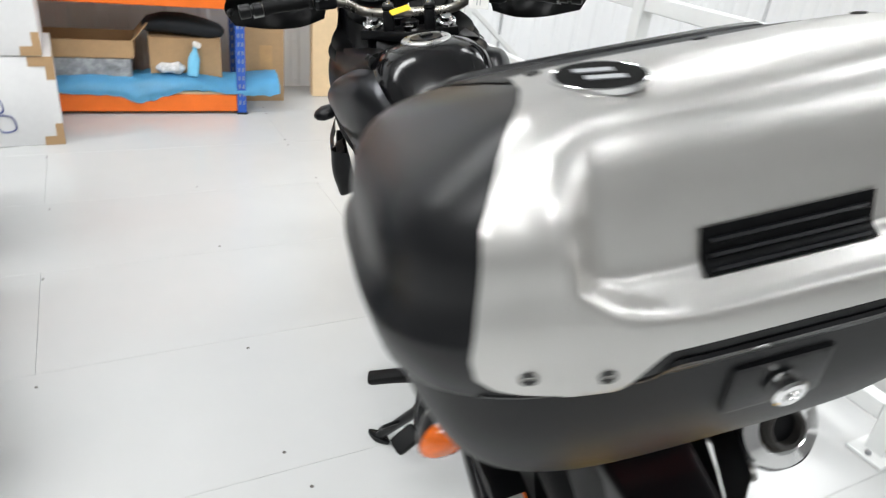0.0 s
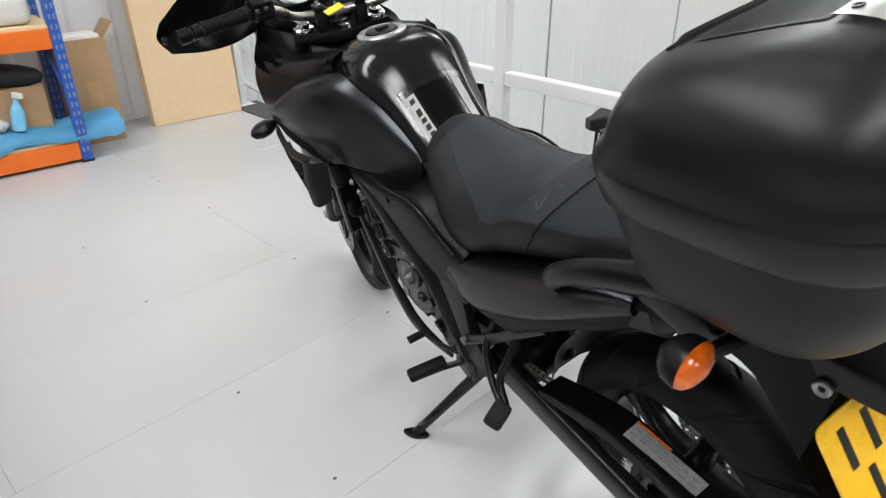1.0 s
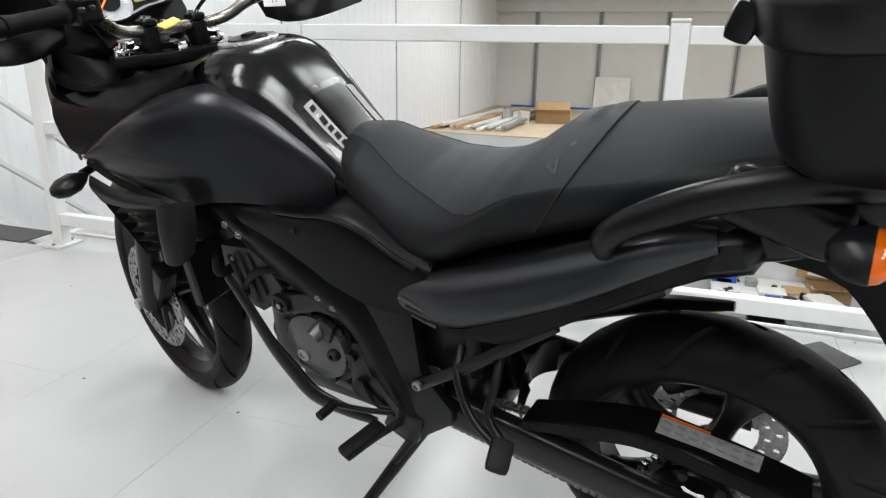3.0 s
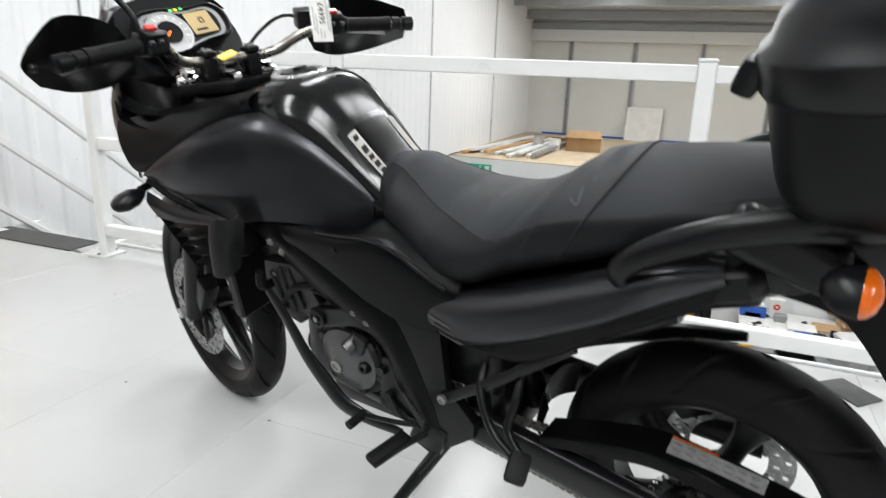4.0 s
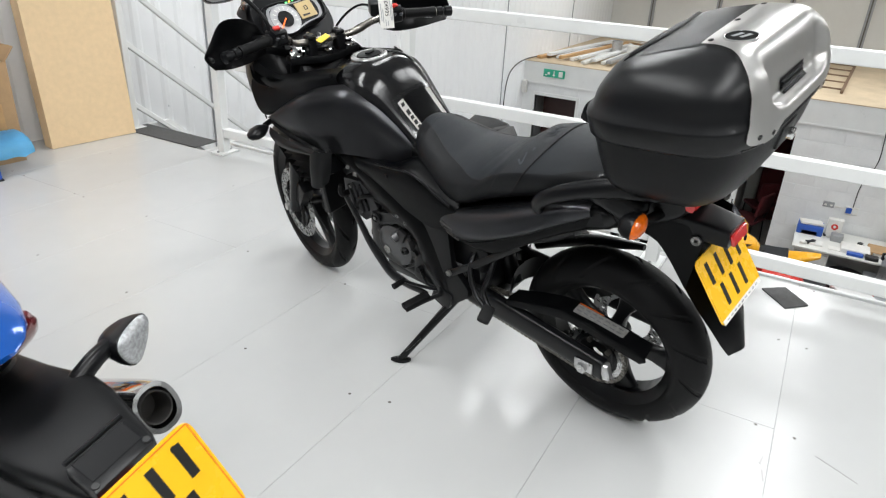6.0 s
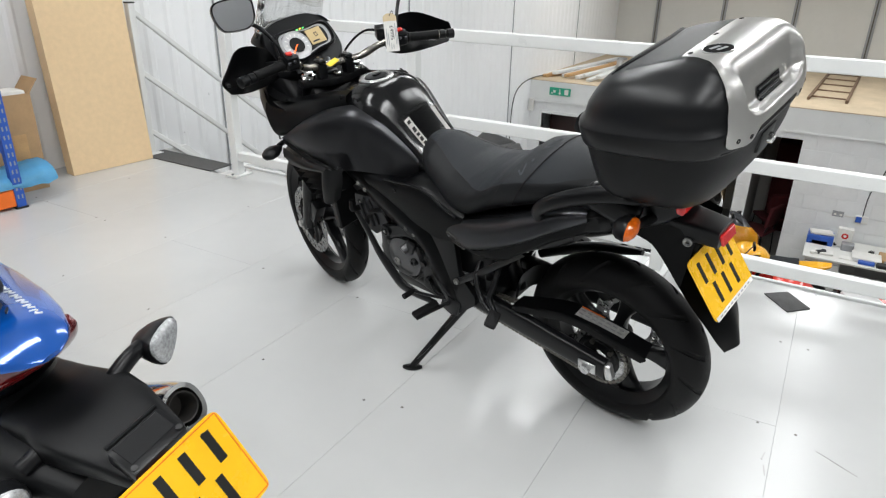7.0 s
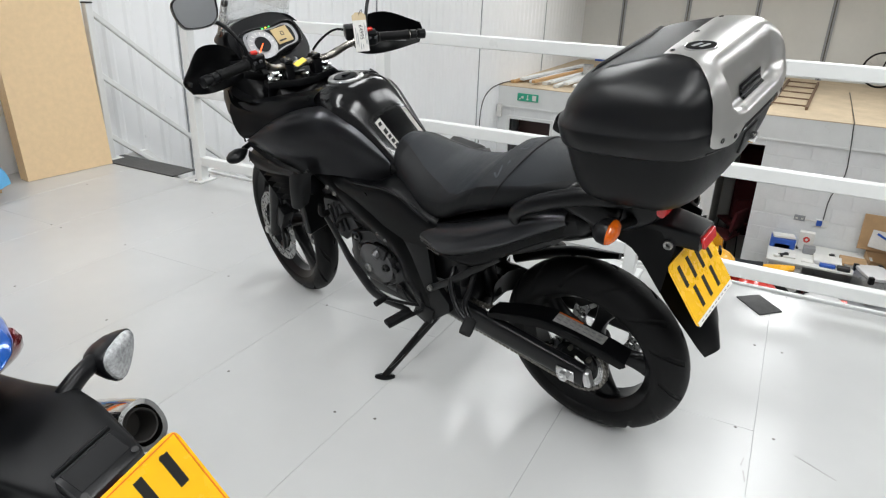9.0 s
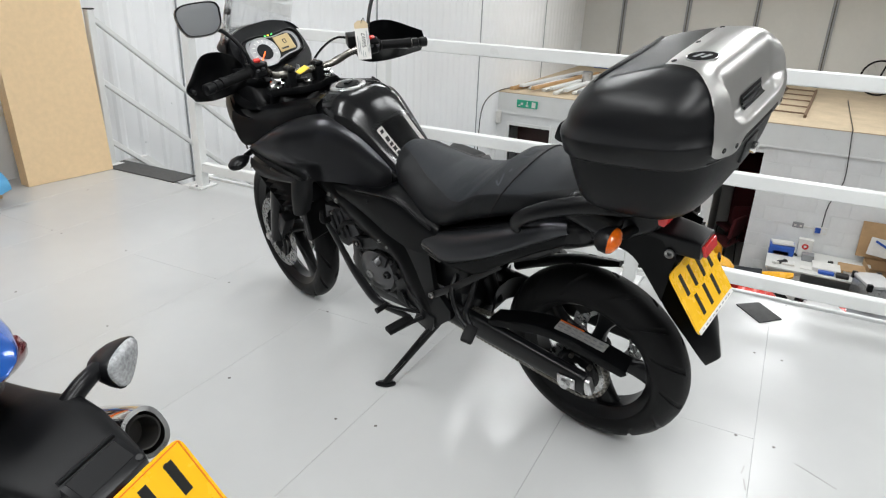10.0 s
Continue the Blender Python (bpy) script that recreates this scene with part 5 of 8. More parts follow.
# chain: links round the sprocket and along both runs
arc = [(SPC.y + 0.098 * math.cos(radians(84 + 200 * k / 30)), SPC.z + 0.098 * math.sin(radians(84 + 200 * k / 30))) for k in range(31)]
front = [(0.655, 0.295), (0.66, 0.375)]
loop = [front[1]] + arc + [front[0]]
L = np.array(loop)
seg_s = np.concatenate([[0], np.cumsum(np.linalg.norm(np.diff(L, axis=0), axis=1))])
b = bmesh.new()
pos = 0.0
while pos < seg_s[-1]:
    y0, z0 = np.interp(pos, seg_s, L[:, 0]), np.interp(pos, seg_s, L[:, 1])
    y1, z1 = np.interp(pos + 0.014, seg_s, L[:, 0]), np.interp(pos + 0.014, seg_s, L[:, 1])
    ang = math.degrees(math.atan2(z1 - z0, y1 - y0))
    for sx in (-0.006, 0.006):
        obox((-0.098 + sx, y0, z0), (0.002, 0.0145, 0.012), pose(0, 0, 0, ang, 0, 0), 0.003, 1, b)
    obox((-0.098, y0, z0), (0.014, 0.007, 0.007), pose(0, 0, 0, ang, 0, 0), 0.002, 1, b)
    pos += 0.0159
tagged(bp("chain", b, CHAIN, None, "steel drive chain", smooth=False), kind="stuff")
b = skin([[(-0.080, 0.420, 0.408), (-0.080, 0.30, 0.446), (-0.080, 0.19, 0.464), (-0.080, 0.02, 0.434), (-0.080, -0.040, 0.418)], [(-0.134, 0.425, 0.404), (-0.136, 0.30, 0.443), (-0.137, 0.19, 0.460), (-0.134, 0.02, 0.427), (-0.130, -0.045, 0.409)], [(-0.140, 0.425, 0.397), (-0.142, 0.30, 0.434), (-0.143, 0.19, 0.451), (-0.140, 0.02, 0.417), (-0.136, -0.048, 0.400)], [(-0.141, 0.428, 0.382), (-0.143, 0.30, 0.412), (-0.143, 0.19, 0.429), (-0.140, 0.02, 0.397), (-0.136, -0.030, 0.384)]], 30, 18, 0.003)
cg = bp("chain_guard", b, SATIN, None, "black plastic chain guard with a pale warning label")
b = skin([[(-0.093, 0.188, 0.4672), (-0.091, 0.110, 0.4550), (-0.087, 0.030, 0.4392)], [(-0.130, 0.188, 0.4642), (-0.125, 0.110, 0.4518), (-0.120, 0.032, 0.4348)]], 14, 5, 0.0012)
lab = bp("warning_label", b, mat("silver_label", (0.46, 0.46, 0.45), 0.4, 0.3, var=0.2, scale=90), cg, "silver warning label", smooth=False)
bp("label_stripe", skin([[(-0.088, 0.188, 0.4682), (-0.086, 0.110, 0.4560)], [(-0.093, 0.188, 0.4680), (-0.091, 0.110, 0.4557)]], 6, 2, 0.0010), ORANGE, lab, smooth=False)
b = bmesh.new()
for k in range(14):
    u, v = k // 2, k % 2
    obox((-0.103 - 0.014 * v + 0.0005 * u, 0.174 - 0.021 * u, 0.4663 - 0.0036 * u - 0.0010 * v), (0.003, 0.014, 0.0014), pose(0, 0, 0, 11, 0, 0), 0, 1, b)
bp("label_print", b, STEEL, lab, "faint lines of print", smooth=False)
rings = []
for k in range(9):
    a = radians(6 + 2.0 * k)
    rings.append([(x, RA.y + (0.362 - 0.035 * (abs(x) / 0.085) ** 3) * math.cos(a), RA.z + (0.362 - 0.035 * (abs(x) / 0.085) ** 3) * math.sin(a)) for x in np.linspace(-0.085, 0.085, 11)])
b = loft(bmesh.new(), rings, closed=False)
bmesh.ops.solidify(b, geom=b.faces[:], thickness=0.004)
bp("rear_hugger", b, SATIN, None, "black inner rear mudguard")
bp("pivot_block", obox((-0.03, 0.570, 0.445), (0.19, 0.10, 0.20), None, 0.02, 1), SATIN, None, "dark casting behind the frame plate")
bp("stand_bracket", obox((-0.150, 0.690, 0.300), (0.040, 0.085, 0.060), pose(0, 0, 0, 25, 0, 0), 0.010, 2), BLKMET, None)
bp("linkage_rod", tube([(-0.165, 0.700, 0.345), (-0.172, 0.745, 0.350), (-0.168, 0.775, 0.395)], 0.005, 8), BLKMET, None)
bp("rod_joint", lathe([(-0.010, 0), (-0.010, 0.011), (0.010, 0.011), (0.010, 0)], (-0.168, 0.775, 0.395), (1, 0, 0), 14), BLKMET, None)
bp("shock_absorber", tube([(0.0, 0.50, 0.36), (0.0, 0.58, 0.66)], 0.028, 14), BLKMET, None)
bp("rear_caliper", obox((0.10, RA.y + 0.07, RA.z + 0.10), (0.05, 0.09, 0.055), pose(0, 0, 0, -35, 0, 0), 0.012, 2), BLKMET, rear_wheel)

# silencer on the right
rings = []
for u in np.linspace(0, 1, 14):
    c = Vector((0.130 + 0.027 * u, 0.42 - 0.495 * u, 0.570 + 0.232 * u))
    f = 0.55 + 0.45 * min(1, u * 4)
    if u > 0.93:
        f *= 0.93
    d = Vector((0.027, -0.495, 0.232)).normalized()
    sx = Vector((1, 0, 0))
    up = sx.cross(d).normalized()
    rings.append([c + sx * p + up * q for p, q in sup(0, 0, 0.050 * f, 0.060 * f, 2.6, 24)])
sil = bp("silencer", loft(bmesh.new(), rings), BLKMET, None, "black silencer with a bright steel end cap")
d = Vector((0.027, -0.495, 0.232)).normalized()
ce = Vector((0.157, -0.075, 0.802))
bp("end_cap", lathe([(-0.050, 0.056), (-0.012, 0.060), (0.004, 0.052), (0.008, 0.034), (0.004, 0.027)], ce, d, 32), CHROME, sil, "bright steel end cap")
bp("tail_pipe", lathe([(-0.02, 0.026), (0.014, 0.026), (0.016, 0.023), (0.014, 0.020), (-0.05, 0.020), (-0.05, 0)], ce, d, 24), DARK, sil, "dark exhaust outlet")
bp("heat_shield", skin([[(0.178, 0.38, 0.575), (0.192, 0.25, 0.632), (0.206, 0.08, 0.712)], [(0.178, 0.40, 0.625), (0.192, 0.27, 0.682), (0.206, 0.10, 0.760)]], 14, 6, 0.004), SATIN, sil, "black heat shield")

bp("exhaust_link", tube([(0.165, 0.52, 0.405), (0.170, 0.42, 0.452), (0.172, 0.30, 0.496), (0.174, 0.15, 0.530), (0.174, 0.130, 0.533)], [0.020, 0.022, 0.021, 0.019, 0.010], 14, 30), SATIN, sil, "black round pipe beside the wheel")

# seat: rider part, band, pillion part, all on slanting sections
SEAT = [(0.835, 0.050, 0.868, 0.800), (0.80, 0.085, 0.893, 0.780), (0.75, 0.115, 0.895, 0.752), (0.69, 0.135, 0.872, 0.724), (0.62, 0.158, 0.850, 0.700), (0.55, 0.172, 0.846, 0.692), (0.49, 0.176, 0.858, 0.702), (0.44, 0.174, 0.882, 0.718), (0.40, 0.170, 0.912, 0.734), (0.36, 0.165, 0.938, 0.752), (0.30, 0.162, 0.953, 0.778), (0.20, 0.158, 0.962, 0.826), (0.10, 0.148, 0.970, 0.858), (0.04, 0.135, 0.972, 0.876), (0.01, 0.11, 0.955, 0.885)]
sy = [s_[0] for s_ in SEAT][::-1]


# line where the top cover meets the side cover
CREASE_Y = (0.01, 0.20, 0.36, 0.445, 0.49, 0.575, 0.66, 0.70, 0.775, 0.835)
CREASE_X = (0.100, 0.152, 0.158, 0.161, 0.152, 0.117, 0.090, 0.072, 0.045, 0.020)
SIDE_N, TOP_N = 15, 16


def seat_arc(a, yy):
    """Half width and height of the cover at an angle, between -1 and 1."""
    c, v = math.cos(a), math.sin(a)
    e = 2.9 if v < 0 else 2.25
    p, q = math.copysign(abs(c) ** (2 / e), c), math.copysign(abs(v) ** (2 / e), v)
    if q < 0:
        p = math.copysign(abs(p) ** 0.55, p)
    return p * (1 - (0.24 if yy < 0.7 else 0.30) * max(0, q) ** 2), q


def seat_ring(yy, grow=0.0):
    hw, zt = (np.interp(yy, sy, [s_[k] for s_ in SEAT][::-1]) for k in (1, 2))
    zb = np.interp(yy + 0.03 * min(1, max(0, (0.75 - yy) / 0.15)), sy, [s_[3] for s_ in SEAT][::-1])
    xc = np.interp(yy, CREASE_Y, CREASE_X) / hw
    ac = min((radians(a) for a in range(10, 88)), key=lambda a: abs(seat_arc(a, yy)[0] - xc))
    half = list(np.linspace(-math.pi / 2, ac, SIDE_N + 1)) + list(np.linspace(ac, math.pi - ac, TOP_N + 1))[1:]
    angles = half + list(np.linspace(math.pi - ac, 1.5 * math.pi, SIDE_N + 1))[1:-1]
    ring = []
    for a in angles:
        p, q = seat_arc(a, yy)
        z = (zt + zb) / 2 + q * (zt - zb) / 2
        lean = 0.68 * (zt - z) if yy < 0.6 else 0.68 * (zt - z) * max(0, (0.80 - yy) / 0.2)
        ring.append((p * (hw + grow), yy + lean * 0.9, z + (grow if q > 0 else 0)))
    return ring


def seat_part(y0, y1, n, grow=0.0):
    b = loft(bmesh.new(), [seat_ring(v, grow) for v in np.linspace(y0, y1, n)])
    b.verts.index_update()
    size = 2 * SIDE_N + TOP_N
    # slot 1: faces below the crease, in the darker, partly shaded vinyl
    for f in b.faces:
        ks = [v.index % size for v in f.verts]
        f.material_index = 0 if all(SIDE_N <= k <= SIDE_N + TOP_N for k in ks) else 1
    return b


seat = bp("seat", seat_part(0.835, 0.310, 60), VINYL, None, "black stepped two-up seat with a stitched band")
bp("seat_band", seat_part(0.362, 0.285, 12, 0.0018), VINYL2, seat, "greyer textured band across the seat")
bp("pillion_seat", seat_part(0.300, 0.01, 30), VINYL, seat)
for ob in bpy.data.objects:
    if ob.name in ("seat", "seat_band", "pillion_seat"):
        ob.data.materials.append(SHADED_SIDEVINYL)
THREAD = mat("seam_thread", (0.012, 0.008, 0.008), 0.8)
for yy, g, r in ((0.2845, 0.0016, 0.0013), (0.3625, 0.0010, 0.0010)):
    ring = seat_ring(yy, g)
    bp("seam", tube(ring[6:SIDE_N * 2 + TOP_N - 5], r, 6, 70), THREAD, seat, "fine seam with dark thread")
def on_band(yy, x):
    top = sorted(seat_ring(yy, 0.0030)[SIDE_N:SIDE_N + TOP_N + 1])
    return Vector([np.interp(x, [p[0] for p in top], [p[i] for p in top]) for i in range(3)])


PRINT = mat("emblem_print", (0.075, 0.082, 0.092), 0.7, var=0.5, scale=60)
for strokes in (((0.338, -0.128), (0.316, -0.142), (0.316, -0.138), (0.334, -0.106)), ((0.322, -0.100), (0.322, -0.090)), ((0.334, -0.036), (0.312, -0.036), (0.312, -0.018), (0.334, -0.018), (0.334, -0.036)), ((0.312, -0.008), (0.334, -0.008), (0.330, 0.004), (0.314, 0.008)), ((0.330, 0.010), (0.334, 0.020), (0.312, 0.022))):
    b = bmesh.new()
    for (y0, x0), (y1, x1) in zip(strokes, strokes[1:]):
        p, q = on_band(y0, x0), on_band(y1, x1)
        across = (q - p).cross(Vector(((p.x + q.x) / 2 * 3, 0.2, 1))).normalized() * 0.0030
        b.faces.new([b.verts.new(v) for v in (p - across, q - across, q + across, p + across)])
    bmesh.ops.solidify(b, geom=b.faces[:], thickness=0.0006)
    bp("print_mark", b, PRINT, seat, "worn pale print", smooth=False)
for side in (SIDE_N, SIDE_N + TOP_N):
    bp("stitch_line", tube([seat_ring(yy, 0.0004)[side] for yy in np.linspace(0.80, 0.37, 24)], 0.0008, 6, 80), THREAD, seat)

# tail panels, grab rails, rack
for s in (-1, 1):
    b = skin([[(s * 0.140, 0.645, 0.680), (s * 0.140, 0.56, 0.700), (s * 0.140, 0.44, 0.742), (s * 0.136, 0.30, 0.800), (s * 0.130, 0.20, 0.842), (s * 0.132, 0.122, 0.858)], [(s * 0.172, 0.645, 0.684), (s * 0.176, 0.56, 0.708), (s * 0.180, 0.44, 0.748), (s * 0.180, 0.30, 0.806), (s * 0.172, 0.20, 0.846), (s * 0.158, 0.120, 0.856)], [(s * 0.186, 0.638, 0.672), (s * 0.200, 0.55, 0.690), (s * 0.206, 0.435, 0.728), (s * 0.205, 0.295, 0.788), (s * 0.195, 0.20, 0.832), (s * 0.170, 0.117, 0.848)], [(s * 0.189, 0.632, 0.650), (s * 0.209, 0.54, 0.650), (s * 0.218, 0.43, 0.684), (s * 0.214, 0.29, 0.748), (s * 0.200, 0.19, 0.808), (s * 0.172, 0.115, 0.839)], [(s * 0.186, 0.625, 0.634), (s * 0.200, 0.53, 0.624), (s * 0.207, 0.42, 0.668), (s * 0.206, 0.295, 0.733), (s * 0.195, 0.19, 0.795), (s * 0.168, 0.113, 0.830)], [(s * 0.166, 0.61, 0.626), (s * 0.176, 0.52, 0.616), (s * 0.182, 0.41, 0.656), (s * 0.182, 0.29, 0.725), (s * 0.174, 0.185, 0.788), (s * 0.152, 0.112, 0.826)]], 44, 26, 0.005)
    tp = bp("tail_panel", b, TAILGREY, None, "glossy dark grey tail panel")
    b = skin([[(s * 0.190, 0.59, 0.632), (s * 0.192, 0.52, 0.618), (s * 0.195, 0.42, 0.658), (s * 0.194, 0.30, 0.726), (s * 0.184, 0.19, 0.789), (s * 0.160, 0.112, 0.826)], [(s * 0.187, 0.58, 0.618), (s * 0.188, 0.52, 0.604), (s * 0.188, 0.42, 0.612), (s * 0.187, 0.32, 0.675), (s * 0.182, 0.22, 0.742), (s * 0.150, 0.112, 0.790)], [(s * 0.150, 0.58, 0.610), (s * 0.150, 0.52, 0.596), (s * 0.150, 0.42, 0.604), (s * 0.150, 0.32, 0.668), (s * 0.145, 0.22, 0.736), (s * 0.110, 0.112, 0.788)]], 32, 10, 0.005)
    bp("tail_skirt", b, SATIN, tp, "satin black strip below the panel")
    for k in range(3):
        bp("vent", obox((s * 0.1985, 0.592 - 0.012 * k, 0.654 - 0.014 * k), (0.010, 0.056, 0.006), pose(0, 0, 0, 8, 0, s * 8), 0.002), DARK, tp, "dark vent slot")
    grab = bp("grab_rail", tube([(s * 0.178, 0.248, 0.797), (s * 0.198, 0.254, 0.836), (s * 0.205, 0.215, 0.876), (s * 0.200, 0.13, 0.918), (s * 0.185, 0.03, 0.945), (s * 0.155, -0.05, 0.948), (s * 0.10, -0.07, 0.945)], [0.013, 0.015, 0.017, 0.018, 0.019, 0.021, 0.020], 14, 48, flat=1.3), SATIN, None, "black moulded grab rail")
    bp("grab_mount", obox((s * 0.155, 0.05, 0.895), (0.050, 0.15, 0.075), pose(0, 0, 0, 18, 0, 0), 0.024, 3), SATIN, grab)
    bp("subframe_rail", tube([(s * 0.13, 0.62, 0.66), (s * 0.135, 0.35, 0.72), (s * 0.10, 0.06, 0.835)], 0.014, 8), BLKMET, None)
rack = bp("luggage_rack", plate2([tuple(p) for p in sup(0, -0.03, 0.13, 0.11, 4, 28)], 2, 0.945, 0.022, 0.006), SATIN, None, "black rear luggage rack")
b = loft(bmesh.new(), [[(p, y, z + q) for p, q in sup(0, 0, w, h, 4.5, 32)] for y, z, w, h in ((0.16, 0.835, 0.140, 0.038), (0.11, 0.838, 0.150, 0.046), (0.05, 0.850, 0.138, 0.052), (-0.02, 0.866, 0.118, 0.052), (-0.07, 0.880, 0.098, 0.044), (-0.085, 0.884, 0.085, 0.034))])
bp("tail_tray", b, SATIN, None, "black under-tail tray")
b = loft(bmesh.new(), [[(p, y, z + q) for p, q in sup(0, 0, 0.135, 0.060, 5, 24)] for y, z in ((0.44, 0.650), (0.34, 0.688), (0.25, 0.730), (0.185, 0.772))])
bp("inner_fender", b, SATIN, None, "black inner fender under the seat")
bp("under_seat_tray", obox((0, 0.36, 0.735), (0.325, 0.62, 0.075), pose(0, 0, 0, -19, 0, 0), 0.02, 1), SATIN, None)
bp("battery_box", obox((0, 0.585, 0.570), (0.27, 0.15, 0.25), None, 0.02, 1), SATIN, None)
# rear lamp and plate bracket
lampb = bp("tail_lamp", obox((-0.01, -0.085, 0.886), (0.15, 0.05, 0.036), pose(0, 0, 0, 18, 0, 0), 0.014, 2), REDLENS, None, "red tail lamp under the rack")
b = loft(bmesh.new(), [[(p - 0.030, y, z + q) for p, q in sup(0, 0, w, h, 9, 36)] for y, z, w, h in ((0.06, 0.838, 0.062, 0.024), (-0.06, 0.828, 0.058, 0.026), (-0.12, 0.822, 0.050, 0.026), (-0.190, 0.816, 0.043, 0.023))])
hous = bp("plate_lamp_housing", b, SATIN, None, "black number plate lamp housing")
bp("rear_reflector", obox((-0.030, -0.196, 0.815), (0.074, 0.010, 0.030), pose(0, 0, 0, -14, 0, 0), 0.003), REDLENS, hous, "red reflector")
side = ((0.075, 0.05, 0.800), (0.088, 0.0, 0.785), (0.089, -0.046, 0.752), (0.090, -0.073, 0.719), (0.092, -0.113, 0.654), (0.094, -0.145, 0.612), (0.090, -0.190, 0.555), (0.072, -0.216, 0.500), (0.044, -0.228, 0.455))
mg = [[(-w, y, z) for w, y, z in side], [(0, y - 0.022, z + 0.008) for w, y, z in side], [(w, y, z) for w, y, z in side]]
mud = bp("rear_mudguard", skin(mg, 26, 14, 0.006), SATIN, None, "black rear mudguard carrying the plate")
for s in (-1, 1):
    bp("side_gusset", skin([[(s * 0.095, 0.10, 0.84), (s * 0.092, -0.05, 0.835), (s * 0.072, -0.14, 0.825)], [(s * 0.098, 0.085, 0.797), (s * 0.097, -0.01, 0.780), (s * 0.094, -0.050, 0.746), (s * 0.094, -0.112, 0.656)]], 14, 6, 0.006), SATIN, mud)
    bp("reflector_boss", lathe([(0, 0.012), (0.005, 0.012), (0.006, 0.010), (0.004, 0.005), (-0.004, 0.0045), (-0.004, 0.0)], (s * 0.084, -0.120, 0.800), (s, -0.1, 0.1), 20), BOLT, mud, "round metal lock boss")
    # indicator
    base = Vector((s * 0.10, -0.035, 0.855))
    tip = Vector((s * 0.21, -0.040, 0.890))
    ind = bp("rear_indicator", tube([base, tip], [0.013, 0.011], 12), SATIN, None, "amber stalk indicator")
    d = Vector((s * 0.02, -1.0, 0.02)).normalized()
    c = Vector((s * 0.238, -0.034, 0.897))
    sd = d.cross(Vector((0, 0, 1))).normalized()
    up = sd.cross(d)
    sd, up = sd * math.cos(0.52) + up * (s * 0.497), up * math.cos(0.52) - sd * (s * 0.497)
    shell = [[c + d * a + sd * p * w * 0.96 + up * q * w * 0.60 for p, q in sup(0, 0, 1, 1, 1.6, 28)] for a, w in ((-0.033, 0.010), (-0.026, 0.024), (-0.012, 0.035), (0.006, 0.038), (0.010, 0.0375))]
    bp("indicator_shell", loft(bmesh.new(), shell), SATIN, ind)
    lens = [[c + d * a + sd * p * w * 0.96 + up * q * w * 0.60 for p, q in sup(0, 0, 1, 1, 1.6, 28)] for a, w in ((0.009, 0.037), (0.018, 0.034), (0.026, 0.024), (0.031, 0.006))]
    bp("indicator_lens", loft(bmesh.new(), lens), AMBER, ind, "amber lens")

# number plate with plain dark bars
PM = Matrix.Translation((-0.007, -0.180, 0.683)) @ pose(0, 0, 0, -31, 0, 0)
pl = [tuple(p) for p in sup(0, 0, 0.114, 0.089, 14, 44)]
b = plate2([(p, q) for p, q in pl], 1, -0.0035, 0.0035)
b.transform(PM)
nplate = bp("number_plate", b, PLATE, None, "yellow rear number plate with dark bars")
for row, nch in ((0.040, 4), (-0.030, 3)):
    for k in range(nch):
        x = (k - (nch - 1) / 2) * 0.050
        bp("plate_bar", obox(PM @ Vector((x, -0.0042, row)), (0.014, 0.0012, 0.058), PM.to_3x3().to_4x4()), INK, nplate, smooth=False)
bp("plate_strip", obox(PM @ Vector((0, -0.0042, -0.082)), (0.215, 0.0012, 0.012), PM.to_3x3().to_4x4()), PAPER, nplate, "white dealer strip", smooth=False)
b = bmesh.new()
for k in range(9):
    obox(PM @ Vector((-0.085 + 0.021 * k, -0.0052, -0.082)), (0.011, 0.001, 0.0028), PM.to_3x3().to_4x4(), 0, 1, b)
bp("strip_print", b, STEEL, nplate, smooth=False)

# ---- the top case, standing on the luggage rack ----
case = thing("top_case", "black top case with a brushed silver lid panel", "top case", BIKE_M)
CX = -0.022
BASE = [(0.952, 0.150, 0.025, -0.140), (0.960, 0.190, 0.055, -0.180), (0.990, 0.226, 0.075, -0.212), (1.05, 0.248, 0.088, -0.240), (1.114, 0.262, 0.098, -0.256)]
LID = [(1.114, 0.266, 0.102, -0.259), (1.120, 0.270, 0.106, -0.263), (1.158, 0.276, 0.112, -0.268), (1.165, 0.2745, 0.1105, -0.267), (1.173, 0.2665, 0.101, -0.262), (1.197, 0.263, 0.093, -0.260), (1.222, 0.257, 0.076, -0.255), (1.243, 0.244, 0.058, -0.247), (1.256, 0.228, 0.034, -0.239), (1.268, 0.206, -0.010, -0.229), (1.279, 0.184, -0.058, -0.215), (1.287, 0.156, -0.098, -0.198), (1.293, 0.110, -0.125, -0.178), (1.296, 0.05, -0.14, -0.16)]


def case_ring(z, hw, yf, yb, e=3.9, n=72):
    tilt = math.tan(radians(2.0 + 2.6 * math.exp(-((z - 1.14) / 0.045) ** 2)))
    return [(CX + p, q, z - tilt * (q + 0.08)) for p, q in sup(0, (yf + yb) / 2, hw, (yf - yb) / 2, e, n)]


def smooth_rows(rows, n):
    return [tuple(r) for r in cr(rows, n)]


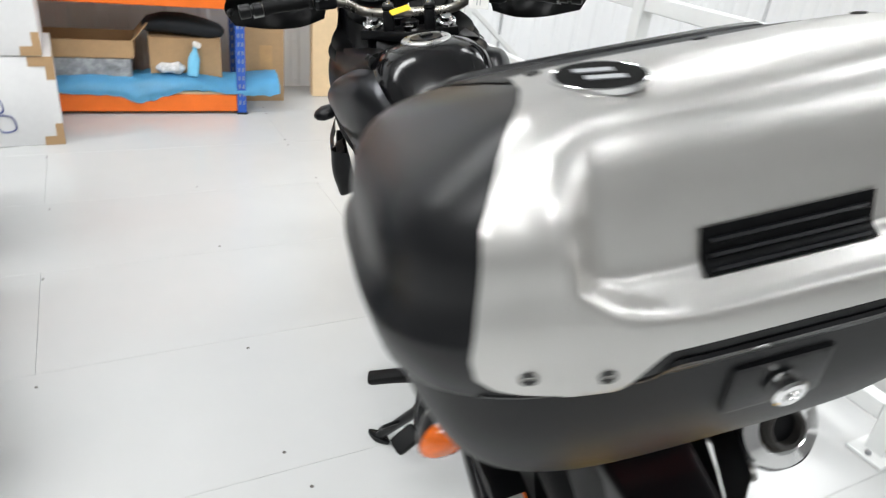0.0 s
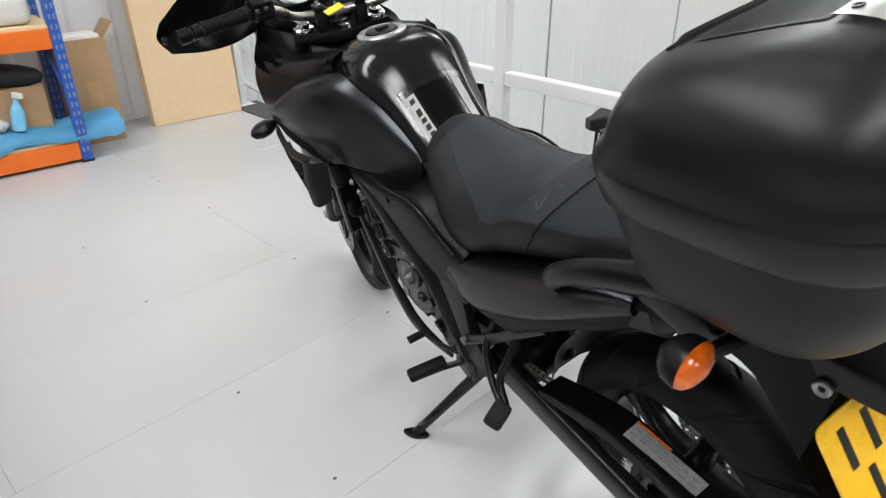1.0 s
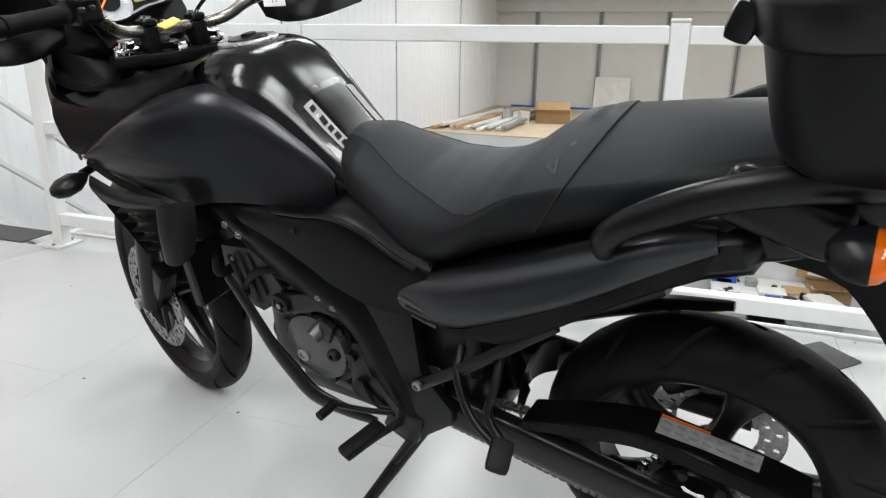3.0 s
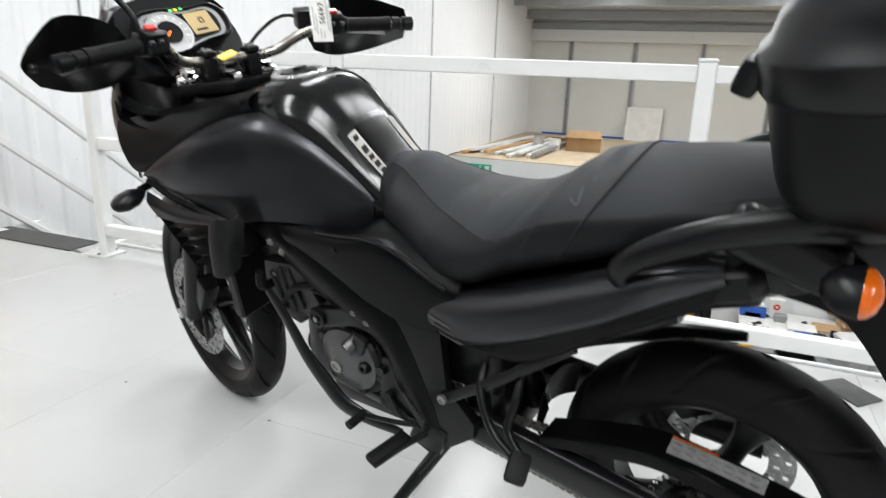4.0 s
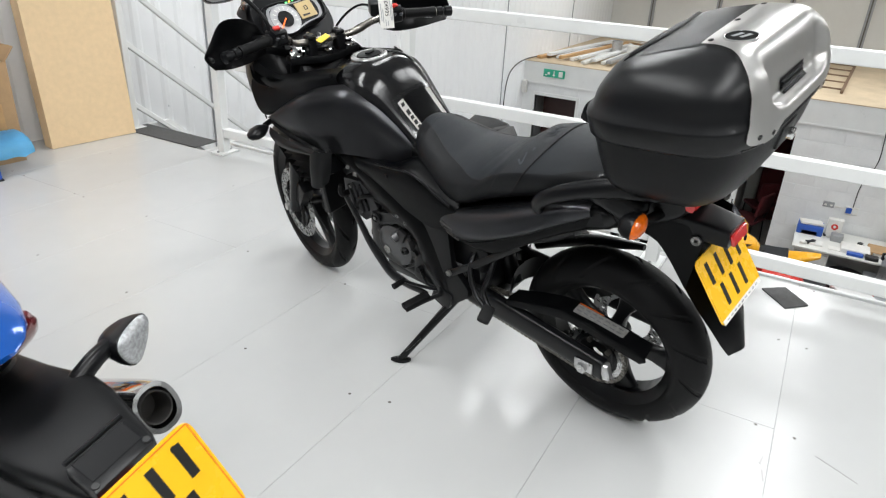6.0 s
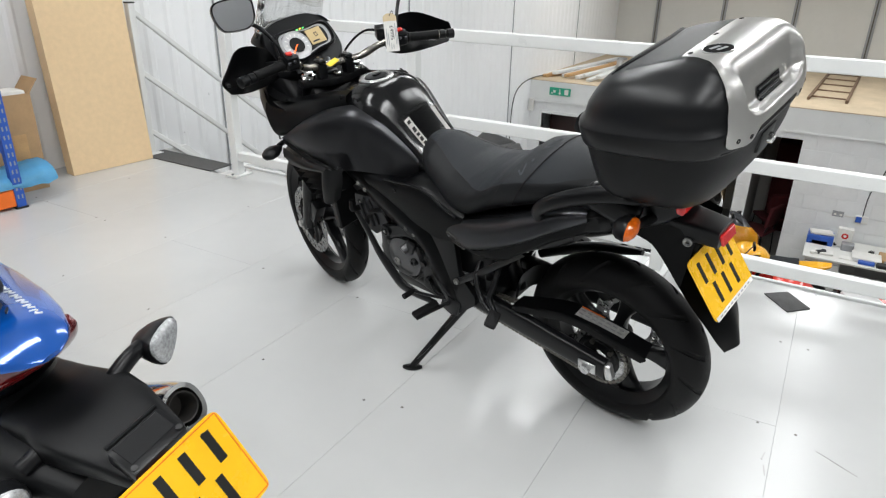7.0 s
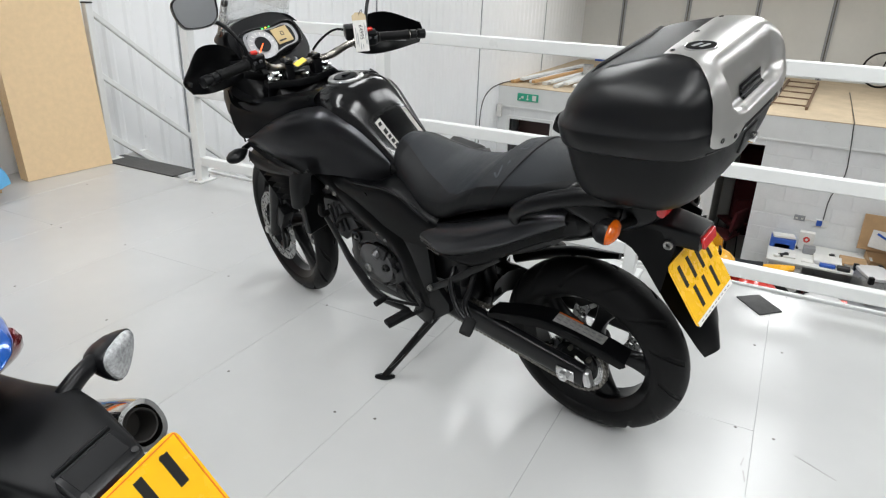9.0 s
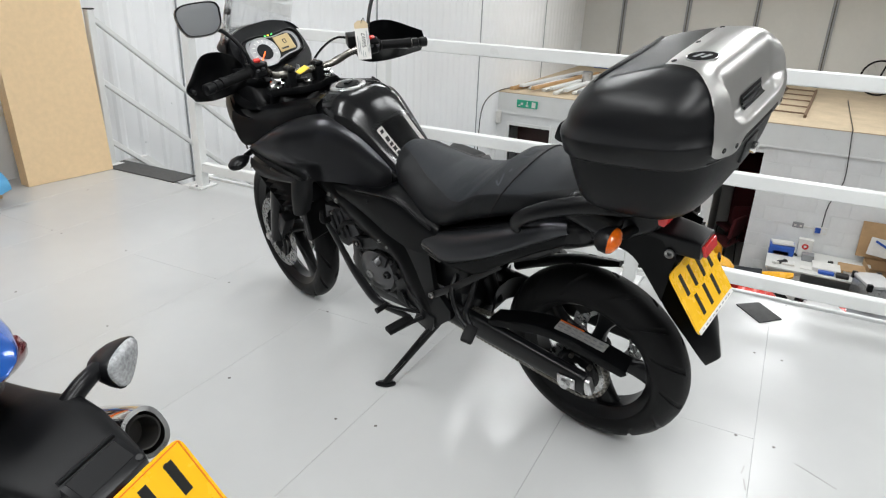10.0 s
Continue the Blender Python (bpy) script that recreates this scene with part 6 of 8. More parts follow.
part("base_shell", loft(bmesh.new(), [case_ring(*r) for r in smooth_rows(BASE, 18)]), SHELL, case, "grained black lower shell")
lid_bm = loft(bmesh.new(), [case_ring(*r) for r in LID[:5]] + [case_ring(*r) for r in smooth_rows(LID[5:], 34)])
lid_bm.normal_update()
bmesh.ops.recalc_face_normals(lid_bm, faces=lid_bm.faces)
SPAN = LID[:2] + [(1.150, 0.273, 0.109, -0.2665), (1.165, 0.2715, 0.107, -0.2655), (1.175, 0.2695, 0.104, -0.2645)]
fine_bm = loft(bmesh.new(), [case_ring(*r, n=240) for r in SPAN] + [case_ring(*r, n=240) for r in smooth_rows(LID[5:], 90)])
fine_bm.normal_update()
lid_tree = BVHTree.FromBMesh(fine_bm)
fine_bm.free()
for v_ in lid_bm.verts:
    r_ = v_.co - Vector((CX, -0.115, 1.150))
    ph_ = math.degrees(math.atan2(-r_.y, r_.z))
    if 24 < ph_ < 84 and abs(r_.x) < 0.17:
        v_.co += Vector((0, 0.85, -0.5)) * 0.040 * (1 - (abs(r_.x) / 0.17) ** 5) * math.sin(math.pi * (ph_ - 24) / 60) ** 0.7
lid = part("lid", lid_bm, GRAIN, case, "grained black domed lid", angle=60)


def on_lid(x, phi, lift, sink=0.0):
    """The lid's skin at x, phi degrees back from straight up."""
    o = Vector((CX + x, -0.115, 1.150))
    d = Vector((0, -math.sin(radians(phi)), math.cos(radians(phi))))
    hit, nrm, _, _ = lid_tree.ray_cast(o, d)
    if hit is None:
        hit, nrm = o + d * 0.1, d
    if nrm.dot(d) < 0:
        nrm = -nrm
    return hit + nrm * lift - Vector((0, -0.88, 0.47)) * sink


def ease(v):
    v = min(1.0, max(0.0, v))
    return v * v * (3 - 2 * v)


def dish(x, phi):
    """Depth of the hand hold: slopes in from the top, with a sharp lip below."""
    side = np.interp(phi, (30, 40, 56, 68, 74, 79), (0.135, 0.152, 0.158, 0.152, 0.136, 0.100))
    return 0.027 * ease((phi - 31) / 36) ** 0.8 * ease((82.0 - phi) / 15.0) * ease((side - abs(x)) / 0.030 + 0.1)


NX, NP = 81, 84
b = bmesh.new()
grid = []
for i in range(NX):
    u = -1 + 2 * i / (NX - 1)
    col = []
    for j in range(NP):
        v = j / (NP - 1)
        phi_end = float(np.interp(abs(u), (0, 0.46, 0.62, 0.9, 0.97, 1.0), (88, 88, 99, 95.5, 94, 90)))
        phi = -2 + (phi_end + 2) * v
        wide = float(np.interp(phi, (-2, 13, 22, 35, 50, 70, 83, 90, 96), (0.142, 0.146, 0.155, 0.178, 0.200, 0.211, 0.218, 0.216, 0.210)))
        x = u * wide
        lift = 0.0045
        lift += 0.0030 * math.exp(-((abs(x) - 0.160) / 0.010) ** 2) * math.exp(-((phi - 52) / 18) ** 2)
        col.append(b.verts.new(on_lid(x, phi, lift, dish(x, phi))))
    grid.append(col)
faces = []
for i in range(NX - 1):
    for j in range(NP - 1):
        faces.append(b.faces.new((grid[i][j], grid[i + 1][j], grid[i + 1][j + 1], grid[i][j + 1])))
bmesh.ops.solidify(b, geom=faces, thickness=0.006)
panel = part("silver_panel", b, CASE, case, "brushed silver panel over the lid", angle=60)
# dark grip slot
b = bmesh.new()
rows = []
for ph in np.linspace(60.5, 72, 9):
    rows.append([on_lid(x, ph, 0.0062, dish(x, ph)) for x in np.linspace(-0.066, 0.058, 25)])
loft(b, rows, closed=False)
bmesh.ops.solidify(b, geom=b.faces[:], thickness=0.004)
slot = part("grip_slot", b, SATIN, panel, "black grip slot")
for ph in (63.5, 67, 70.5):
    part("grip_rib", tube([on_lid(x, ph, 0.0075, dish(x, ph)) for x in np.linspace(-0.060, 0.052, 9)], 0.0022, 6), GRAIN, slot)
part("lid_seal", tube([on_lid(x, 99 - 4 * (abs(x) < 0.1), -0.001) for x in np.linspace(-0.215, 0.215, 25)], 0.003, 6), SATIN, panel)
# emblem and screws
o = on_lid(-0.100, 19.5, 0.0052)
nn = (on_lid(-0.125, 19.5, 0) - on_lid(-0.070, 19.5, 0)).cross(on_lid(-0.100, 26.0, 0) - on_lid(-0.100, 12.0, 0)).normalized()
nn = nn if nn.z > 0 else -nn
em = lathe([(-0.003, 0.033), (0.0008, 0.0328), (0.0012, 0.0315), (0.0008, 0.0305)], (0, 0, 0), (0, 0, 1), 40)
TURN_M = Matrix.Translation(o) @ nn.to_track_quat("Z", "Y").to_matrix().to_4x4() @ Matrix.Diagonal((1, 0.72, 1, 1))
em.transform(TURN_M)
ring = part("emblem_ring", em, CHROME, panel, "oval chrome badge ring")
em = lathe([(0.0007, 0.0308), (0.0011, 0.0)], (0, 0, 0), (0, 0, 1), 40)
em.transform(TURN_M)
part("emblem_face", em, BADGE, ring, "dark badge")
b = obox((-0.006, 0.006, 0.0016), (0.026, 0.008, 0.0008), pose(0, 0, 0, 0, 0, 28))
obox((0.006, -0.006, 0.0016), (0.026, 0.008, 0.0008), pose(0, 0, 0, 0, 0, 28), 0, 1, b)
b.transform(TURN_M)
part("emblem_mark", b, STEEL, ring, smooth=False)
for x, ph in ((-0.128, 3), (0.0, 2), (0.128, 3), (-0.186, 89), (-0.138, 92), (0.138, 92), (0.186, 89)):
    p0, p1 = on_lid(x, ph, 0.003), on_lid(x, ph, 0.02)
    part("panel_screw", lathe([(0, 0.0055), (0.0030, 0.0055), (0.0032, 0.003), (0.001, 0.0028), (0.001, 0)], p0, (p1 - p0).normalized(), 12), INK, panel)
# latch and lock under the panel
b = obox((CX, -0.2475, 1.085), (0.080, 0.010, 0.052), pose(0, 0, 0, 10, 0, 0), 0.005, 2)
latch = part("latch", b, GRAIN, case, "black latch plate")
part("lock", lathe([(-0.004, 0.013), (0.006, 0.013), (0.008, 0.011), (0.008, 0.006), (0.005, 0.005), (0.005, 0)], (CX, -0.259, 1.085), (0, -1, -0.17), 24), CHROME, latch, "round key lock")
for s in (-1, 1):
    part("hinge", obox((CX + s * 0.15, 0.108, 1.120), (0.07, 0.03, 0.045), pose(0, 0, 0, 20, 0, 0), 0.010, 2), SATIN, case, "black hinge lug")
part("mount_plate", box(CX - 0.11, CX + 0.11, -0.16, 0.05, 0.966, 0.978, 0.004), SATIN, case)
# flat raised field on the top, and the rim along its front
b = bmesh.new()
rows = [[on_lid(u * np.interp(ph, (-50, -30, -3), (0.168, 0.158, 0.143)), ph, 0.0012) for u in np.linspace(-1, 1, 31)] for ph in np.linspace(-47, -3, 15)]
loft(b, rows, closed=False)
bmesh.ops.solidify(b, geom=b.faces[:], thickness=0.001)
part("top_field", b, GRAIN, lid, "flat grained field on the lid", angle=50)
part("top_rim", tube([on_lid(x, -49 - 6 * (x / 0.17) ** 2, 0.0010) for x in np.linspace(-0.176, 0.176, 31)], [0.0015] * 2 + [0.0055] * 27 + [0.0015] * 2, 8, 60), GRAIN, lid)

# ---- other motorcycles ----


def simple_wheel(parent, c, R, w):
    t = part("wheel", lathe([(-w * 0.3, R * 0.66), (-w * 0.5, R * 0.75), (-w * 0.5, R * 0.88), (-w * 0.3, R * 0.97), (0, R), (w * 0.3, R * 0.97), (w * 0.5, R * 0.88), (w * 0.5, R * 0.75), (w * 0.3, R * 0.66)], c, (1, 0, 0), 40, closed=True), RUBBER, parent)
    part("rim", lathe([(-w * 0.4, R * 0.70), (-w * 0.4, R * 0.62), (w * 0.4, R * 0.62), (w * 0.4, R * 0.70)], c, (1, 0, 0), 40, closed=True), BLKMET, t)
    for k in range(5):
        a = 2 * math.pi * k / 5
        part("spoke", tube([Vector(c), Vector(c) + Vector((0, math.cos(a), math.sin(a))) * R * 0.64], [0.022, 0.014], 8), BLKMET, t)
    return t


def road_bike(m, paint, label, group="", tail=True):
    """A faired road motorcycle leaning on its stand, at the pose m (rear axle at y = 0)."""
    ob = thing("motorcycle", label, "motorcycle", m, group)
    simple_wheel(ob, (0, 0, 0.305), 0.305, 0.17)
    simple_wheel(ob, (0, 1.40, 0.298), 0.298, 0.12)
    part("engine", obox((0, 0.72, 0.42), (0.34, 0.44, 0.36), None, 0.06, 2), ENGINE, ob)
    part("swinging_arm", tube([(0.13, 0.02, 0.31), (0.12, 0.52, 0.36)], 0.03, 8), BLKMET, ob)
    part("swinging_arm", tube([(-0.13, 0.02, 0.31), (-0.12, 0.52, 0.36)], 0.03, 8), BLKMET, ob)
    rings = [[(p, y, z + q) for p, q in sup(0, 0, w, h, 2.6, 24)] for y, z, w, h in ((0.52, 0.80, 0.10, 0.06), (0.60, 0.84, 0.14, 0.10), (0.75, 0.88, 0.17, 0.12), (0.90, 0.88, 0.16, 0.11), (1.0, 0.86, 0.10, 0.08))]
    part("fuel_tank", loft(bmesh.new(), rings), paint, ob)
    rings = [[(p, y, z + q) for p, q in sup(0, 0, w, h, 2.8, 24)] for y, z, w, h in ((0.58, 0.795, 0.09, 0.03), (0.45, 0.80, 0.14, 0.035), (0.28, 0.80, 0.15, 0.035), (0.16, 0.835, 0.12, 0.03))]
    part("seat", loft(bmesh.new(), rings), VINYL, ob)
    if tail:
        rings = [[(p, y, z + q) for p, q in sup(0, 0, w, h, 2.6, 24)] for y, z, w, h in ((0.40, 0.72, 0.14, 0.06), (0.15, 0.78, 0.13, 0.06), (-0.05, 0.84, 0.10, 0.05), (-0.22, 0.90, 0.05, 0.025))]
        part("tail_cowl", loft(bmesh.new(), rings), paint, ob)
    for s in (-1, 1):
        part("side_fairing", skin([[(s * 0.16, 1.40, 0.90), (s * 0.21, 1.15, 0.90), (s * 0.20, 0.88, 0.82)], [(s * 0.20, 1.42, 0.72), (s * 0.25, 1.12, 0.66), (s * 0.24, 0.78, 0.58)], [(s * 0.15, 1.28, 0.50), (s * 0.20, 1.05, 0.38), (s * 0.19, 0.72, 0.34)]], 16, 12, 0.006), paint, ob)
        part("fork_leg", tube([(s * 0.09, 1.37, 0.30), (s * 0.09, 1.16, 0.95)], 0.026, 10), BLKMET, ob)
        part("handlebar", tube([(s * 0.08, 1.13, 0.97), (s * 0.20, 1.10, 0.97), (s * 0.36, 1.02, 0.95)], 0.015, 8), RUBBER, ob)
        part("mirror", obox((s * 0.33, 1.28, 1.14), (0.13, 0.03, 0.075), pose(0, 0, 0, 0, 0, s * 10), 0.012, 2), SATIN, ob)
        part("mirror_stem", tube([(s * 0.14, 1.42, 1.03), (s * 0.32, 1.30, 1.13)], 0.008, 6), BLKMET, ob)
    rows = [nose_row(0.62, 0.17, 1.30, 1.50), nose_row(0.78, 0.20, 1.30, 1.66), nose_row(0.90, 0.18, 1.30, 1.64), nose_row(1.0, 0.15, 1.30, 1.52)]
    b = loft(bmesh.new(), rows, closed=False)
    bmesh.ops.solidify(b, geom=b.faces[:], thickness=0.005)
    part("nose", b, paint, ob)
    rows = [nose_row(1.0, 0.15, 1.30, 1.52), nose_row(1.10, 0.13, 1.24, 1.42), nose_row(1.18, 0.09, 1.18, 1.30)]
    b = loft(bmesh.new(), rows, closed=False)
    bmesh.ops.solidify(b, geom=b.faces[:], thickness=0.003)
    part("windscreen", b, SMOKE, ob)
    part("side_stand", tube([(-0.12, 0.62, 0.30), m.inverted() @ (m @ Vector((-0.30, 0.66, 0.0)) * 1.0 - Vector((0, 0, (m @ Vector((-0.30, 0.66, 0.0))).z - m.translation.z - 0.01)))], 0.012, 8), BLKMET, ob)
    return ob


SMOKE = mat("smoked_screen", (0.10, 0.10, 0.11), 0.08, var=0.05, coat=0.5)
LEAN_M = pose(0, 0, 0, 0, -13, 0)
DARKRED = mat("dark_red_lens", (0.11, 0.004, 0.005), 0.12, var=0.2, scale=60, coat=0.7)
# the blue one close beside the camera, tail towards it
BLUE_M = pose(-1.234, 1.00, 0.0) @ LEAN_M
blue = road_bike(BLUE_M, SATIN, "bright blue and black sports motorcycle parked on the upper deck", tail=False)
YO = -1.00


def at2(x, y, z):
    return Vector((x, y + YO, z))


rings = [[at2(p - 0.012, y - 0.020, z + q * (0.30 if q < 0 else 0.75) - 0.040) for p, q in sup(0, 0, w, h, 1.75, 36)] for y, z, w, h in ((1.45, 0.770, 0.185, 0.085), (1.25, 0.790, 0.165, 0.080), (1.08, 0.814, 0.140, 0.066), (0.95, 0.828, 0.116, 0.056), (0.86, 0.834, 0.092, 0.046), (0.80, 0.836, 0.066, 0.034), (0.77, 0.836, 0.044, 0.022), (0.752, 0.836, 0.018, 0.008))]
tailc = part("tail_cowl", loft(bmesh.new(), rings), CANDY, blue, "glossy blue tail cowl")
rings = [[at2(p - 0.012, y, z + q) for p, q in sup(0, 0, w, h, 3.0, 28)] for y, z, w, h in ((1.30, 0.690, 0.110, 0.085), (1.00, 0.705, 0.085, 0.075), (0.90, 0.722, 0.066, 0.062), (0.84, 0.745, 0.050, 0.040), (0.80, 0.765, 0.030, 0.020))]
part("under_tail", loft(bmesh.new(), rings), SATIN, blue, "black plastic under the tail")
rings = [[at2(p - 0.055, y, z + q) for p, q in sup(0, 0, w, h, 3.5, 28)] for y, z, w, h in ((1.30, 0.600, 0.135, 0.075), (1.00, 0.598, 0.130, 0.072), (0.84, 0.592, 0.118, 0.066), (0.72, 0.588, 0.095, 0.055), (0.64, 0.586, 0.075, 0.040))]
part("inner_mudguard", loft(bmesh.new(), rings), MATT, blue, "black inner mudguard")
for s in (-1, 1):
    lens = [[at2(-0.010 + s * (0.006 + 0.078 * u + p * 0.7), 0.748 + 0.078 * u - p * 0.7, 0.788 - 0.022 * u + q) for p, q in sup(0, 0, 0.010, h, 2.2, 20)] for u, h in ((-0.04, 0.003), (0.05, 0.008), (0.4, 0.018), (0.8, 0.025), (1.0, 0.024), (1.04, 0.010))]
    part("tail_lens", loft(bmesh.new(), lens), DARKRED, tailc, "dark red tail lens")
cowl_tree = BVHTree.FromPolygons([v.co.copy() for v in tailc.data.vertices], [tuple(p.vertices) for p in tailc.data.polygons])


def on_cowl(x, y, lift=0.0012):
    hit, _, _, _ = cowl_tree.ray_cast(at2(x, y, 1.2), Vector((0, 0, -1)))
    return (hit if hit is not None else at2(x, y, 0.82)) + Vector((0, 0, lift))


# two rows of pale decal shapes along the flank
b = bmesh.new()
for k in range(6):
    y0 = 0.825 + 0.026 * k
    x0 = 0.030 + 0.0035 * k
    tube([on_cowl(x0 + 0.012, y0), on_cowl(x0 + 0.002, y0 + 0.006), on_cowl(x0 + 0.012, y0 + 0.013), on_cowl(x0, y0 + 0.018)], 0.0022, 5, 12, bm=b, flat=0.4)
part("decal_marks", b, PAPER, tailc, "row of pale decal shapes", smooth=False)
for k in range(5):
    y0 = 0.870 + 0.022 * k
    part("decal_badge", tube([on_cowl(0.006 + 0.002 * k, y0), on_cowl(0.016 + 0.002 * k, y0 + 0.012)], 0.0050, 6, 6, flat=0.25), INK, tailc, smooth=False)
rings = [[at2(p - 0.030, y, z + q - 0.008) for p, q in sup(0, 0, w, h, 2.8, 24)] for y, z, w, h in ((1.30, 0.845, 0.12, 0.03), (1.10, 0.862, 0.110, 0.034), (0.96, 0.876, 0.088, 0.030), (0.89, 0.878, 0.062, 0.020), (0.870, 0.876, 0.040, 0.008))]
part("pillion_seat", loft(bmesh.new(), rings), VINYL, blue, "black pillion pad")
# under-tail and plate arm
rings = [[at2(p - 0.014, y, z + q) for p, q in sup(0, 0, w, h, 5.0, 32)] for y, z, w, h in ((1.15, 0.56, 0.10, 0.05), (0.95, 0.590, 0.095, 0.050), (0.84, 0.625, 0.088, 0.048), (0.77, 0.652, 0.086, 0.042), (0.715, 0.662, 0.096, 0.034), (0.66, 0.664, 0.090, 0.030), (0.59, 0.660, 0.074, 0.024), (0.545, 0.652, 0.064, 0.018), (0.535, 0.648, 0.058, 0.014))]
arm = part("plate_arm", loft(bmesh.new(), rings), MATT, blue, "black under-tail carrying the plate", angle=25)
cov = part("lamp_cover", obox(at2(-0.017, 0.546, 0.678), (0.106, 0.062, 0.032), pose(0, 0, 0, 20, 0, 0), 0.006, 2), SATIN, arm, "raised black lamp cover")
part("cover_inset", obox(at2(-0.017, 0.548, 0.6945), (0.088, 0.044, 0.004), pose(0, 0, 0, 20, 0, 0), 0.0015), GRAIN, cov, "recessed lid")
part("cover_hinge", tube([at2(-0.066, 0.574, 0.7065), at2(0.032, 0.574, 0.7065)], 0.004, 8), SATIN, cov)
for sx in (-0.062, 0.028):
    part("cover_screw", lathe([(0, 0.0055), (0.003, 0.0055), (0.003, 0)], at2(sx, 0.521, 0.6855), (0, -0.35, 1), 10), INK, cov)
part("reflector", obox(at2(-0.040, 0.512, 0.652), (0.075, 0.008, 0.026), pose(0, 0, 0, -30, 0, 0), 0.003), REDLENS, arm, "red reflector")
for s in (-1, 1):
    st = part("indicator_stalk", tube([at2(s * 0.030, 0.735, 0.662), at2(s * 0.092, 0.735, 0.690 if s > 0 else 0.652), at2(s * 0.135, 0.742, 0.692 if s > 0 else 0.640)], [0.021, 0.017, 0.0155], 14), SATIN, blue, "black indicator stalk")
    d = Vector((s * 0.35, -0.93, 0.10)).normalized()
    sd = Vector((0.95 * s, 0.30, 0.30)).normalized()
    sd = (sd - d * sd.dot(d)).normalized()
    up = sd.cross(d)
    c = at2(s * 0.175 - 0.008, 0.732, 0.680) if s > 0 else at2(-0.190, 0.722, 0.622)

    def lozenge(a, w):
        out = []
        for k in range(26):
            t = 2 * math.pi * k / 26
            px, py = (math.copysign(abs(v) ** 0.78, v) for v in (math.cos(t), math.sin(t)))
            out.append(c + d * a + sd * (px * 0.049 * w + 0.006) + up * (py * 0.032 * w * (1 - 0.42 * px)))
        return out

    part("indicator_shell", loft(bmesh.new(), [lozenge(a, w) for a, w in ((-0.058, 0.20), (-0.050, 0.50), (-0.032, 0.78), (-0.010, 0.95), (0.004, 1.0), (0.008, 0.98))]), SATIN, st)
    part("indicator_lens", loft(bmesh.new(), [lozenge(a, w) for a, w in ((0.006, 0.96), (0.013, 0.90), (0.018, 0.70), (0.020, 0.3))]), CLEAR, st, "clear faceted lens")
# silencer
rings = []
d = Vector((0.0, -0.90, 0.43)).normalized()
upv = Vector((1, 0, 0)).cross(d).normalized()
for u, f in ((0, 0.6), (0.06, 0.9), (0.3, 1.0), (0.75, 1.0), (0.92, 0.98), (1.0, 0.92), (0.995, 0.74), (0.72, 0.70)):
    c = at2(0.198, 1.190, 0.245) + d * 0.42 * u
    rings.append([c + Vector((1, 0, 0)) * p + upv * q for p, q in sup(0, 0, 0.052 * f, 0.060 * f, 2.4, 28)])
si = part("silencer", loft(bmesh.new(), rings), CHROME, blue, "polished steel silencer")
part("outlet", lathe([(-0.09, 0.0), (-0.09, 0.034), (-0.012, 0.033), (-0.010, 0.035), (-0.014, 0.037), (-0.06, 0.037)], at2(0.198, 1.190, 0.245) + d * 0.425, d, 28), DARK, si, "black outlet ring")
# plate
P2 = Matrix.Translation(at2(-0.028, 0.463, 0.602)) @ pose(0, 0, 0, -27, 0, 0)
b = plate2([tuple(p) for p in sup(0, 0, 0.114, 0.089, 14, 44)], 1, -0.0035, 0.0035)
b.transform(P2)
np2 = part("number_plate", b, PLATE, blue, "yellow rear number plate with dark bars")
line = mat("orange_line", (0.75, 0.16, 0.01), 0.4)
for x0, x1, z0, z1 in ((-0.108, 0.108, 0.0825, 0.0845), (-0.108, 0.108, -0.0845, -0.0825), (-0.1095, -0.1075, -0.083, 0.083), (0.1075, 0.1095, -0.083, 0.083)):
    b = box(x0, x1, -0.0042, -0.0034, z0, z1)
    b.transform(P2)
    part("plate_border", b, line, np2, smooth=False)
for row, nch in ((0.040, 4), (-0.034, 3)):
    for k in range(nch):
        b = box((k - (nch - 1) / 2) * 0.050 - 0.008, (k - (nch - 1) / 2) * 0.050 + 0.008, -0.0046, -0.0034, row - 0.030, row + 0.030)
        b.transform(P2)
        part("plate_bar", b, INK, np2, smooth=False)
part("plate_screw", lathe([(0.003, 0.006), (0.006, 0.006), (0.006, 0)], P2 @ Vector((0.072, 0, 0.066)), P2.to_3x3() @ Vector((0, -1, 0)), 12), INK, np2)

# those in the hall below
for x, y, turn, paint, lab in ((6.95, -1.15, 4, REDP, "red sports motorcycle parked in the hall below"), (7.80, -0.56, 4, YELP, "yellow and black motorcycle parked in the hall below"), (8.10, 1.82, 178, YELP, "yellow motorcycle with a dark screen, facing the desk")):
    road_bike(pose(x, y, GROUND, 0, 0, turn) @ LEAN_M, paint, lab, "motorcycles in the hall below")

# ---- loose things on the upper deck ----


def single(name, b, material, label, category, group="", smooth=False, kind=""):
    return tagged(part(name, b, material, None, "", smooth), label, category, group, kind)


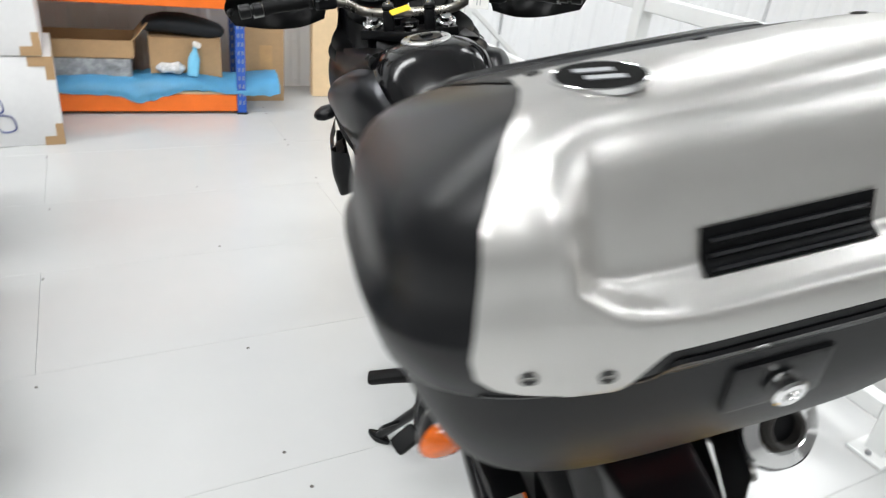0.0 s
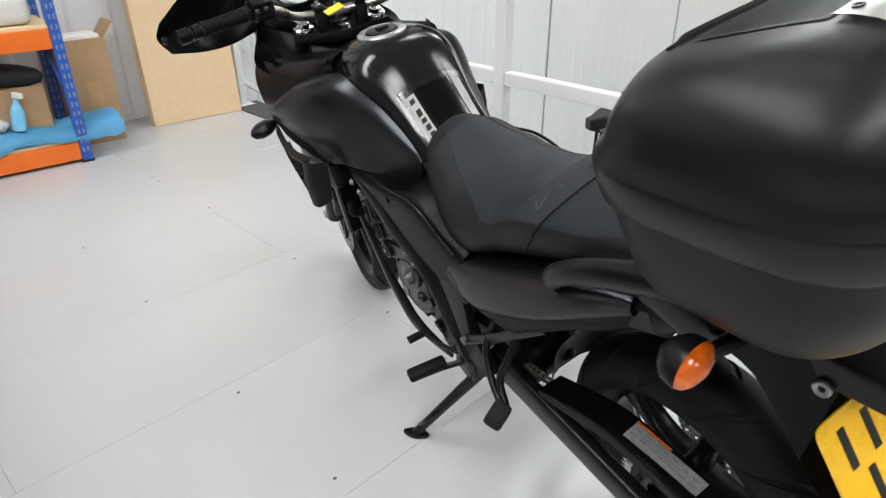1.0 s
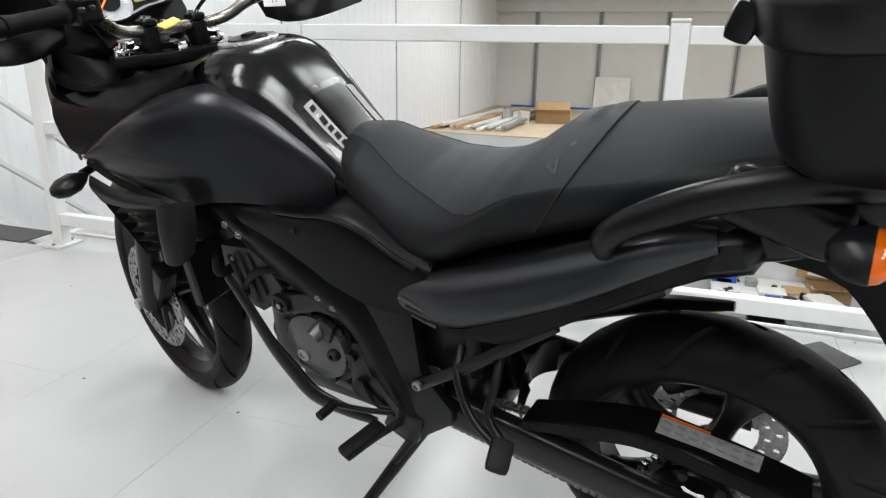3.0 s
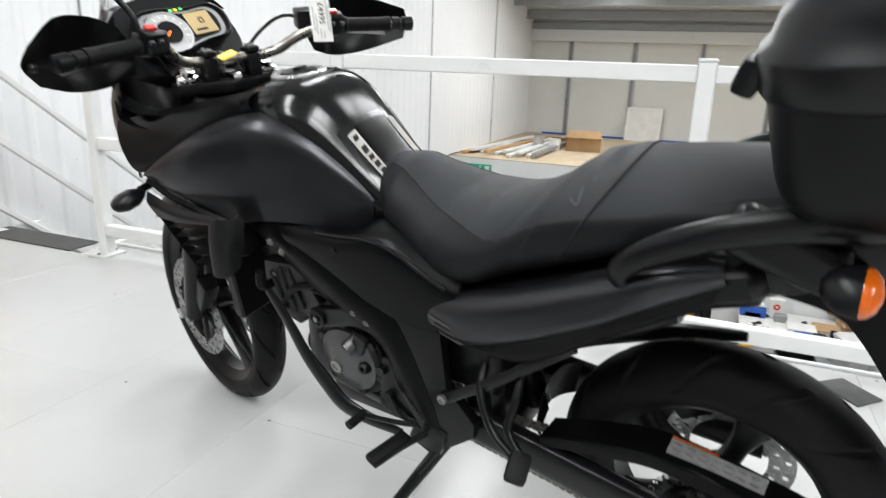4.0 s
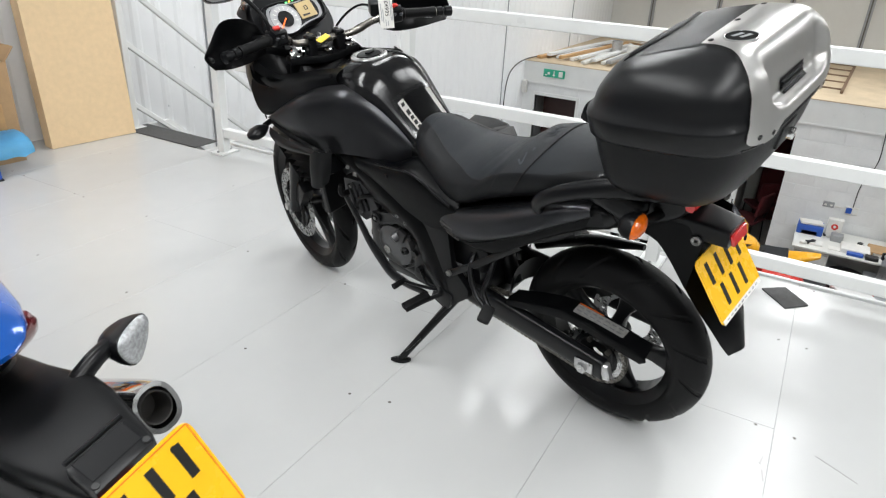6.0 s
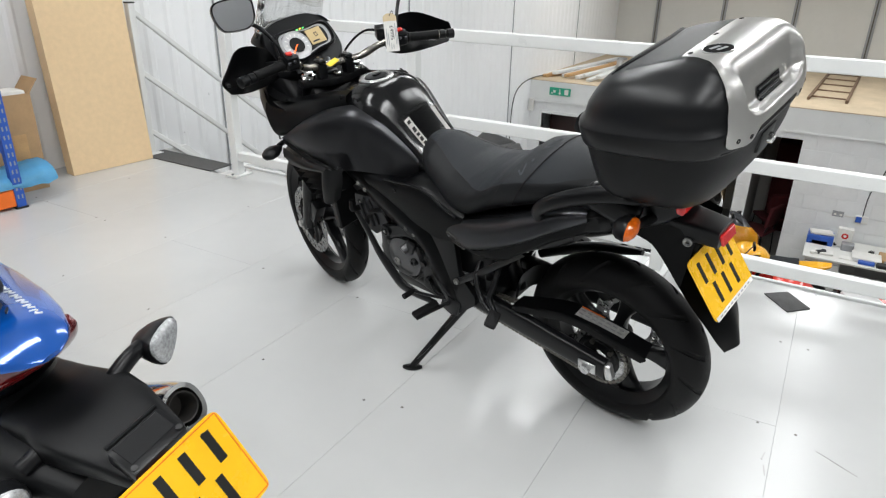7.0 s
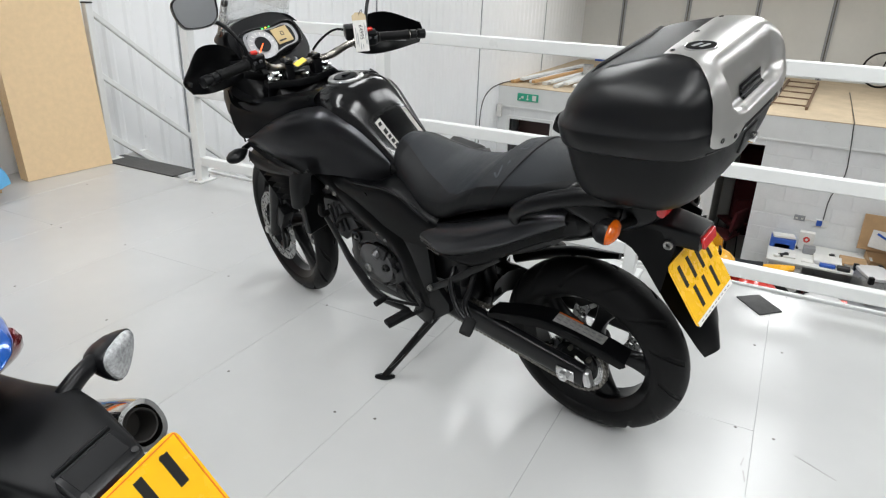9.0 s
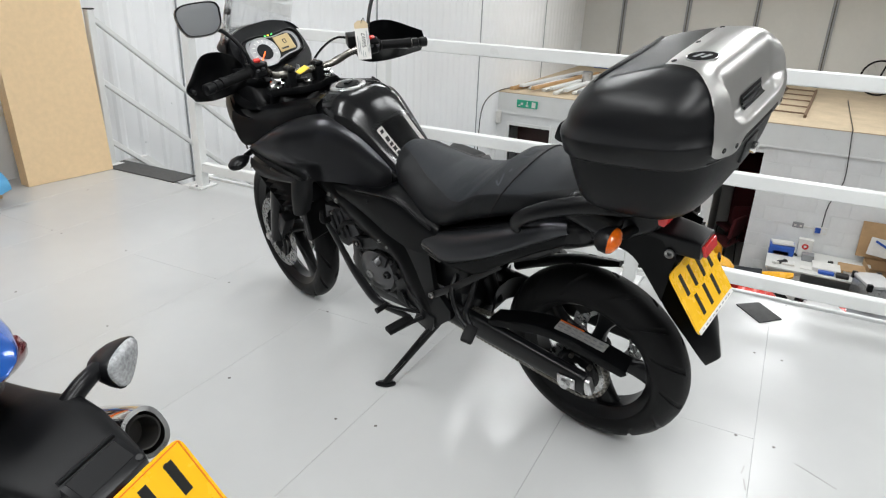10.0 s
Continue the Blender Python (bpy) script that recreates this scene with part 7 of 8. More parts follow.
# steel racking with orange beams
RACK_M = pose(0.088, 3.690, 0, 0, 0, -5.4)
rackt = thing("storage_rack", "blue and orange steel storage rack with chipboard shelves", "rack", RACK_M)
RD, RL = 0.42, 2.05
for x in (-0.055, -RL):
    for y in (0.0, RD):
        b = box(x, x + 0.052, y, y + 0.012, 0, 2.2)
        box(x, x + 0.006, y + 0.012, y + 0.045, 0, 2.2, bm=b)
        box(x + 0.046, x + 0.052, y + 0.012, y + 0.045, 0, 2.2, bm=b)
        post = part("upright", b, BLUE, rackt, "blue slotted upright", smooth=False)
        b = bmesh.new()
        for k in range(42):
            for sx in (0.012, 0.034):
                box(x + sx, x + sx + 0.008, y - 0.0008, y, 0.06 + 0.05 * k, 0.085 + 0.05 * k, bm=b)
        tagged(part("slot", b, STEEL, post, smooth=False), kind="stuff")
        part("foot", box(x - 0.006, x + 0.058, y - 0.006, y + 0.05, 0, 0.012), INK, post, smooth=False)
    for z in (0.25, 0.9, 1.5):
        part("brace", tube([(x + 0.026, 0.02, z), (x + 0.026, RD, z + 0.35)], 0.010, 6), BLUE, rackt)
for z0, z1 in ((0.018, 0.118), (0.615, 0.715), (1.35, 1.45)):
    for y in (0.002, RD + 0.0):
        part("beam", box(-RL + 0.05, -0.056, y, y + 0.045, z0, z1, 0.004), ORANGE, rackt, "orange beam", smooth=False)
    part("shelf_board", box(-RL + 0.02, -0.03, 0.012, RD + 0.03, z1, z1 + 0.018, 0.002), CHIP, rackt, "chipboard shelf", smooth=False)


def on_rack(x, y, z, rz=0):
    return RACK_M @ pose(x, y, z, 0, 0, rz)


# blue sheet: a draped bundle on the bottom shelf
def drape(length, depth, seed, hgt):
    r = random.Random(seed)
    b = bmesh.new()
    nx, ny = 64, 22
    rows = []
    for i in range(nx):
        u = i / (nx - 1)
        row = []
        sag = 0.075 * math.exp(-((u - 0.42) / 0.12) ** 2) + 0.02 * math.sin(u * 9)
        top = hgt * (0.55 + 0.45 * math.sin(min(1, u * 3) * math.pi / 2)) * (0.85 + 0.15 * math.sin(u * 14))
        for j in range(ny):
            v = j / (ny - 1)
            a = v * math.pi * 1.02
            yy = -depth * 0.5 * math.cos(a) * 1.0
            zz = top * math.sin(a) ** 0.8 if 0 < v < 1 else 0
            wob = 0.012 * noise.noise((u * 12, v * 6, seed)) + 0.008 * noise.noise((u * 30, v * 13, seed + 5))
            if v < 0.28:
                zz -= sag * (1 - v / 0.28)
            row.append((u * length, yy + wob, max(zz + wob, -0.09)))
        rows.append(row)
    loft(b, rows, closed=False)
    bmesh.ops.solidify(b, geom=b.faces[:], thickness=0.003)
    return b


b = drape(1.30, 0.34, 3, 0.085)
b.transform(on_rack(-1.10, 0.165, 0.140))
single("blue_sheet", b, TARP, "crumpled light blue plastic sheet on the bottom shelf", "plastic sheet", smooth=True)


def carton(m, w, d, h, label, open_top=True, group="cartons on the rack", material=None):
    material = material or CARD
    ob = thing("carton", label, "box", m, group)
    t = 0.006
    for x0, x1, y0, y1 in ((-w / 2, w / 2, -d / 2, -d / 2 + t), (-w / 2, w / 2, d / 2 - t, d / 2), (-w / 2, -w / 2 + t, -d / 2 + t, d / 2 - t), (w / 2 - t, w / 2, -d / 2 + t, d / 2 - t)):
        part("side", box(x0, x1, y0, y1, 0, h, 0.001), material, ob, smooth=False)
    part("bottom", box(-w / 2, w / 2, -d / 2, d / 2, 0, t), material, ob, smooth=False)
    if open_top:
        for s, ang in ((-1, 70), (1, 40)):
            b = box(-0.003, 0.003, -d / 2 + 0.01, d / 2 - 0.01, 0, min(w, d) * 0.42)
            b.transform(Matrix.Translation((s * w / 2, 0, h)) @ pose(0, 0, 0, 0, s * ang, 0))
            part("flap", b, material, ob, smooth=False)
    else:
        for y0, y1 in ((-d / 2, -0.001), (0.001, d / 2)):
            part("flap", box(-w / 2, w / 2, y0, y1, h, h + t, 0.001), material, ob, smooth=False)
        part("tape", box(-w / 2, w / 2, -0.024, 0.024, h + t, h + t + 0.001), TIMBER, ob, smooth=False)
    return ob


carton(on_rack(-0.33, 0.255, 0.136), 0.40, 0.28, 0.28, "brown cardboard carton on the bottom shelf", False)
carton(on_rack(-0.86, 0.25, 0.30), 0.50, 0.30, 0.10, "shallow brown cardboard tray under the shelf", True)
b = obox((0, 0, 0), (0.46, 0.30, 0.13), None, 0.01, 1)
b.transform(on_rack(-0.86, 0.25, 0.235))
single("plastic_bag", b, mat("grey_wrap", (0.28, 0.29, 0.30), 0.25, var=0.5, scale=22, grain=0.8, gscale=40), "grey bundle wrapped in clear plastic", "bag", smooth=True)
# black bundle on the carton, folded like a seat cover
rings = [[RACK_M @ Vector((-0.56 + 0.46 * u, 0.235 + p, 0.470 + q + 0.02 * math.sin(u * 5))) for p, q in sup(0, 0, 0.12 * f, 0.060 * f, 2.3, 18)] for u, f in ((0, 0.3), (0.06, 0.7), (0.25, 0.9), (0.5, 1.0), (0.8, 0.95), (0.95, 0.6), (1, 0.2))]
single("black_holdall", loft(bmesh.new(), rings), VINYL, "black soft holdall pushed between carton and shelf", "bag", smooth=True)
# spray bottle in clear film
b = lathe([(0, 0.030), (0.004, 0.034), (0.10, 0.034), (0.13, 0.022), (0.15, 0.013), (0.17, 0.013)], (0, 0, 0), (0, 0, 1), 20)
bottle = thing("spray_bottle", "blue spray bottle in clear film on the shelf", "bottle", on_rack(-0.30, 0.075, 0.215, 20) @ pose(0, 0, 0, 0, 8, 0))
part("body", b, mat("pale_blue_liquid", (0.18, 0.50, 0.72), 0.15, coat=0.5), bottle)
part("trigger", obox((0, -0.02, 0.185), (0.024, 0.07, 0.03), None, 0.006, 2), PAPER, bottle)
rings = [[on_rack(-0.50, 0.09, 0.21) @ Vector((0.16 * u + 0.01 * noise.noise((k, u * 3, 1)), 0.05 * math.cos(2 * math.pi * k / 14) * f, 0.035 * math.sin(2 * math.pi * k / 14) * f + 0.045)) for k in range(14)] for u, f in ((0, 0.3), (0.2, 0.9), (0.5, 0.8), (0.8, 1.1), (1, 0.3))]
single("film_wrap", loft(bmesh.new(), rings), mat("clear_film", (0.55, 0.56, 0.57), 0.15, var=0.4, scale=30), "crumpled clear film beside the bottle", "wrapping", smooth=True)
# pale mattress-like roll and cartons on the middle shelf
b = obox((0, 0, 0), (1.70, 0.36, 0.16), None, 0.05, 3)
b.transform(on_rack(-0.95, 0.23, 0.815))
single("foam_roll", b, mat("pale_foam", (0.66, 0.65, 0.60), 0.8, var=0.12, scale=10, grain=0.4, gscale=60), "pale packed foam sheet on the middle shelf", "foam", smooth=True)
b = obox((0, 0, 0), (0.5, 0.22, 0.05), pose(0, 0, 0, 0, 0, 8), 0.01)
b.transform(on_rack(-1.25, 0.22, 0.922))
single("wood_offcut", b, TIMBER, "brown offcut of board on the foam", "board")
# tall carton behind the rack's end
tall = thing("tall_carton", "tall open brown carton standing against the wall", "box", pose(0.255, 4.06, 0, 0, 0, -4))
for x0, x1, y0, y1 in ((-0.135, 0.135, -0.10, -0.094), (-0.135, 0.135, 0.094, 0.10), (-0.135, -0.129, -0.094, 0.094), (0.129, 0.135, -0.094, 0.094)):
    part("side", box(x0, x1, y0, y1, 0, 0.60, 0.001), CARD, tall, smooth=False)
for s in (-1, 1):
    b = box(-0.003, 0.003, -0.09, 0.09, 0, 0.10)
    b.transform(Matrix.Translation((s * 0.135, 0, 0.60)) @ pose(0, 0, 0, 0, s * 38, 0))
    part("flap", b, CARD, tall, smooth=False)
part("packing", box(-0.12, 0.12, -0.085, 0.085, 0.45, 0.62, 0.02, 2), PAPER, tall)
part("printed_panel", box(-0.02, 0.06, -0.1015, -0.1005, 0.12, 0.36), TIMBER, tall, "faint printed panel", smooth=False)

# white cartons, stacked, taped at the corners
for k, (z, dx, rz) in enumerate(((0.0, 0.0, 2.0), (0.445, -0.035, 1.0))):
    wc = thing("white_carton", "white carton with brown tape and a blue pen mark", "box", pose(-1.26 + dx, 3.56, z, 0, 0, rz), "stacked white cartons")
    part("body", box(-0.35, 0.35, -0.27, 0.27, 0.0, 0.44, 0.006, 2), mat("white_card", (0.72, 0.72, 0.72), 0.7, var=0.05, scale=4), wc)
    for x0, x1, z0, z1 in ((0.245, 0.3525, 0.395, 0.4415), (0.315, 0.3525, 0.33, 0.40), (0.265, 0.3525, -0.0, 0.045), (0.318, 0.3525, 0.04, 0.11)):
        part("tape", box(x0, x1, -0.2725, -0.2705, max(z0, 0.001), z1), CARD, wc, "brown tape", smooth=False)
    part("tape", box(0.3505, 0.3525, -0.272, -0.10, 0.395, 0.4415), CARD, wc, "brown tape", smooth=False)
    pen = [(0.02, 0.10), (0.03, 0.24), (0.08, 0.235), (0.09, 0.18), (0.05, 0.165), (0.12, 0.15), (0.13, 0.09), (0.08, 0.075), (0.05, 0.10)]
    part("pen_mark", tube([(x + 0.02, -0.2715, z) for x, z in pen], 0.0032, 6), mat("blue_pen", (0.02, 0.04, 0.22), 0.5), wc, "blue pen scrawl")

# leaning chipboard sheets
for k in range(4):
    m = pose(0.60 + 0.004 * k, 4.030 + 0.027 * k, 0.002, 0, 0, -5.5) @ pose(0, 0, 0, -4.6, 0, 0)
    b = box(0, 0.590, 0, 0.022, 0, 2.30 + 0.03 * (k % 2), 0.0015)
    b.transform(m)
    single("chipboard_sheet", b, CHIP, "tongued chipboard sheet leaning against the ribbed wall", "board", "leaning chipboard sheets")

# rubber offcut by the rail
b = plate2([(1.244, -0.223), (1.322, -0.316), (1.191, -0.418), (1.102, -0.332)], 2, 0.0, 0.006)
single("rubber_offcut", b, MATGREY, "dark grey square of rubber matting under the rail", "mat")
for x, y, l, a in ((0.10, -0.55, 0.13, 60), (-0.05, -0.36, 0.05, 10), (0.02, -0.35, 0.04, -8)):
    b = obox((x, y, 0.0004), (l, 0.004, 0.0006), pose(0, 0, 0, 0, 0, a))
    tagged(part("scuff", b, mat("scuff_mark", (0.34, 0.33, 0.32), 0.5), floor, "scuff mark", smooth=False))

# ---- the far deck ----
rng = random.Random(11)
woods = (TIMBER, WHITE, WHITE, TIMBER, PAPER, WHITE, PANEL, WHITE, PAPER, STEEL)
for k, wm in enumerate(woods):
    a = Vector((9.35 + 0.12 * rng.random() + 0.10 * (k % 3), 4.15 - 0.135 * k, 0))
    e = a + Vector((2.4 + 0.7 * rng.random(), -0.32 - 0.25 * rng.random() + 0.05 * k, 0))
    z = DECK_Z + 0.03 + 0.045 * (k % 2)
    a.z = e.z = z
    b = obox((a + e) / 2, ((e - a).length, 0.07 + 0.03 * rng.random(), 0.05), pose(0, 0, 0, 0, 0, math.degrees(math.atan2(e.y - a.y, e.x - a.x))), 0.006)
    single("timber_length" if wm is TIMBER else "trim_length", b, wm, "length of bare timber lying on the far deck" if wm is TIMBER else "white plastic trim length lying on the far deck", "board" if wm is TIMBER else "trim", "lengths on the far deck")
cart = carton(pose(11.25, 2.45, DECK_Z, 0, 0, 8), 0.42, 0.62, 0.20, "open brown carton on the far deck", True, "cartons on the far deck")
carton(pose(11.9, 2.85, DECK_Z, 0, 0, -20), 0.4, 0.5, 0.12, "flattened brown carton on the far deck", True, "cartons on the far deck")
for x, y, r, h, mm, lab in ((10.95, 2.93, 0.11, 0.20, PAPER, "white plastic bucket on the far deck"), (10.9, 3.22, 0.10, 0.24, ALU, "silver paint tin on the far deck"), (11.2, 3.30, 0.09, 0.22, STEEL, "grey metal tin on the far deck")):
    b = lathe([(0, 0), (0, r * 0.85), (h, r), (h + 0.006, r + 0.006), (h + 0.006, r - 0.006), (0.02, r * 0.82), (0.02, 0)], (x, y, DECK_Z), (0, 0, 1), 24)
    single("bucket" if mm is PAPER else "paint_tin", b, mm, lab, "bucket" if mm is PAPER else "tin", smooth=True)
OLDWOOD = mat("old_wood", (0.16, 0.10, 0.06), 0.8, var=0.2, scale=10)
ladder = thing("ladder", "brown wooden ladder lying flat on the far deck", "ladder", pose(11.6, -0.36, DECK_Z, 0, 0, -3))
for y in (-0.26, 0.26):
    part("rail", box(-1.7, 1.7, y - 0.02, y + 0.02, 0.0, 0.05, 0.004), OLDWOOD, ladder, smooth=False)
for k in range(5):
    part("rung", tube([(-1.5 + 0.75 * k, -0.25, 0.035), (-1.5 + 0.75 * k, 0.25, 0.035)], 0.013, 8), OLDWOOD, ladder)
wbm = pose(BACK_X - 0.28, 1.31, DECK_Z, 0, 0, 0) @ pose(0, 0, 0, 0, 14, 0)
b = box(0, 0.02, 0, 0.74, 0.0, 0.72, 0.003)
b.transform(wbm)
single("white_board", b, PAPER, "white square board leaning on the back wall", "board")
single("blue_pipe", tube([(BACK_X - 0.09, 3.9, DECK_Z + 0.02), (BACK_X - 0.09, 0.2, DECK_Z + 0.02)], 0.022, 8), BLUE, "thin blue pipe along the foot of the wall", "pipe", smooth=True)
# bicycle against the back wall
bic = thing("bicycle", "black bicycle standing by the back wall", "bicycle", pose(13.55, -1.72, DECK_Z, 0, 6, 0))
for y in (0.0, -1.05):
    w = part("wheel", lathe([(-0.018, 0.315), (0, 0.335), (0.018, 0.315), (0, 0.300)], (0, y, 0.335), (1, 0, 0), 44, closed=True), RUBBER, bic)
    for k in range(12):
        a = math.pi * k / 6
        part("spoke", tube([(0, y, 0.335), (0, y + 0.305 * math.cos(a), 0.335 + 0.305 * math.sin(a))], 0.003, 4), ALU, w)
for pts in ([(0, 0, 0.335), (0, -0.12, 0.80), (0, -0.10, 0.95)], [(0, -0.13, 0.74), (0, -0.62, 0.76)], [(0, -0.13, 0.70), (0, -0.56, 0.30)], [(0, -0.56, 0.30), (0, -0.66, 0.86)], [(0, -1.05, 0.335), (0, -0.56, 0.30)], [(0, -1.05, 0.335), (0, -0.63, 0.74)]):
    part("frame_tube", tube(pts, 0.016, 8), BLKMET, bic)
part("handlebar", tube([(-0.28, -0.12, 0.97), (0, -0.10, 0.96), (0.28, -0.12, 0.97)], 0.013, 8), BLKMET, bic)
part("saddle", obox((0, -0.68, 0.88), (0.14, 0.25, 0.05), None, 0.02, 2), VINYL, bic)

# ---- fittings on the block wall ----
sign = thing("exit_sign", "green running-figure exit sign with an arrow", "sign", pose(FAR_X - 0.03, 3.735, -0.60))
part("board", box(-0.02, 0.0, -0.19, 0.19, -0.065, 0.065, 0.004), GREEN, sign, smooth=False)
for y0, y1, z0, z1 in ((-0.155, -0.085, -0.045, 0.045), (-0.008, 0.008, -0.02, 0.045), (0.075, 0.115, -0.02, 0.02), (0.12, 0.155, -0.04, -0.02)):
    part("sign_mark", box(-0.023, -0.0205, y0, y1, z0, z1), PAPER, sign, smooth=False)
part("sign_mark", plate2([(-0.03, -0.018), (0.03, -0.018), (0.0, -0.048)], 0, -0.023, 0.0025), PAPER, sign, smooth=False)
single("junction_box", box(FAR_X - 0.075, FAR_X - 0.026, 4.20, 4.29, -0.98, -0.76, 0.008), PAPER, "white junction box beside the doorway", "junction box")
so = thing("wall_socket", "metal double wall socket", "socket", pose(FAR_X, -0.776, -1.92))
part("plate", box(-0.012, 0.003, -0.075, 0.075, -0.043, 0.043, 0.003), STEEL, so, smooth=False)
for y in (-0.038, 0.038):
    part("pin_hole", box(-0.0135, -0.0125, y - 0.016, y + 0.016, -0.02, 0.006), PAPER, so, smooth=False)
sw = thing("wall_switch", "white wall switch with a blue cover", "switch", pose(FAR_X, -1.085, -1.95))
part("plate", box(-0.03, 0.003, -0.085, 0.085, -0.055, 0.055, 0.004), PAPER, sw, smooth=False)
part("blue_cover", box(-0.05, -0.031, 0.0, 0.075, -0.04, 0.045, 0.006), BLUE, sw, smooth=False)
part("knob", lathe([(0.03, 0.03), (0.036, 0.028), (0.036, 0)], (0, -0.045, 0), (-1, 0, 0), 16), WHITE, sw)
single("conduit", box(FAR_X - 0.012, FAR_X + 0.003, -0.998, -0.856, -1.945, -1.925), PAPER, "white surface conduit between the sockets", "conduit")
single("wall_cable", tube([(12.4, -1.22, DECK_Z + 0.012), (FAR_X + 0.2, -1.16, DECK_Z + 0.012), (FAR_X - 0.042, -1.15, DECK_Z - 0.03), (FAR_X - 0.042, -1.19, -0.80), (FAR_X - 0.012, -1.21, -1.20), (FAR_X - 0.012, -1.10, -1.55), (FAR_X - 0.012, -1.09, -1.90)], 0.0065, 6, 40), INK, "black cable hanging down the block wall", "cable", smooth=True)
single("sheet_cable", tube([(9.6, 4.20, DECK_Z + 0.02), (9.1, 4.25, DECK_Z + 0.02), (8.62, 4.262, DECK_Z - 0.05), (8.36, 4.262, -0.70), (8.30, 4.262, -1.30), (8.28, 4.262, -2.6)], 0.009, 6, 30), INK, "black cable running down the ribbed wall", "cable", smooth=True)

# ---- hall below: desk and clutter ----
desk = thing("desk", "grey office desk against the block wall", "desk", pose(8.62, -1.02, GROUND))
part("top", box(-0.46, 0.50, -0.80, 0.58, 0.72, 0.75, 0.004), PANEL, desk, smooth=False)
part("pedestal", box(-0.40, 0.42, 0.10, 0.54, 0.0, 0.719, 0.004), PANEL, desk, smooth=False)
part("leg_panel", box(-0.40, 0.42, -0.78, -0.74, 0.0, 0.719, 0.004), PANEL, desk, smooth=False)
for k in range(3):
    part("drawer_gap", box(-0.404, -0.4005, 0.11, 0.53, 0.20 + 0.23 * k, 0.212 + 0.23 * k), STEEL, desk, smooth=False)
DT = GROUND + 0.75
items = ((8.85, -0.62, 0.26, 0.34, 0.14, BLUE, "tray", "blue plastic tray with white papers"), (8.85, -0.92, 0.10, 0.20, 0.28, PAPER, "carton", "white product carton with a red mark"), (8.72, -0.98, 0.14, 0.16, 0.10, STEEL, "tin", "grey tin on the desk"), (8.45, -1.22, 0.30, 0.36, 0.06, PAPER, "paper_pile", "pile of white papers"), (8.30, -1.22, 0.16, 0.20, 0.04, BLUE, "booklet", "blue booklet on the desk"), (8.4, -0.70, 0.16, 0.24, 0.03, PAPER, "parts_tray", "clear tray of small parts"), (8.78, -0.62, 0.12, 0.22, 0.07, TIMBER, "toner_box", "black and orange small box"), (8.36, -0.98, 0.14, 0.18, 0.012, PAPER, "leaflet", "white and red leaflet"), (8.6, -1.55, 0.34, 0.34, 0.05, CARD, "card_sheet", "brown card and clear film"), (8.25, -1.42, 0.12, 0.16, 0.05, INK, "black_tool", "black tool case"))
for x, y, w, d, h, mm, nm, lab in items:
    b = box(x - w / 2, x + w / 2, y - d / 2, y + d / 2, DT, DT + h, min(0.008, h * 0.3))
    single(nm, b, mm, lab + " on the desk" if "desk" not in lab else lab, "desk item", "things on the desk")
single("tray_papers", obox((8.85, -0.62, DT + 0.155), (0.22, 0.30, 0.03), pose(0, 0, 0, 0, 5, 8), 0.004), PAPER, "white papers lying in the blue tray", "paper")
single("carton_mark", lathe([(0, 0.045), (0.002, 0.045), (0.002, 0.02), (0, 0.02)], (8.798, -0.92, DT + 0.17), (-1, 0, 0), 20), REDP, "round red mark on the white carton", "label")
for k in range(14):
    x, y = 8.25 + 0.6 * rng.random(), -1.75 + 1.2 * rng.random()
    b = obox((x, y, DT + 0.02), (0.05 + 0.06 * rng.random(), 0.05 + 0.08 * rng.random(), 0.035), pose(0, 0, 0, 0, 0, 90 * rng.random()), 0.006)
    single("small_part", b, rng.choice((INK, STEEL, PAPER, ALU, INK)), "small workshop part lying on the desk", "part", "things on the desk")
single("waste_bin", lathe([(0, 0), (0, 0.18), (0.42, 0.24), (0.43, 0.25), (0.43, 0.235), (0.02, 0.17)], (8.35, -1.20, GROUND), (0, 0, 1), 28), INK, "black plastic bin under the desk", "bin", smooth=True)
# cardboard and board beside the desk
b = obox((9.05, -1.92, -1.93), (0.03, 0.66, 0.52), pose(0, 0, 0, 0, 8, 0), 0.003)
single("card_sheet", b, CARD, "brown cardboard panel leaning on the wall", "cardboard")
b = obox((8.98, -1.98, -2.02), (0.012, 0.52, 0.26), pose(0, 0, 0, 6, 10, 0), 0.002)
bn = single("banner_board", b, PAPER, "white board with blue and red shapes", "sign")
for dy, dz, w, h, mm in ((0.05, 0.04, 0.30, 0.03, BLUE), (-0.02, -0.05, 0.40, 0.04, REDP)):
    bb = obox((8.972, -1.98 + dy, -2.02 + dz), (0.004, w, h), pose(0, 0, 0, 6 + 20 * (mm is BLUE), 10, 0))
    part("shape", bb, mm, bn, smooth=False)
carton(pose(8.85, -1.98, GROUND + 0.55, 0, 0, 6), 0.40, 0.50, 0.28, "open brown carton beside the desk", True, "cartons by the desk")
carton(pose(8.85, -1.98, GROUND, 0, 0, 3), 0.46, 0.56, 0.54, "closed brown carton on the hall floor", False, "cartons by the desk")
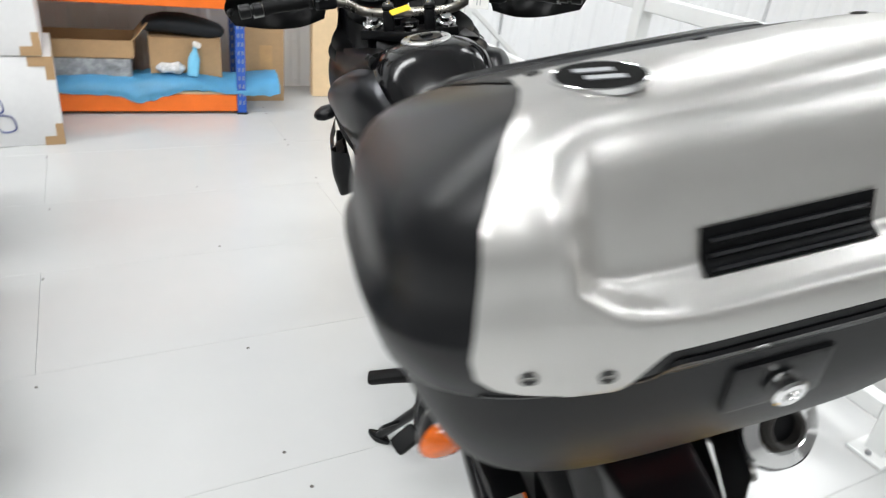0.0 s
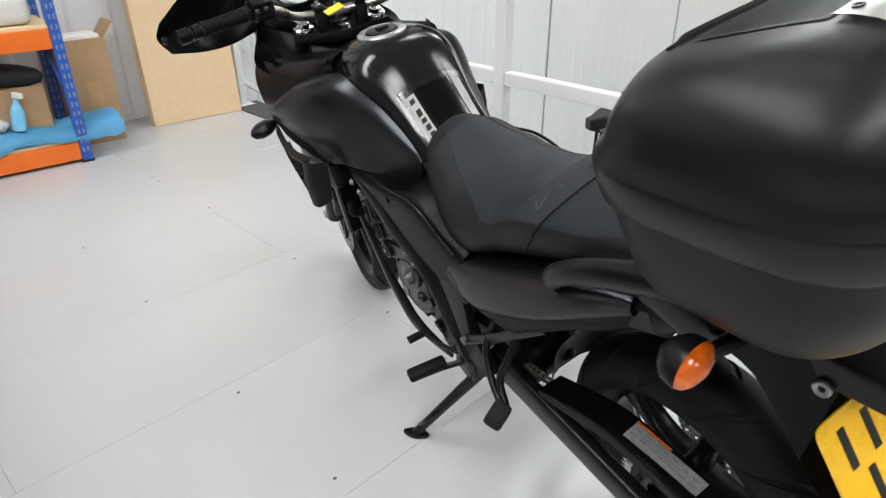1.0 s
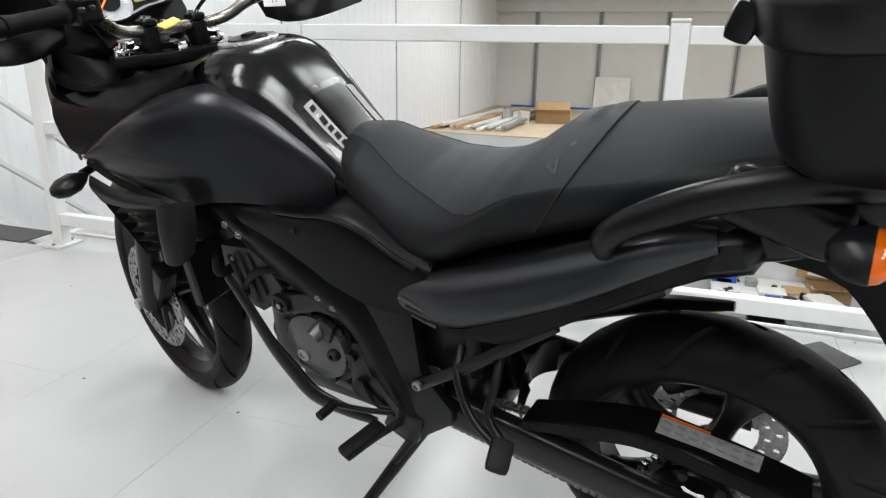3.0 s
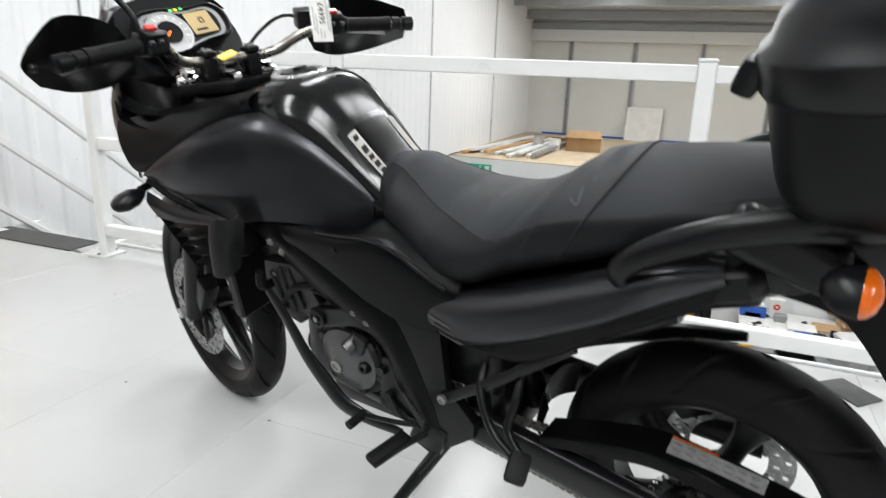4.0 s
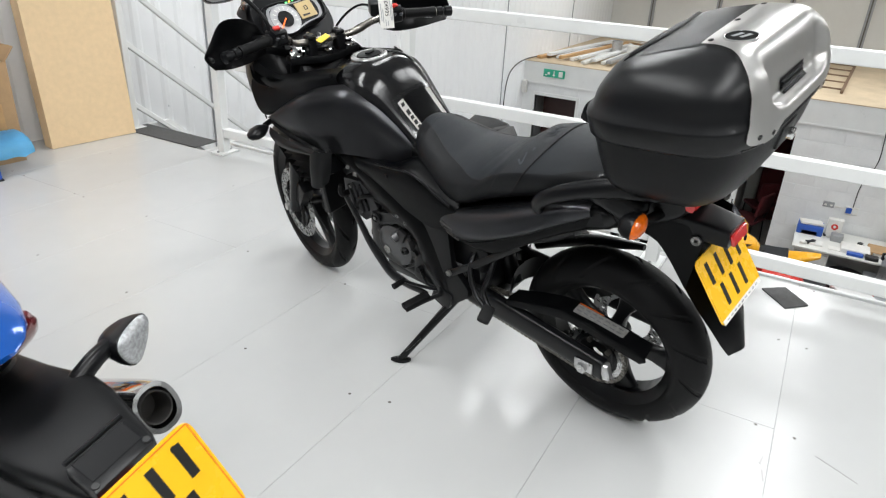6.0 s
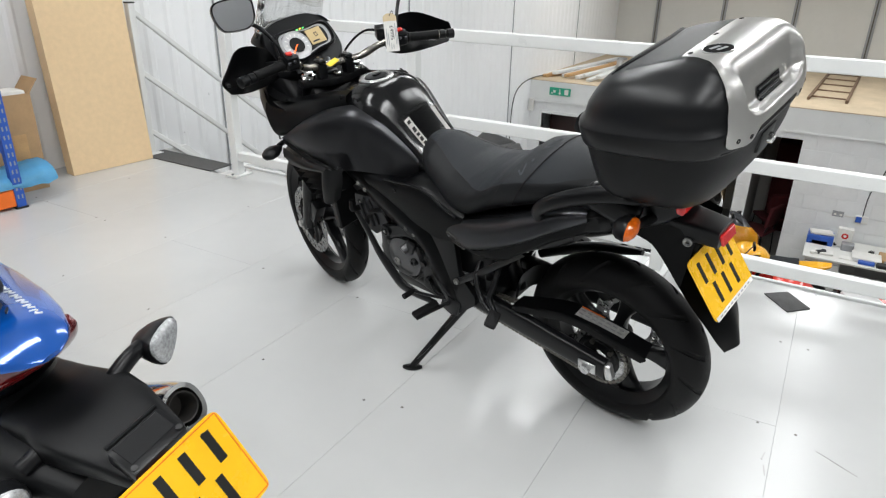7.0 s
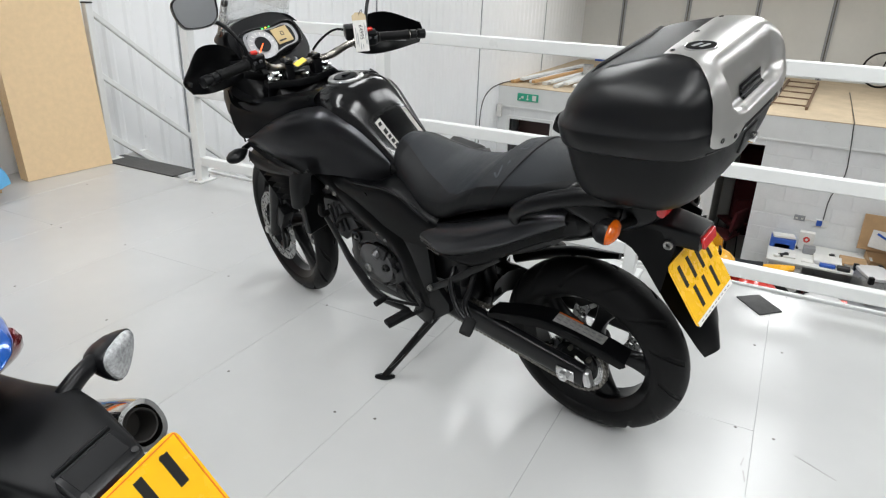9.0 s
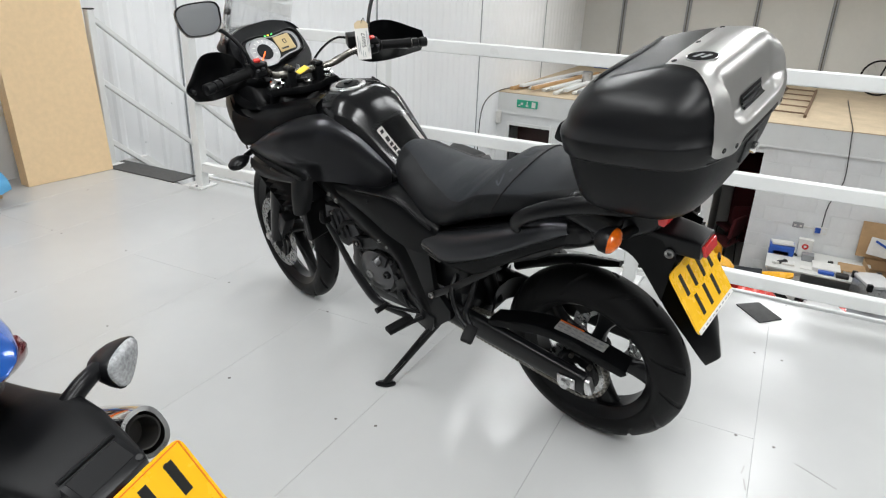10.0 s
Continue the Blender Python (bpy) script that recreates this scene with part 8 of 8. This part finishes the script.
# aluminium panniers on stands
def pannier(x, y, z, rz, group="aluminium panniers"):
    ob = thing("pannier", "aluminium motorcycle pannier with black corners", "pannier", pose(x, y, z, 0, 0, rz), group)
    part("body", box(-0.24, 0.24, -0.17, 0.17, 0, 0.34, 0.03, 2), ALU, ob)
    part("lid", box(-0.245, 0.245, -0.175, 0.175, 0.341, 0.39, 0.02, 2), mat("white_lid", (0.70, 0.70, 0.70), 0.35, 0.3), ob)
    for sx in (-1, 1):
        for sy in (-1, 1):
            part("corner", obox((sx * 0.222, sy * 0.152, 0.35), (0.06, 0.06, 0.10), None, 0.012, 2), SATIN, ob)
    part("latch", box(-0.05, 0.05, -0.195, -0.172, 0.26, 0.37, 0.004), SATIN, ob)
    return ob


st = thing("work_table", "dark steel work table in the hall below", "table", pose(7.85, -1.80, GROUND))
part("top", box(-0.45, 0.45, -0.55, 0.42, 0.52, 0.56, 0.006), STEEL, st, smooth=False)
for sx in (-0.40, 0.40):
    for sy in (-0.50, 0.37):
        part("leg", box(sx - 0.02, sx + 0.02, sy - 0.02, sy + 0.02, 0, 0.52), STEEL, st, smooth=False)
pannier(7.88, -1.75, GROUND + 0.561, 20)
st2 = thing("work_table", "dark steel work table in the hall below", "table", pose(6.15, -1.25, GROUND))
part("top", box(-0.40, 0.40, -0.40, 0.40, 0.66, 0.70, 0.006), STEEL, st2, smooth=False)
for sx in (-0.35, 0.35):
    for sy in (-0.35, 0.35):
        part("leg", box(sx - 0.02, sx + 0.02, sy - 0.02, sy + 0.02, 0, 0.66), STEEL, st2, smooth=False)
pannier(6.20, -1.12, GROUND + 0.701, 25)

# store room: chairs and shelving
def office_chair(m):
    ob = thing("chair", "dark red cloth office chair with black legs", "chair", m, "store room chairs")
    part("seat", box(-0.24, 0.24, -0.23, 0.23, 0.43, 0.49, 0.03, 2), RED, ob)
    part("backrest", obox((0, 0.25, 0.76), (0.44, 0.06, 0.36), pose(0, 0, 0, -8, 0, 0), 0.05, 3), RED, ob)
    for sx in (-0.20, 0.20):
        for sy in (-0.20, 0.20):
            part("leg", tube([(sx, sy, 0.43), (sx * 1.1, sy * 1.1, 0)], 0.012, 8), BLKMET, ob)
        part("back_stay", tube([(sx * 0.8, 0.20, 0.44), (sx * 0.8, 0.26, 0.65)], 0.012, 8), BLKMET, ob)
    return ob


office_chair(pose(9.75, 0.30, GROUND, 0, 0, 160))
office_chair(pose(10.6, 0.15, GROUND, 0, 0, 120))
single("dark_cabinet", box(11.2, 11.9, -0.9, 0.3, GROUND, -1.4, 0.01), RED, "dark red cabinet in the store room", "cabinet")
single("store_shelf", box(10.6, 11.0, 1.0, 1.9, GROUND, -1.9, 0.01), CARD, "brown shelf unit in the next room", "shelf")
for k in range(6):
    b = obox((10.3 + 0.2 * rng.random(), 0.8 + 0.16 * k, -1.82 + 0.02 * k), (0.2, 0.12, 0.14 + 0.1 * rng.random()), None, 0.01)
    single("stored_part", b, rng.choice((INK, STEEL, CARD)), "dark stored workshop part on the shelf", "part", "stored parts")
single("lobby_post", box(9.62, 9.70, 3.38, 3.52, GROUND, -1.6, 0.004), TIMBER, "bare timber upright in the lobby", "post")
# photographer's lamps, black soft boxes on stands
for x, y, rz in ((3.0, 2.02, 30), (3.25, 2.30, 60)):
    sb = thing("softbox_lamp", "black soft box lamp on a tripod stand", "lamp", pose(x, y, GROUND, 0, 0, rz), "soft box lamps")
    b = bmesh.new()
    loft(b, [[(p, yy, 2.87 + q) for p, q in sup(0, 0, w, h, 9, 24)] for yy, w, h in ((-0.22, 0.26, 0.16), (-0.20, 0.26, 0.16), (0.0, 0.14, 0.10), (0.14, 0.05, 0.05), (0.18, 0.04, 0.04))])
    part("hood", b, INK, sb, smooth=False)
    part("front_cloth", box(-0.24, 0.24, -0.226, -0.222, 2.74, 3.00), PAPER, sb, smooth=False)
    part("pole", tube([(0, 0.10, 0.4), (0, 0.10, 2.80)], 0.013, 8), BLKMET, sb)
    for k in range(3):
        a = 2 * math.pi * k / 3
        part("leg", tube([(0, 0.10, 0.65), (0.45 * math.cos(a), 0.10 + 0.45 * math.sin(a), 0.0)], 0.010, 6), BLKMET, sb)

# ---- floor boards and screws, last ----
ROW, LONG = 0.59, 2.36
bm_cache = {}


def board_mesh(w, h):
    key = (round(w, 3), round(h, 3))
    if key not in bm_cache:
        b = box(-w / 2, w / 2, -h / 2, h / 2, -0.004, 0.0, 0.0008)
        me = bpy.data.meshes.new("floor_board")
        b.to_mesh(me)
        b.free()
        me.materials.append(FLOOR)
        bm_cache[key] = me
    return bm_cache[key]


GAP = 0.0007
k0 = -15
for k in range(k0, 5):
    y0, y1 = 1.99 + ROW * k, min(1.99 + ROW * (k + 1), N_WALL)
    y0 = max(y0, SOUTH)
    if y1 <= SOUTH or y0 >= N_WALL:
        continue
    off = 0.20 if k % 2 == 0 else 0.20 + LONG / 2
    right = EDGE if y0 < 3.1 else 1.19
    x = off - LONG * 4
    while x < right:
        a, b = max(x, WEST), min(x + LONG, right)
        x += LONG
        if b - a < 0.05:
            continue
        ob = new("floor_board", board_mesh(b - a - GAP, y1 - y0 - GAP))
        ob.location = ((a + b) / 2, (y0 + y1) / 2, 0)
        ob.parent = floor
rng = random.Random(4)
b = bmesh.new()
for k in range(-6, 4):
    for j in range(-5, 4):
        x, y = -0.38 + 0.585 * j, 1.99 + ROW * k
        for s in (0.05, -0.06):
            if rng.random() < 0.62:
                lathe([(0, 0.0055), (0.0006, 0.0045), (0.0006, 0.0)], (x + rng.uniform(-0.02, 0.02), y + s + rng.uniform(-0.015, 0.015), 0.0), (0, 0, 1), 8, b)
tagged(part("screw", b, SCREW, floor, smooth=False), kind="stuff")

# blocks of the far wall, each a little proud of its joints
block_mesh = {}
for row in range(11):
    z0 = GROUND + 0.225 * row
    z1 = min(z0 + 0.220, DECK_Z - 0.362)
    for y0, y1, base in [(max(a, -3.2), b_, GROUND) for a, b_, t_ in spans] + [(a, b_, t_) for a, b_, t_ in OPENINGS]:
        y = y0 - (0.225 if row % 2 else 0.0)
        while y < y1:
            a, e, lo = max(y, y0) + 0.001, min(y + 0.445, y1) - 0.001, max(z0, base + 0.001)
            y += 0.45
            if e - a < 0.03 or z1 - lo < 0.03:
                continue
            key = (round(e - a, 3), round(z1 - lo, 3))
            if key not in block_mesh:
                ob = part("block", box(-0.004, 0.003, 0, e - a, 0, z1 - lo, 0.003), BLOCK, far, smooth=False)
                block_mesh[key] = ob.data
            else:
                ob = new("block", block_mesh[key])
                ob.parent = far
            ob.location = (FAR_X + 0.002, a, lo)
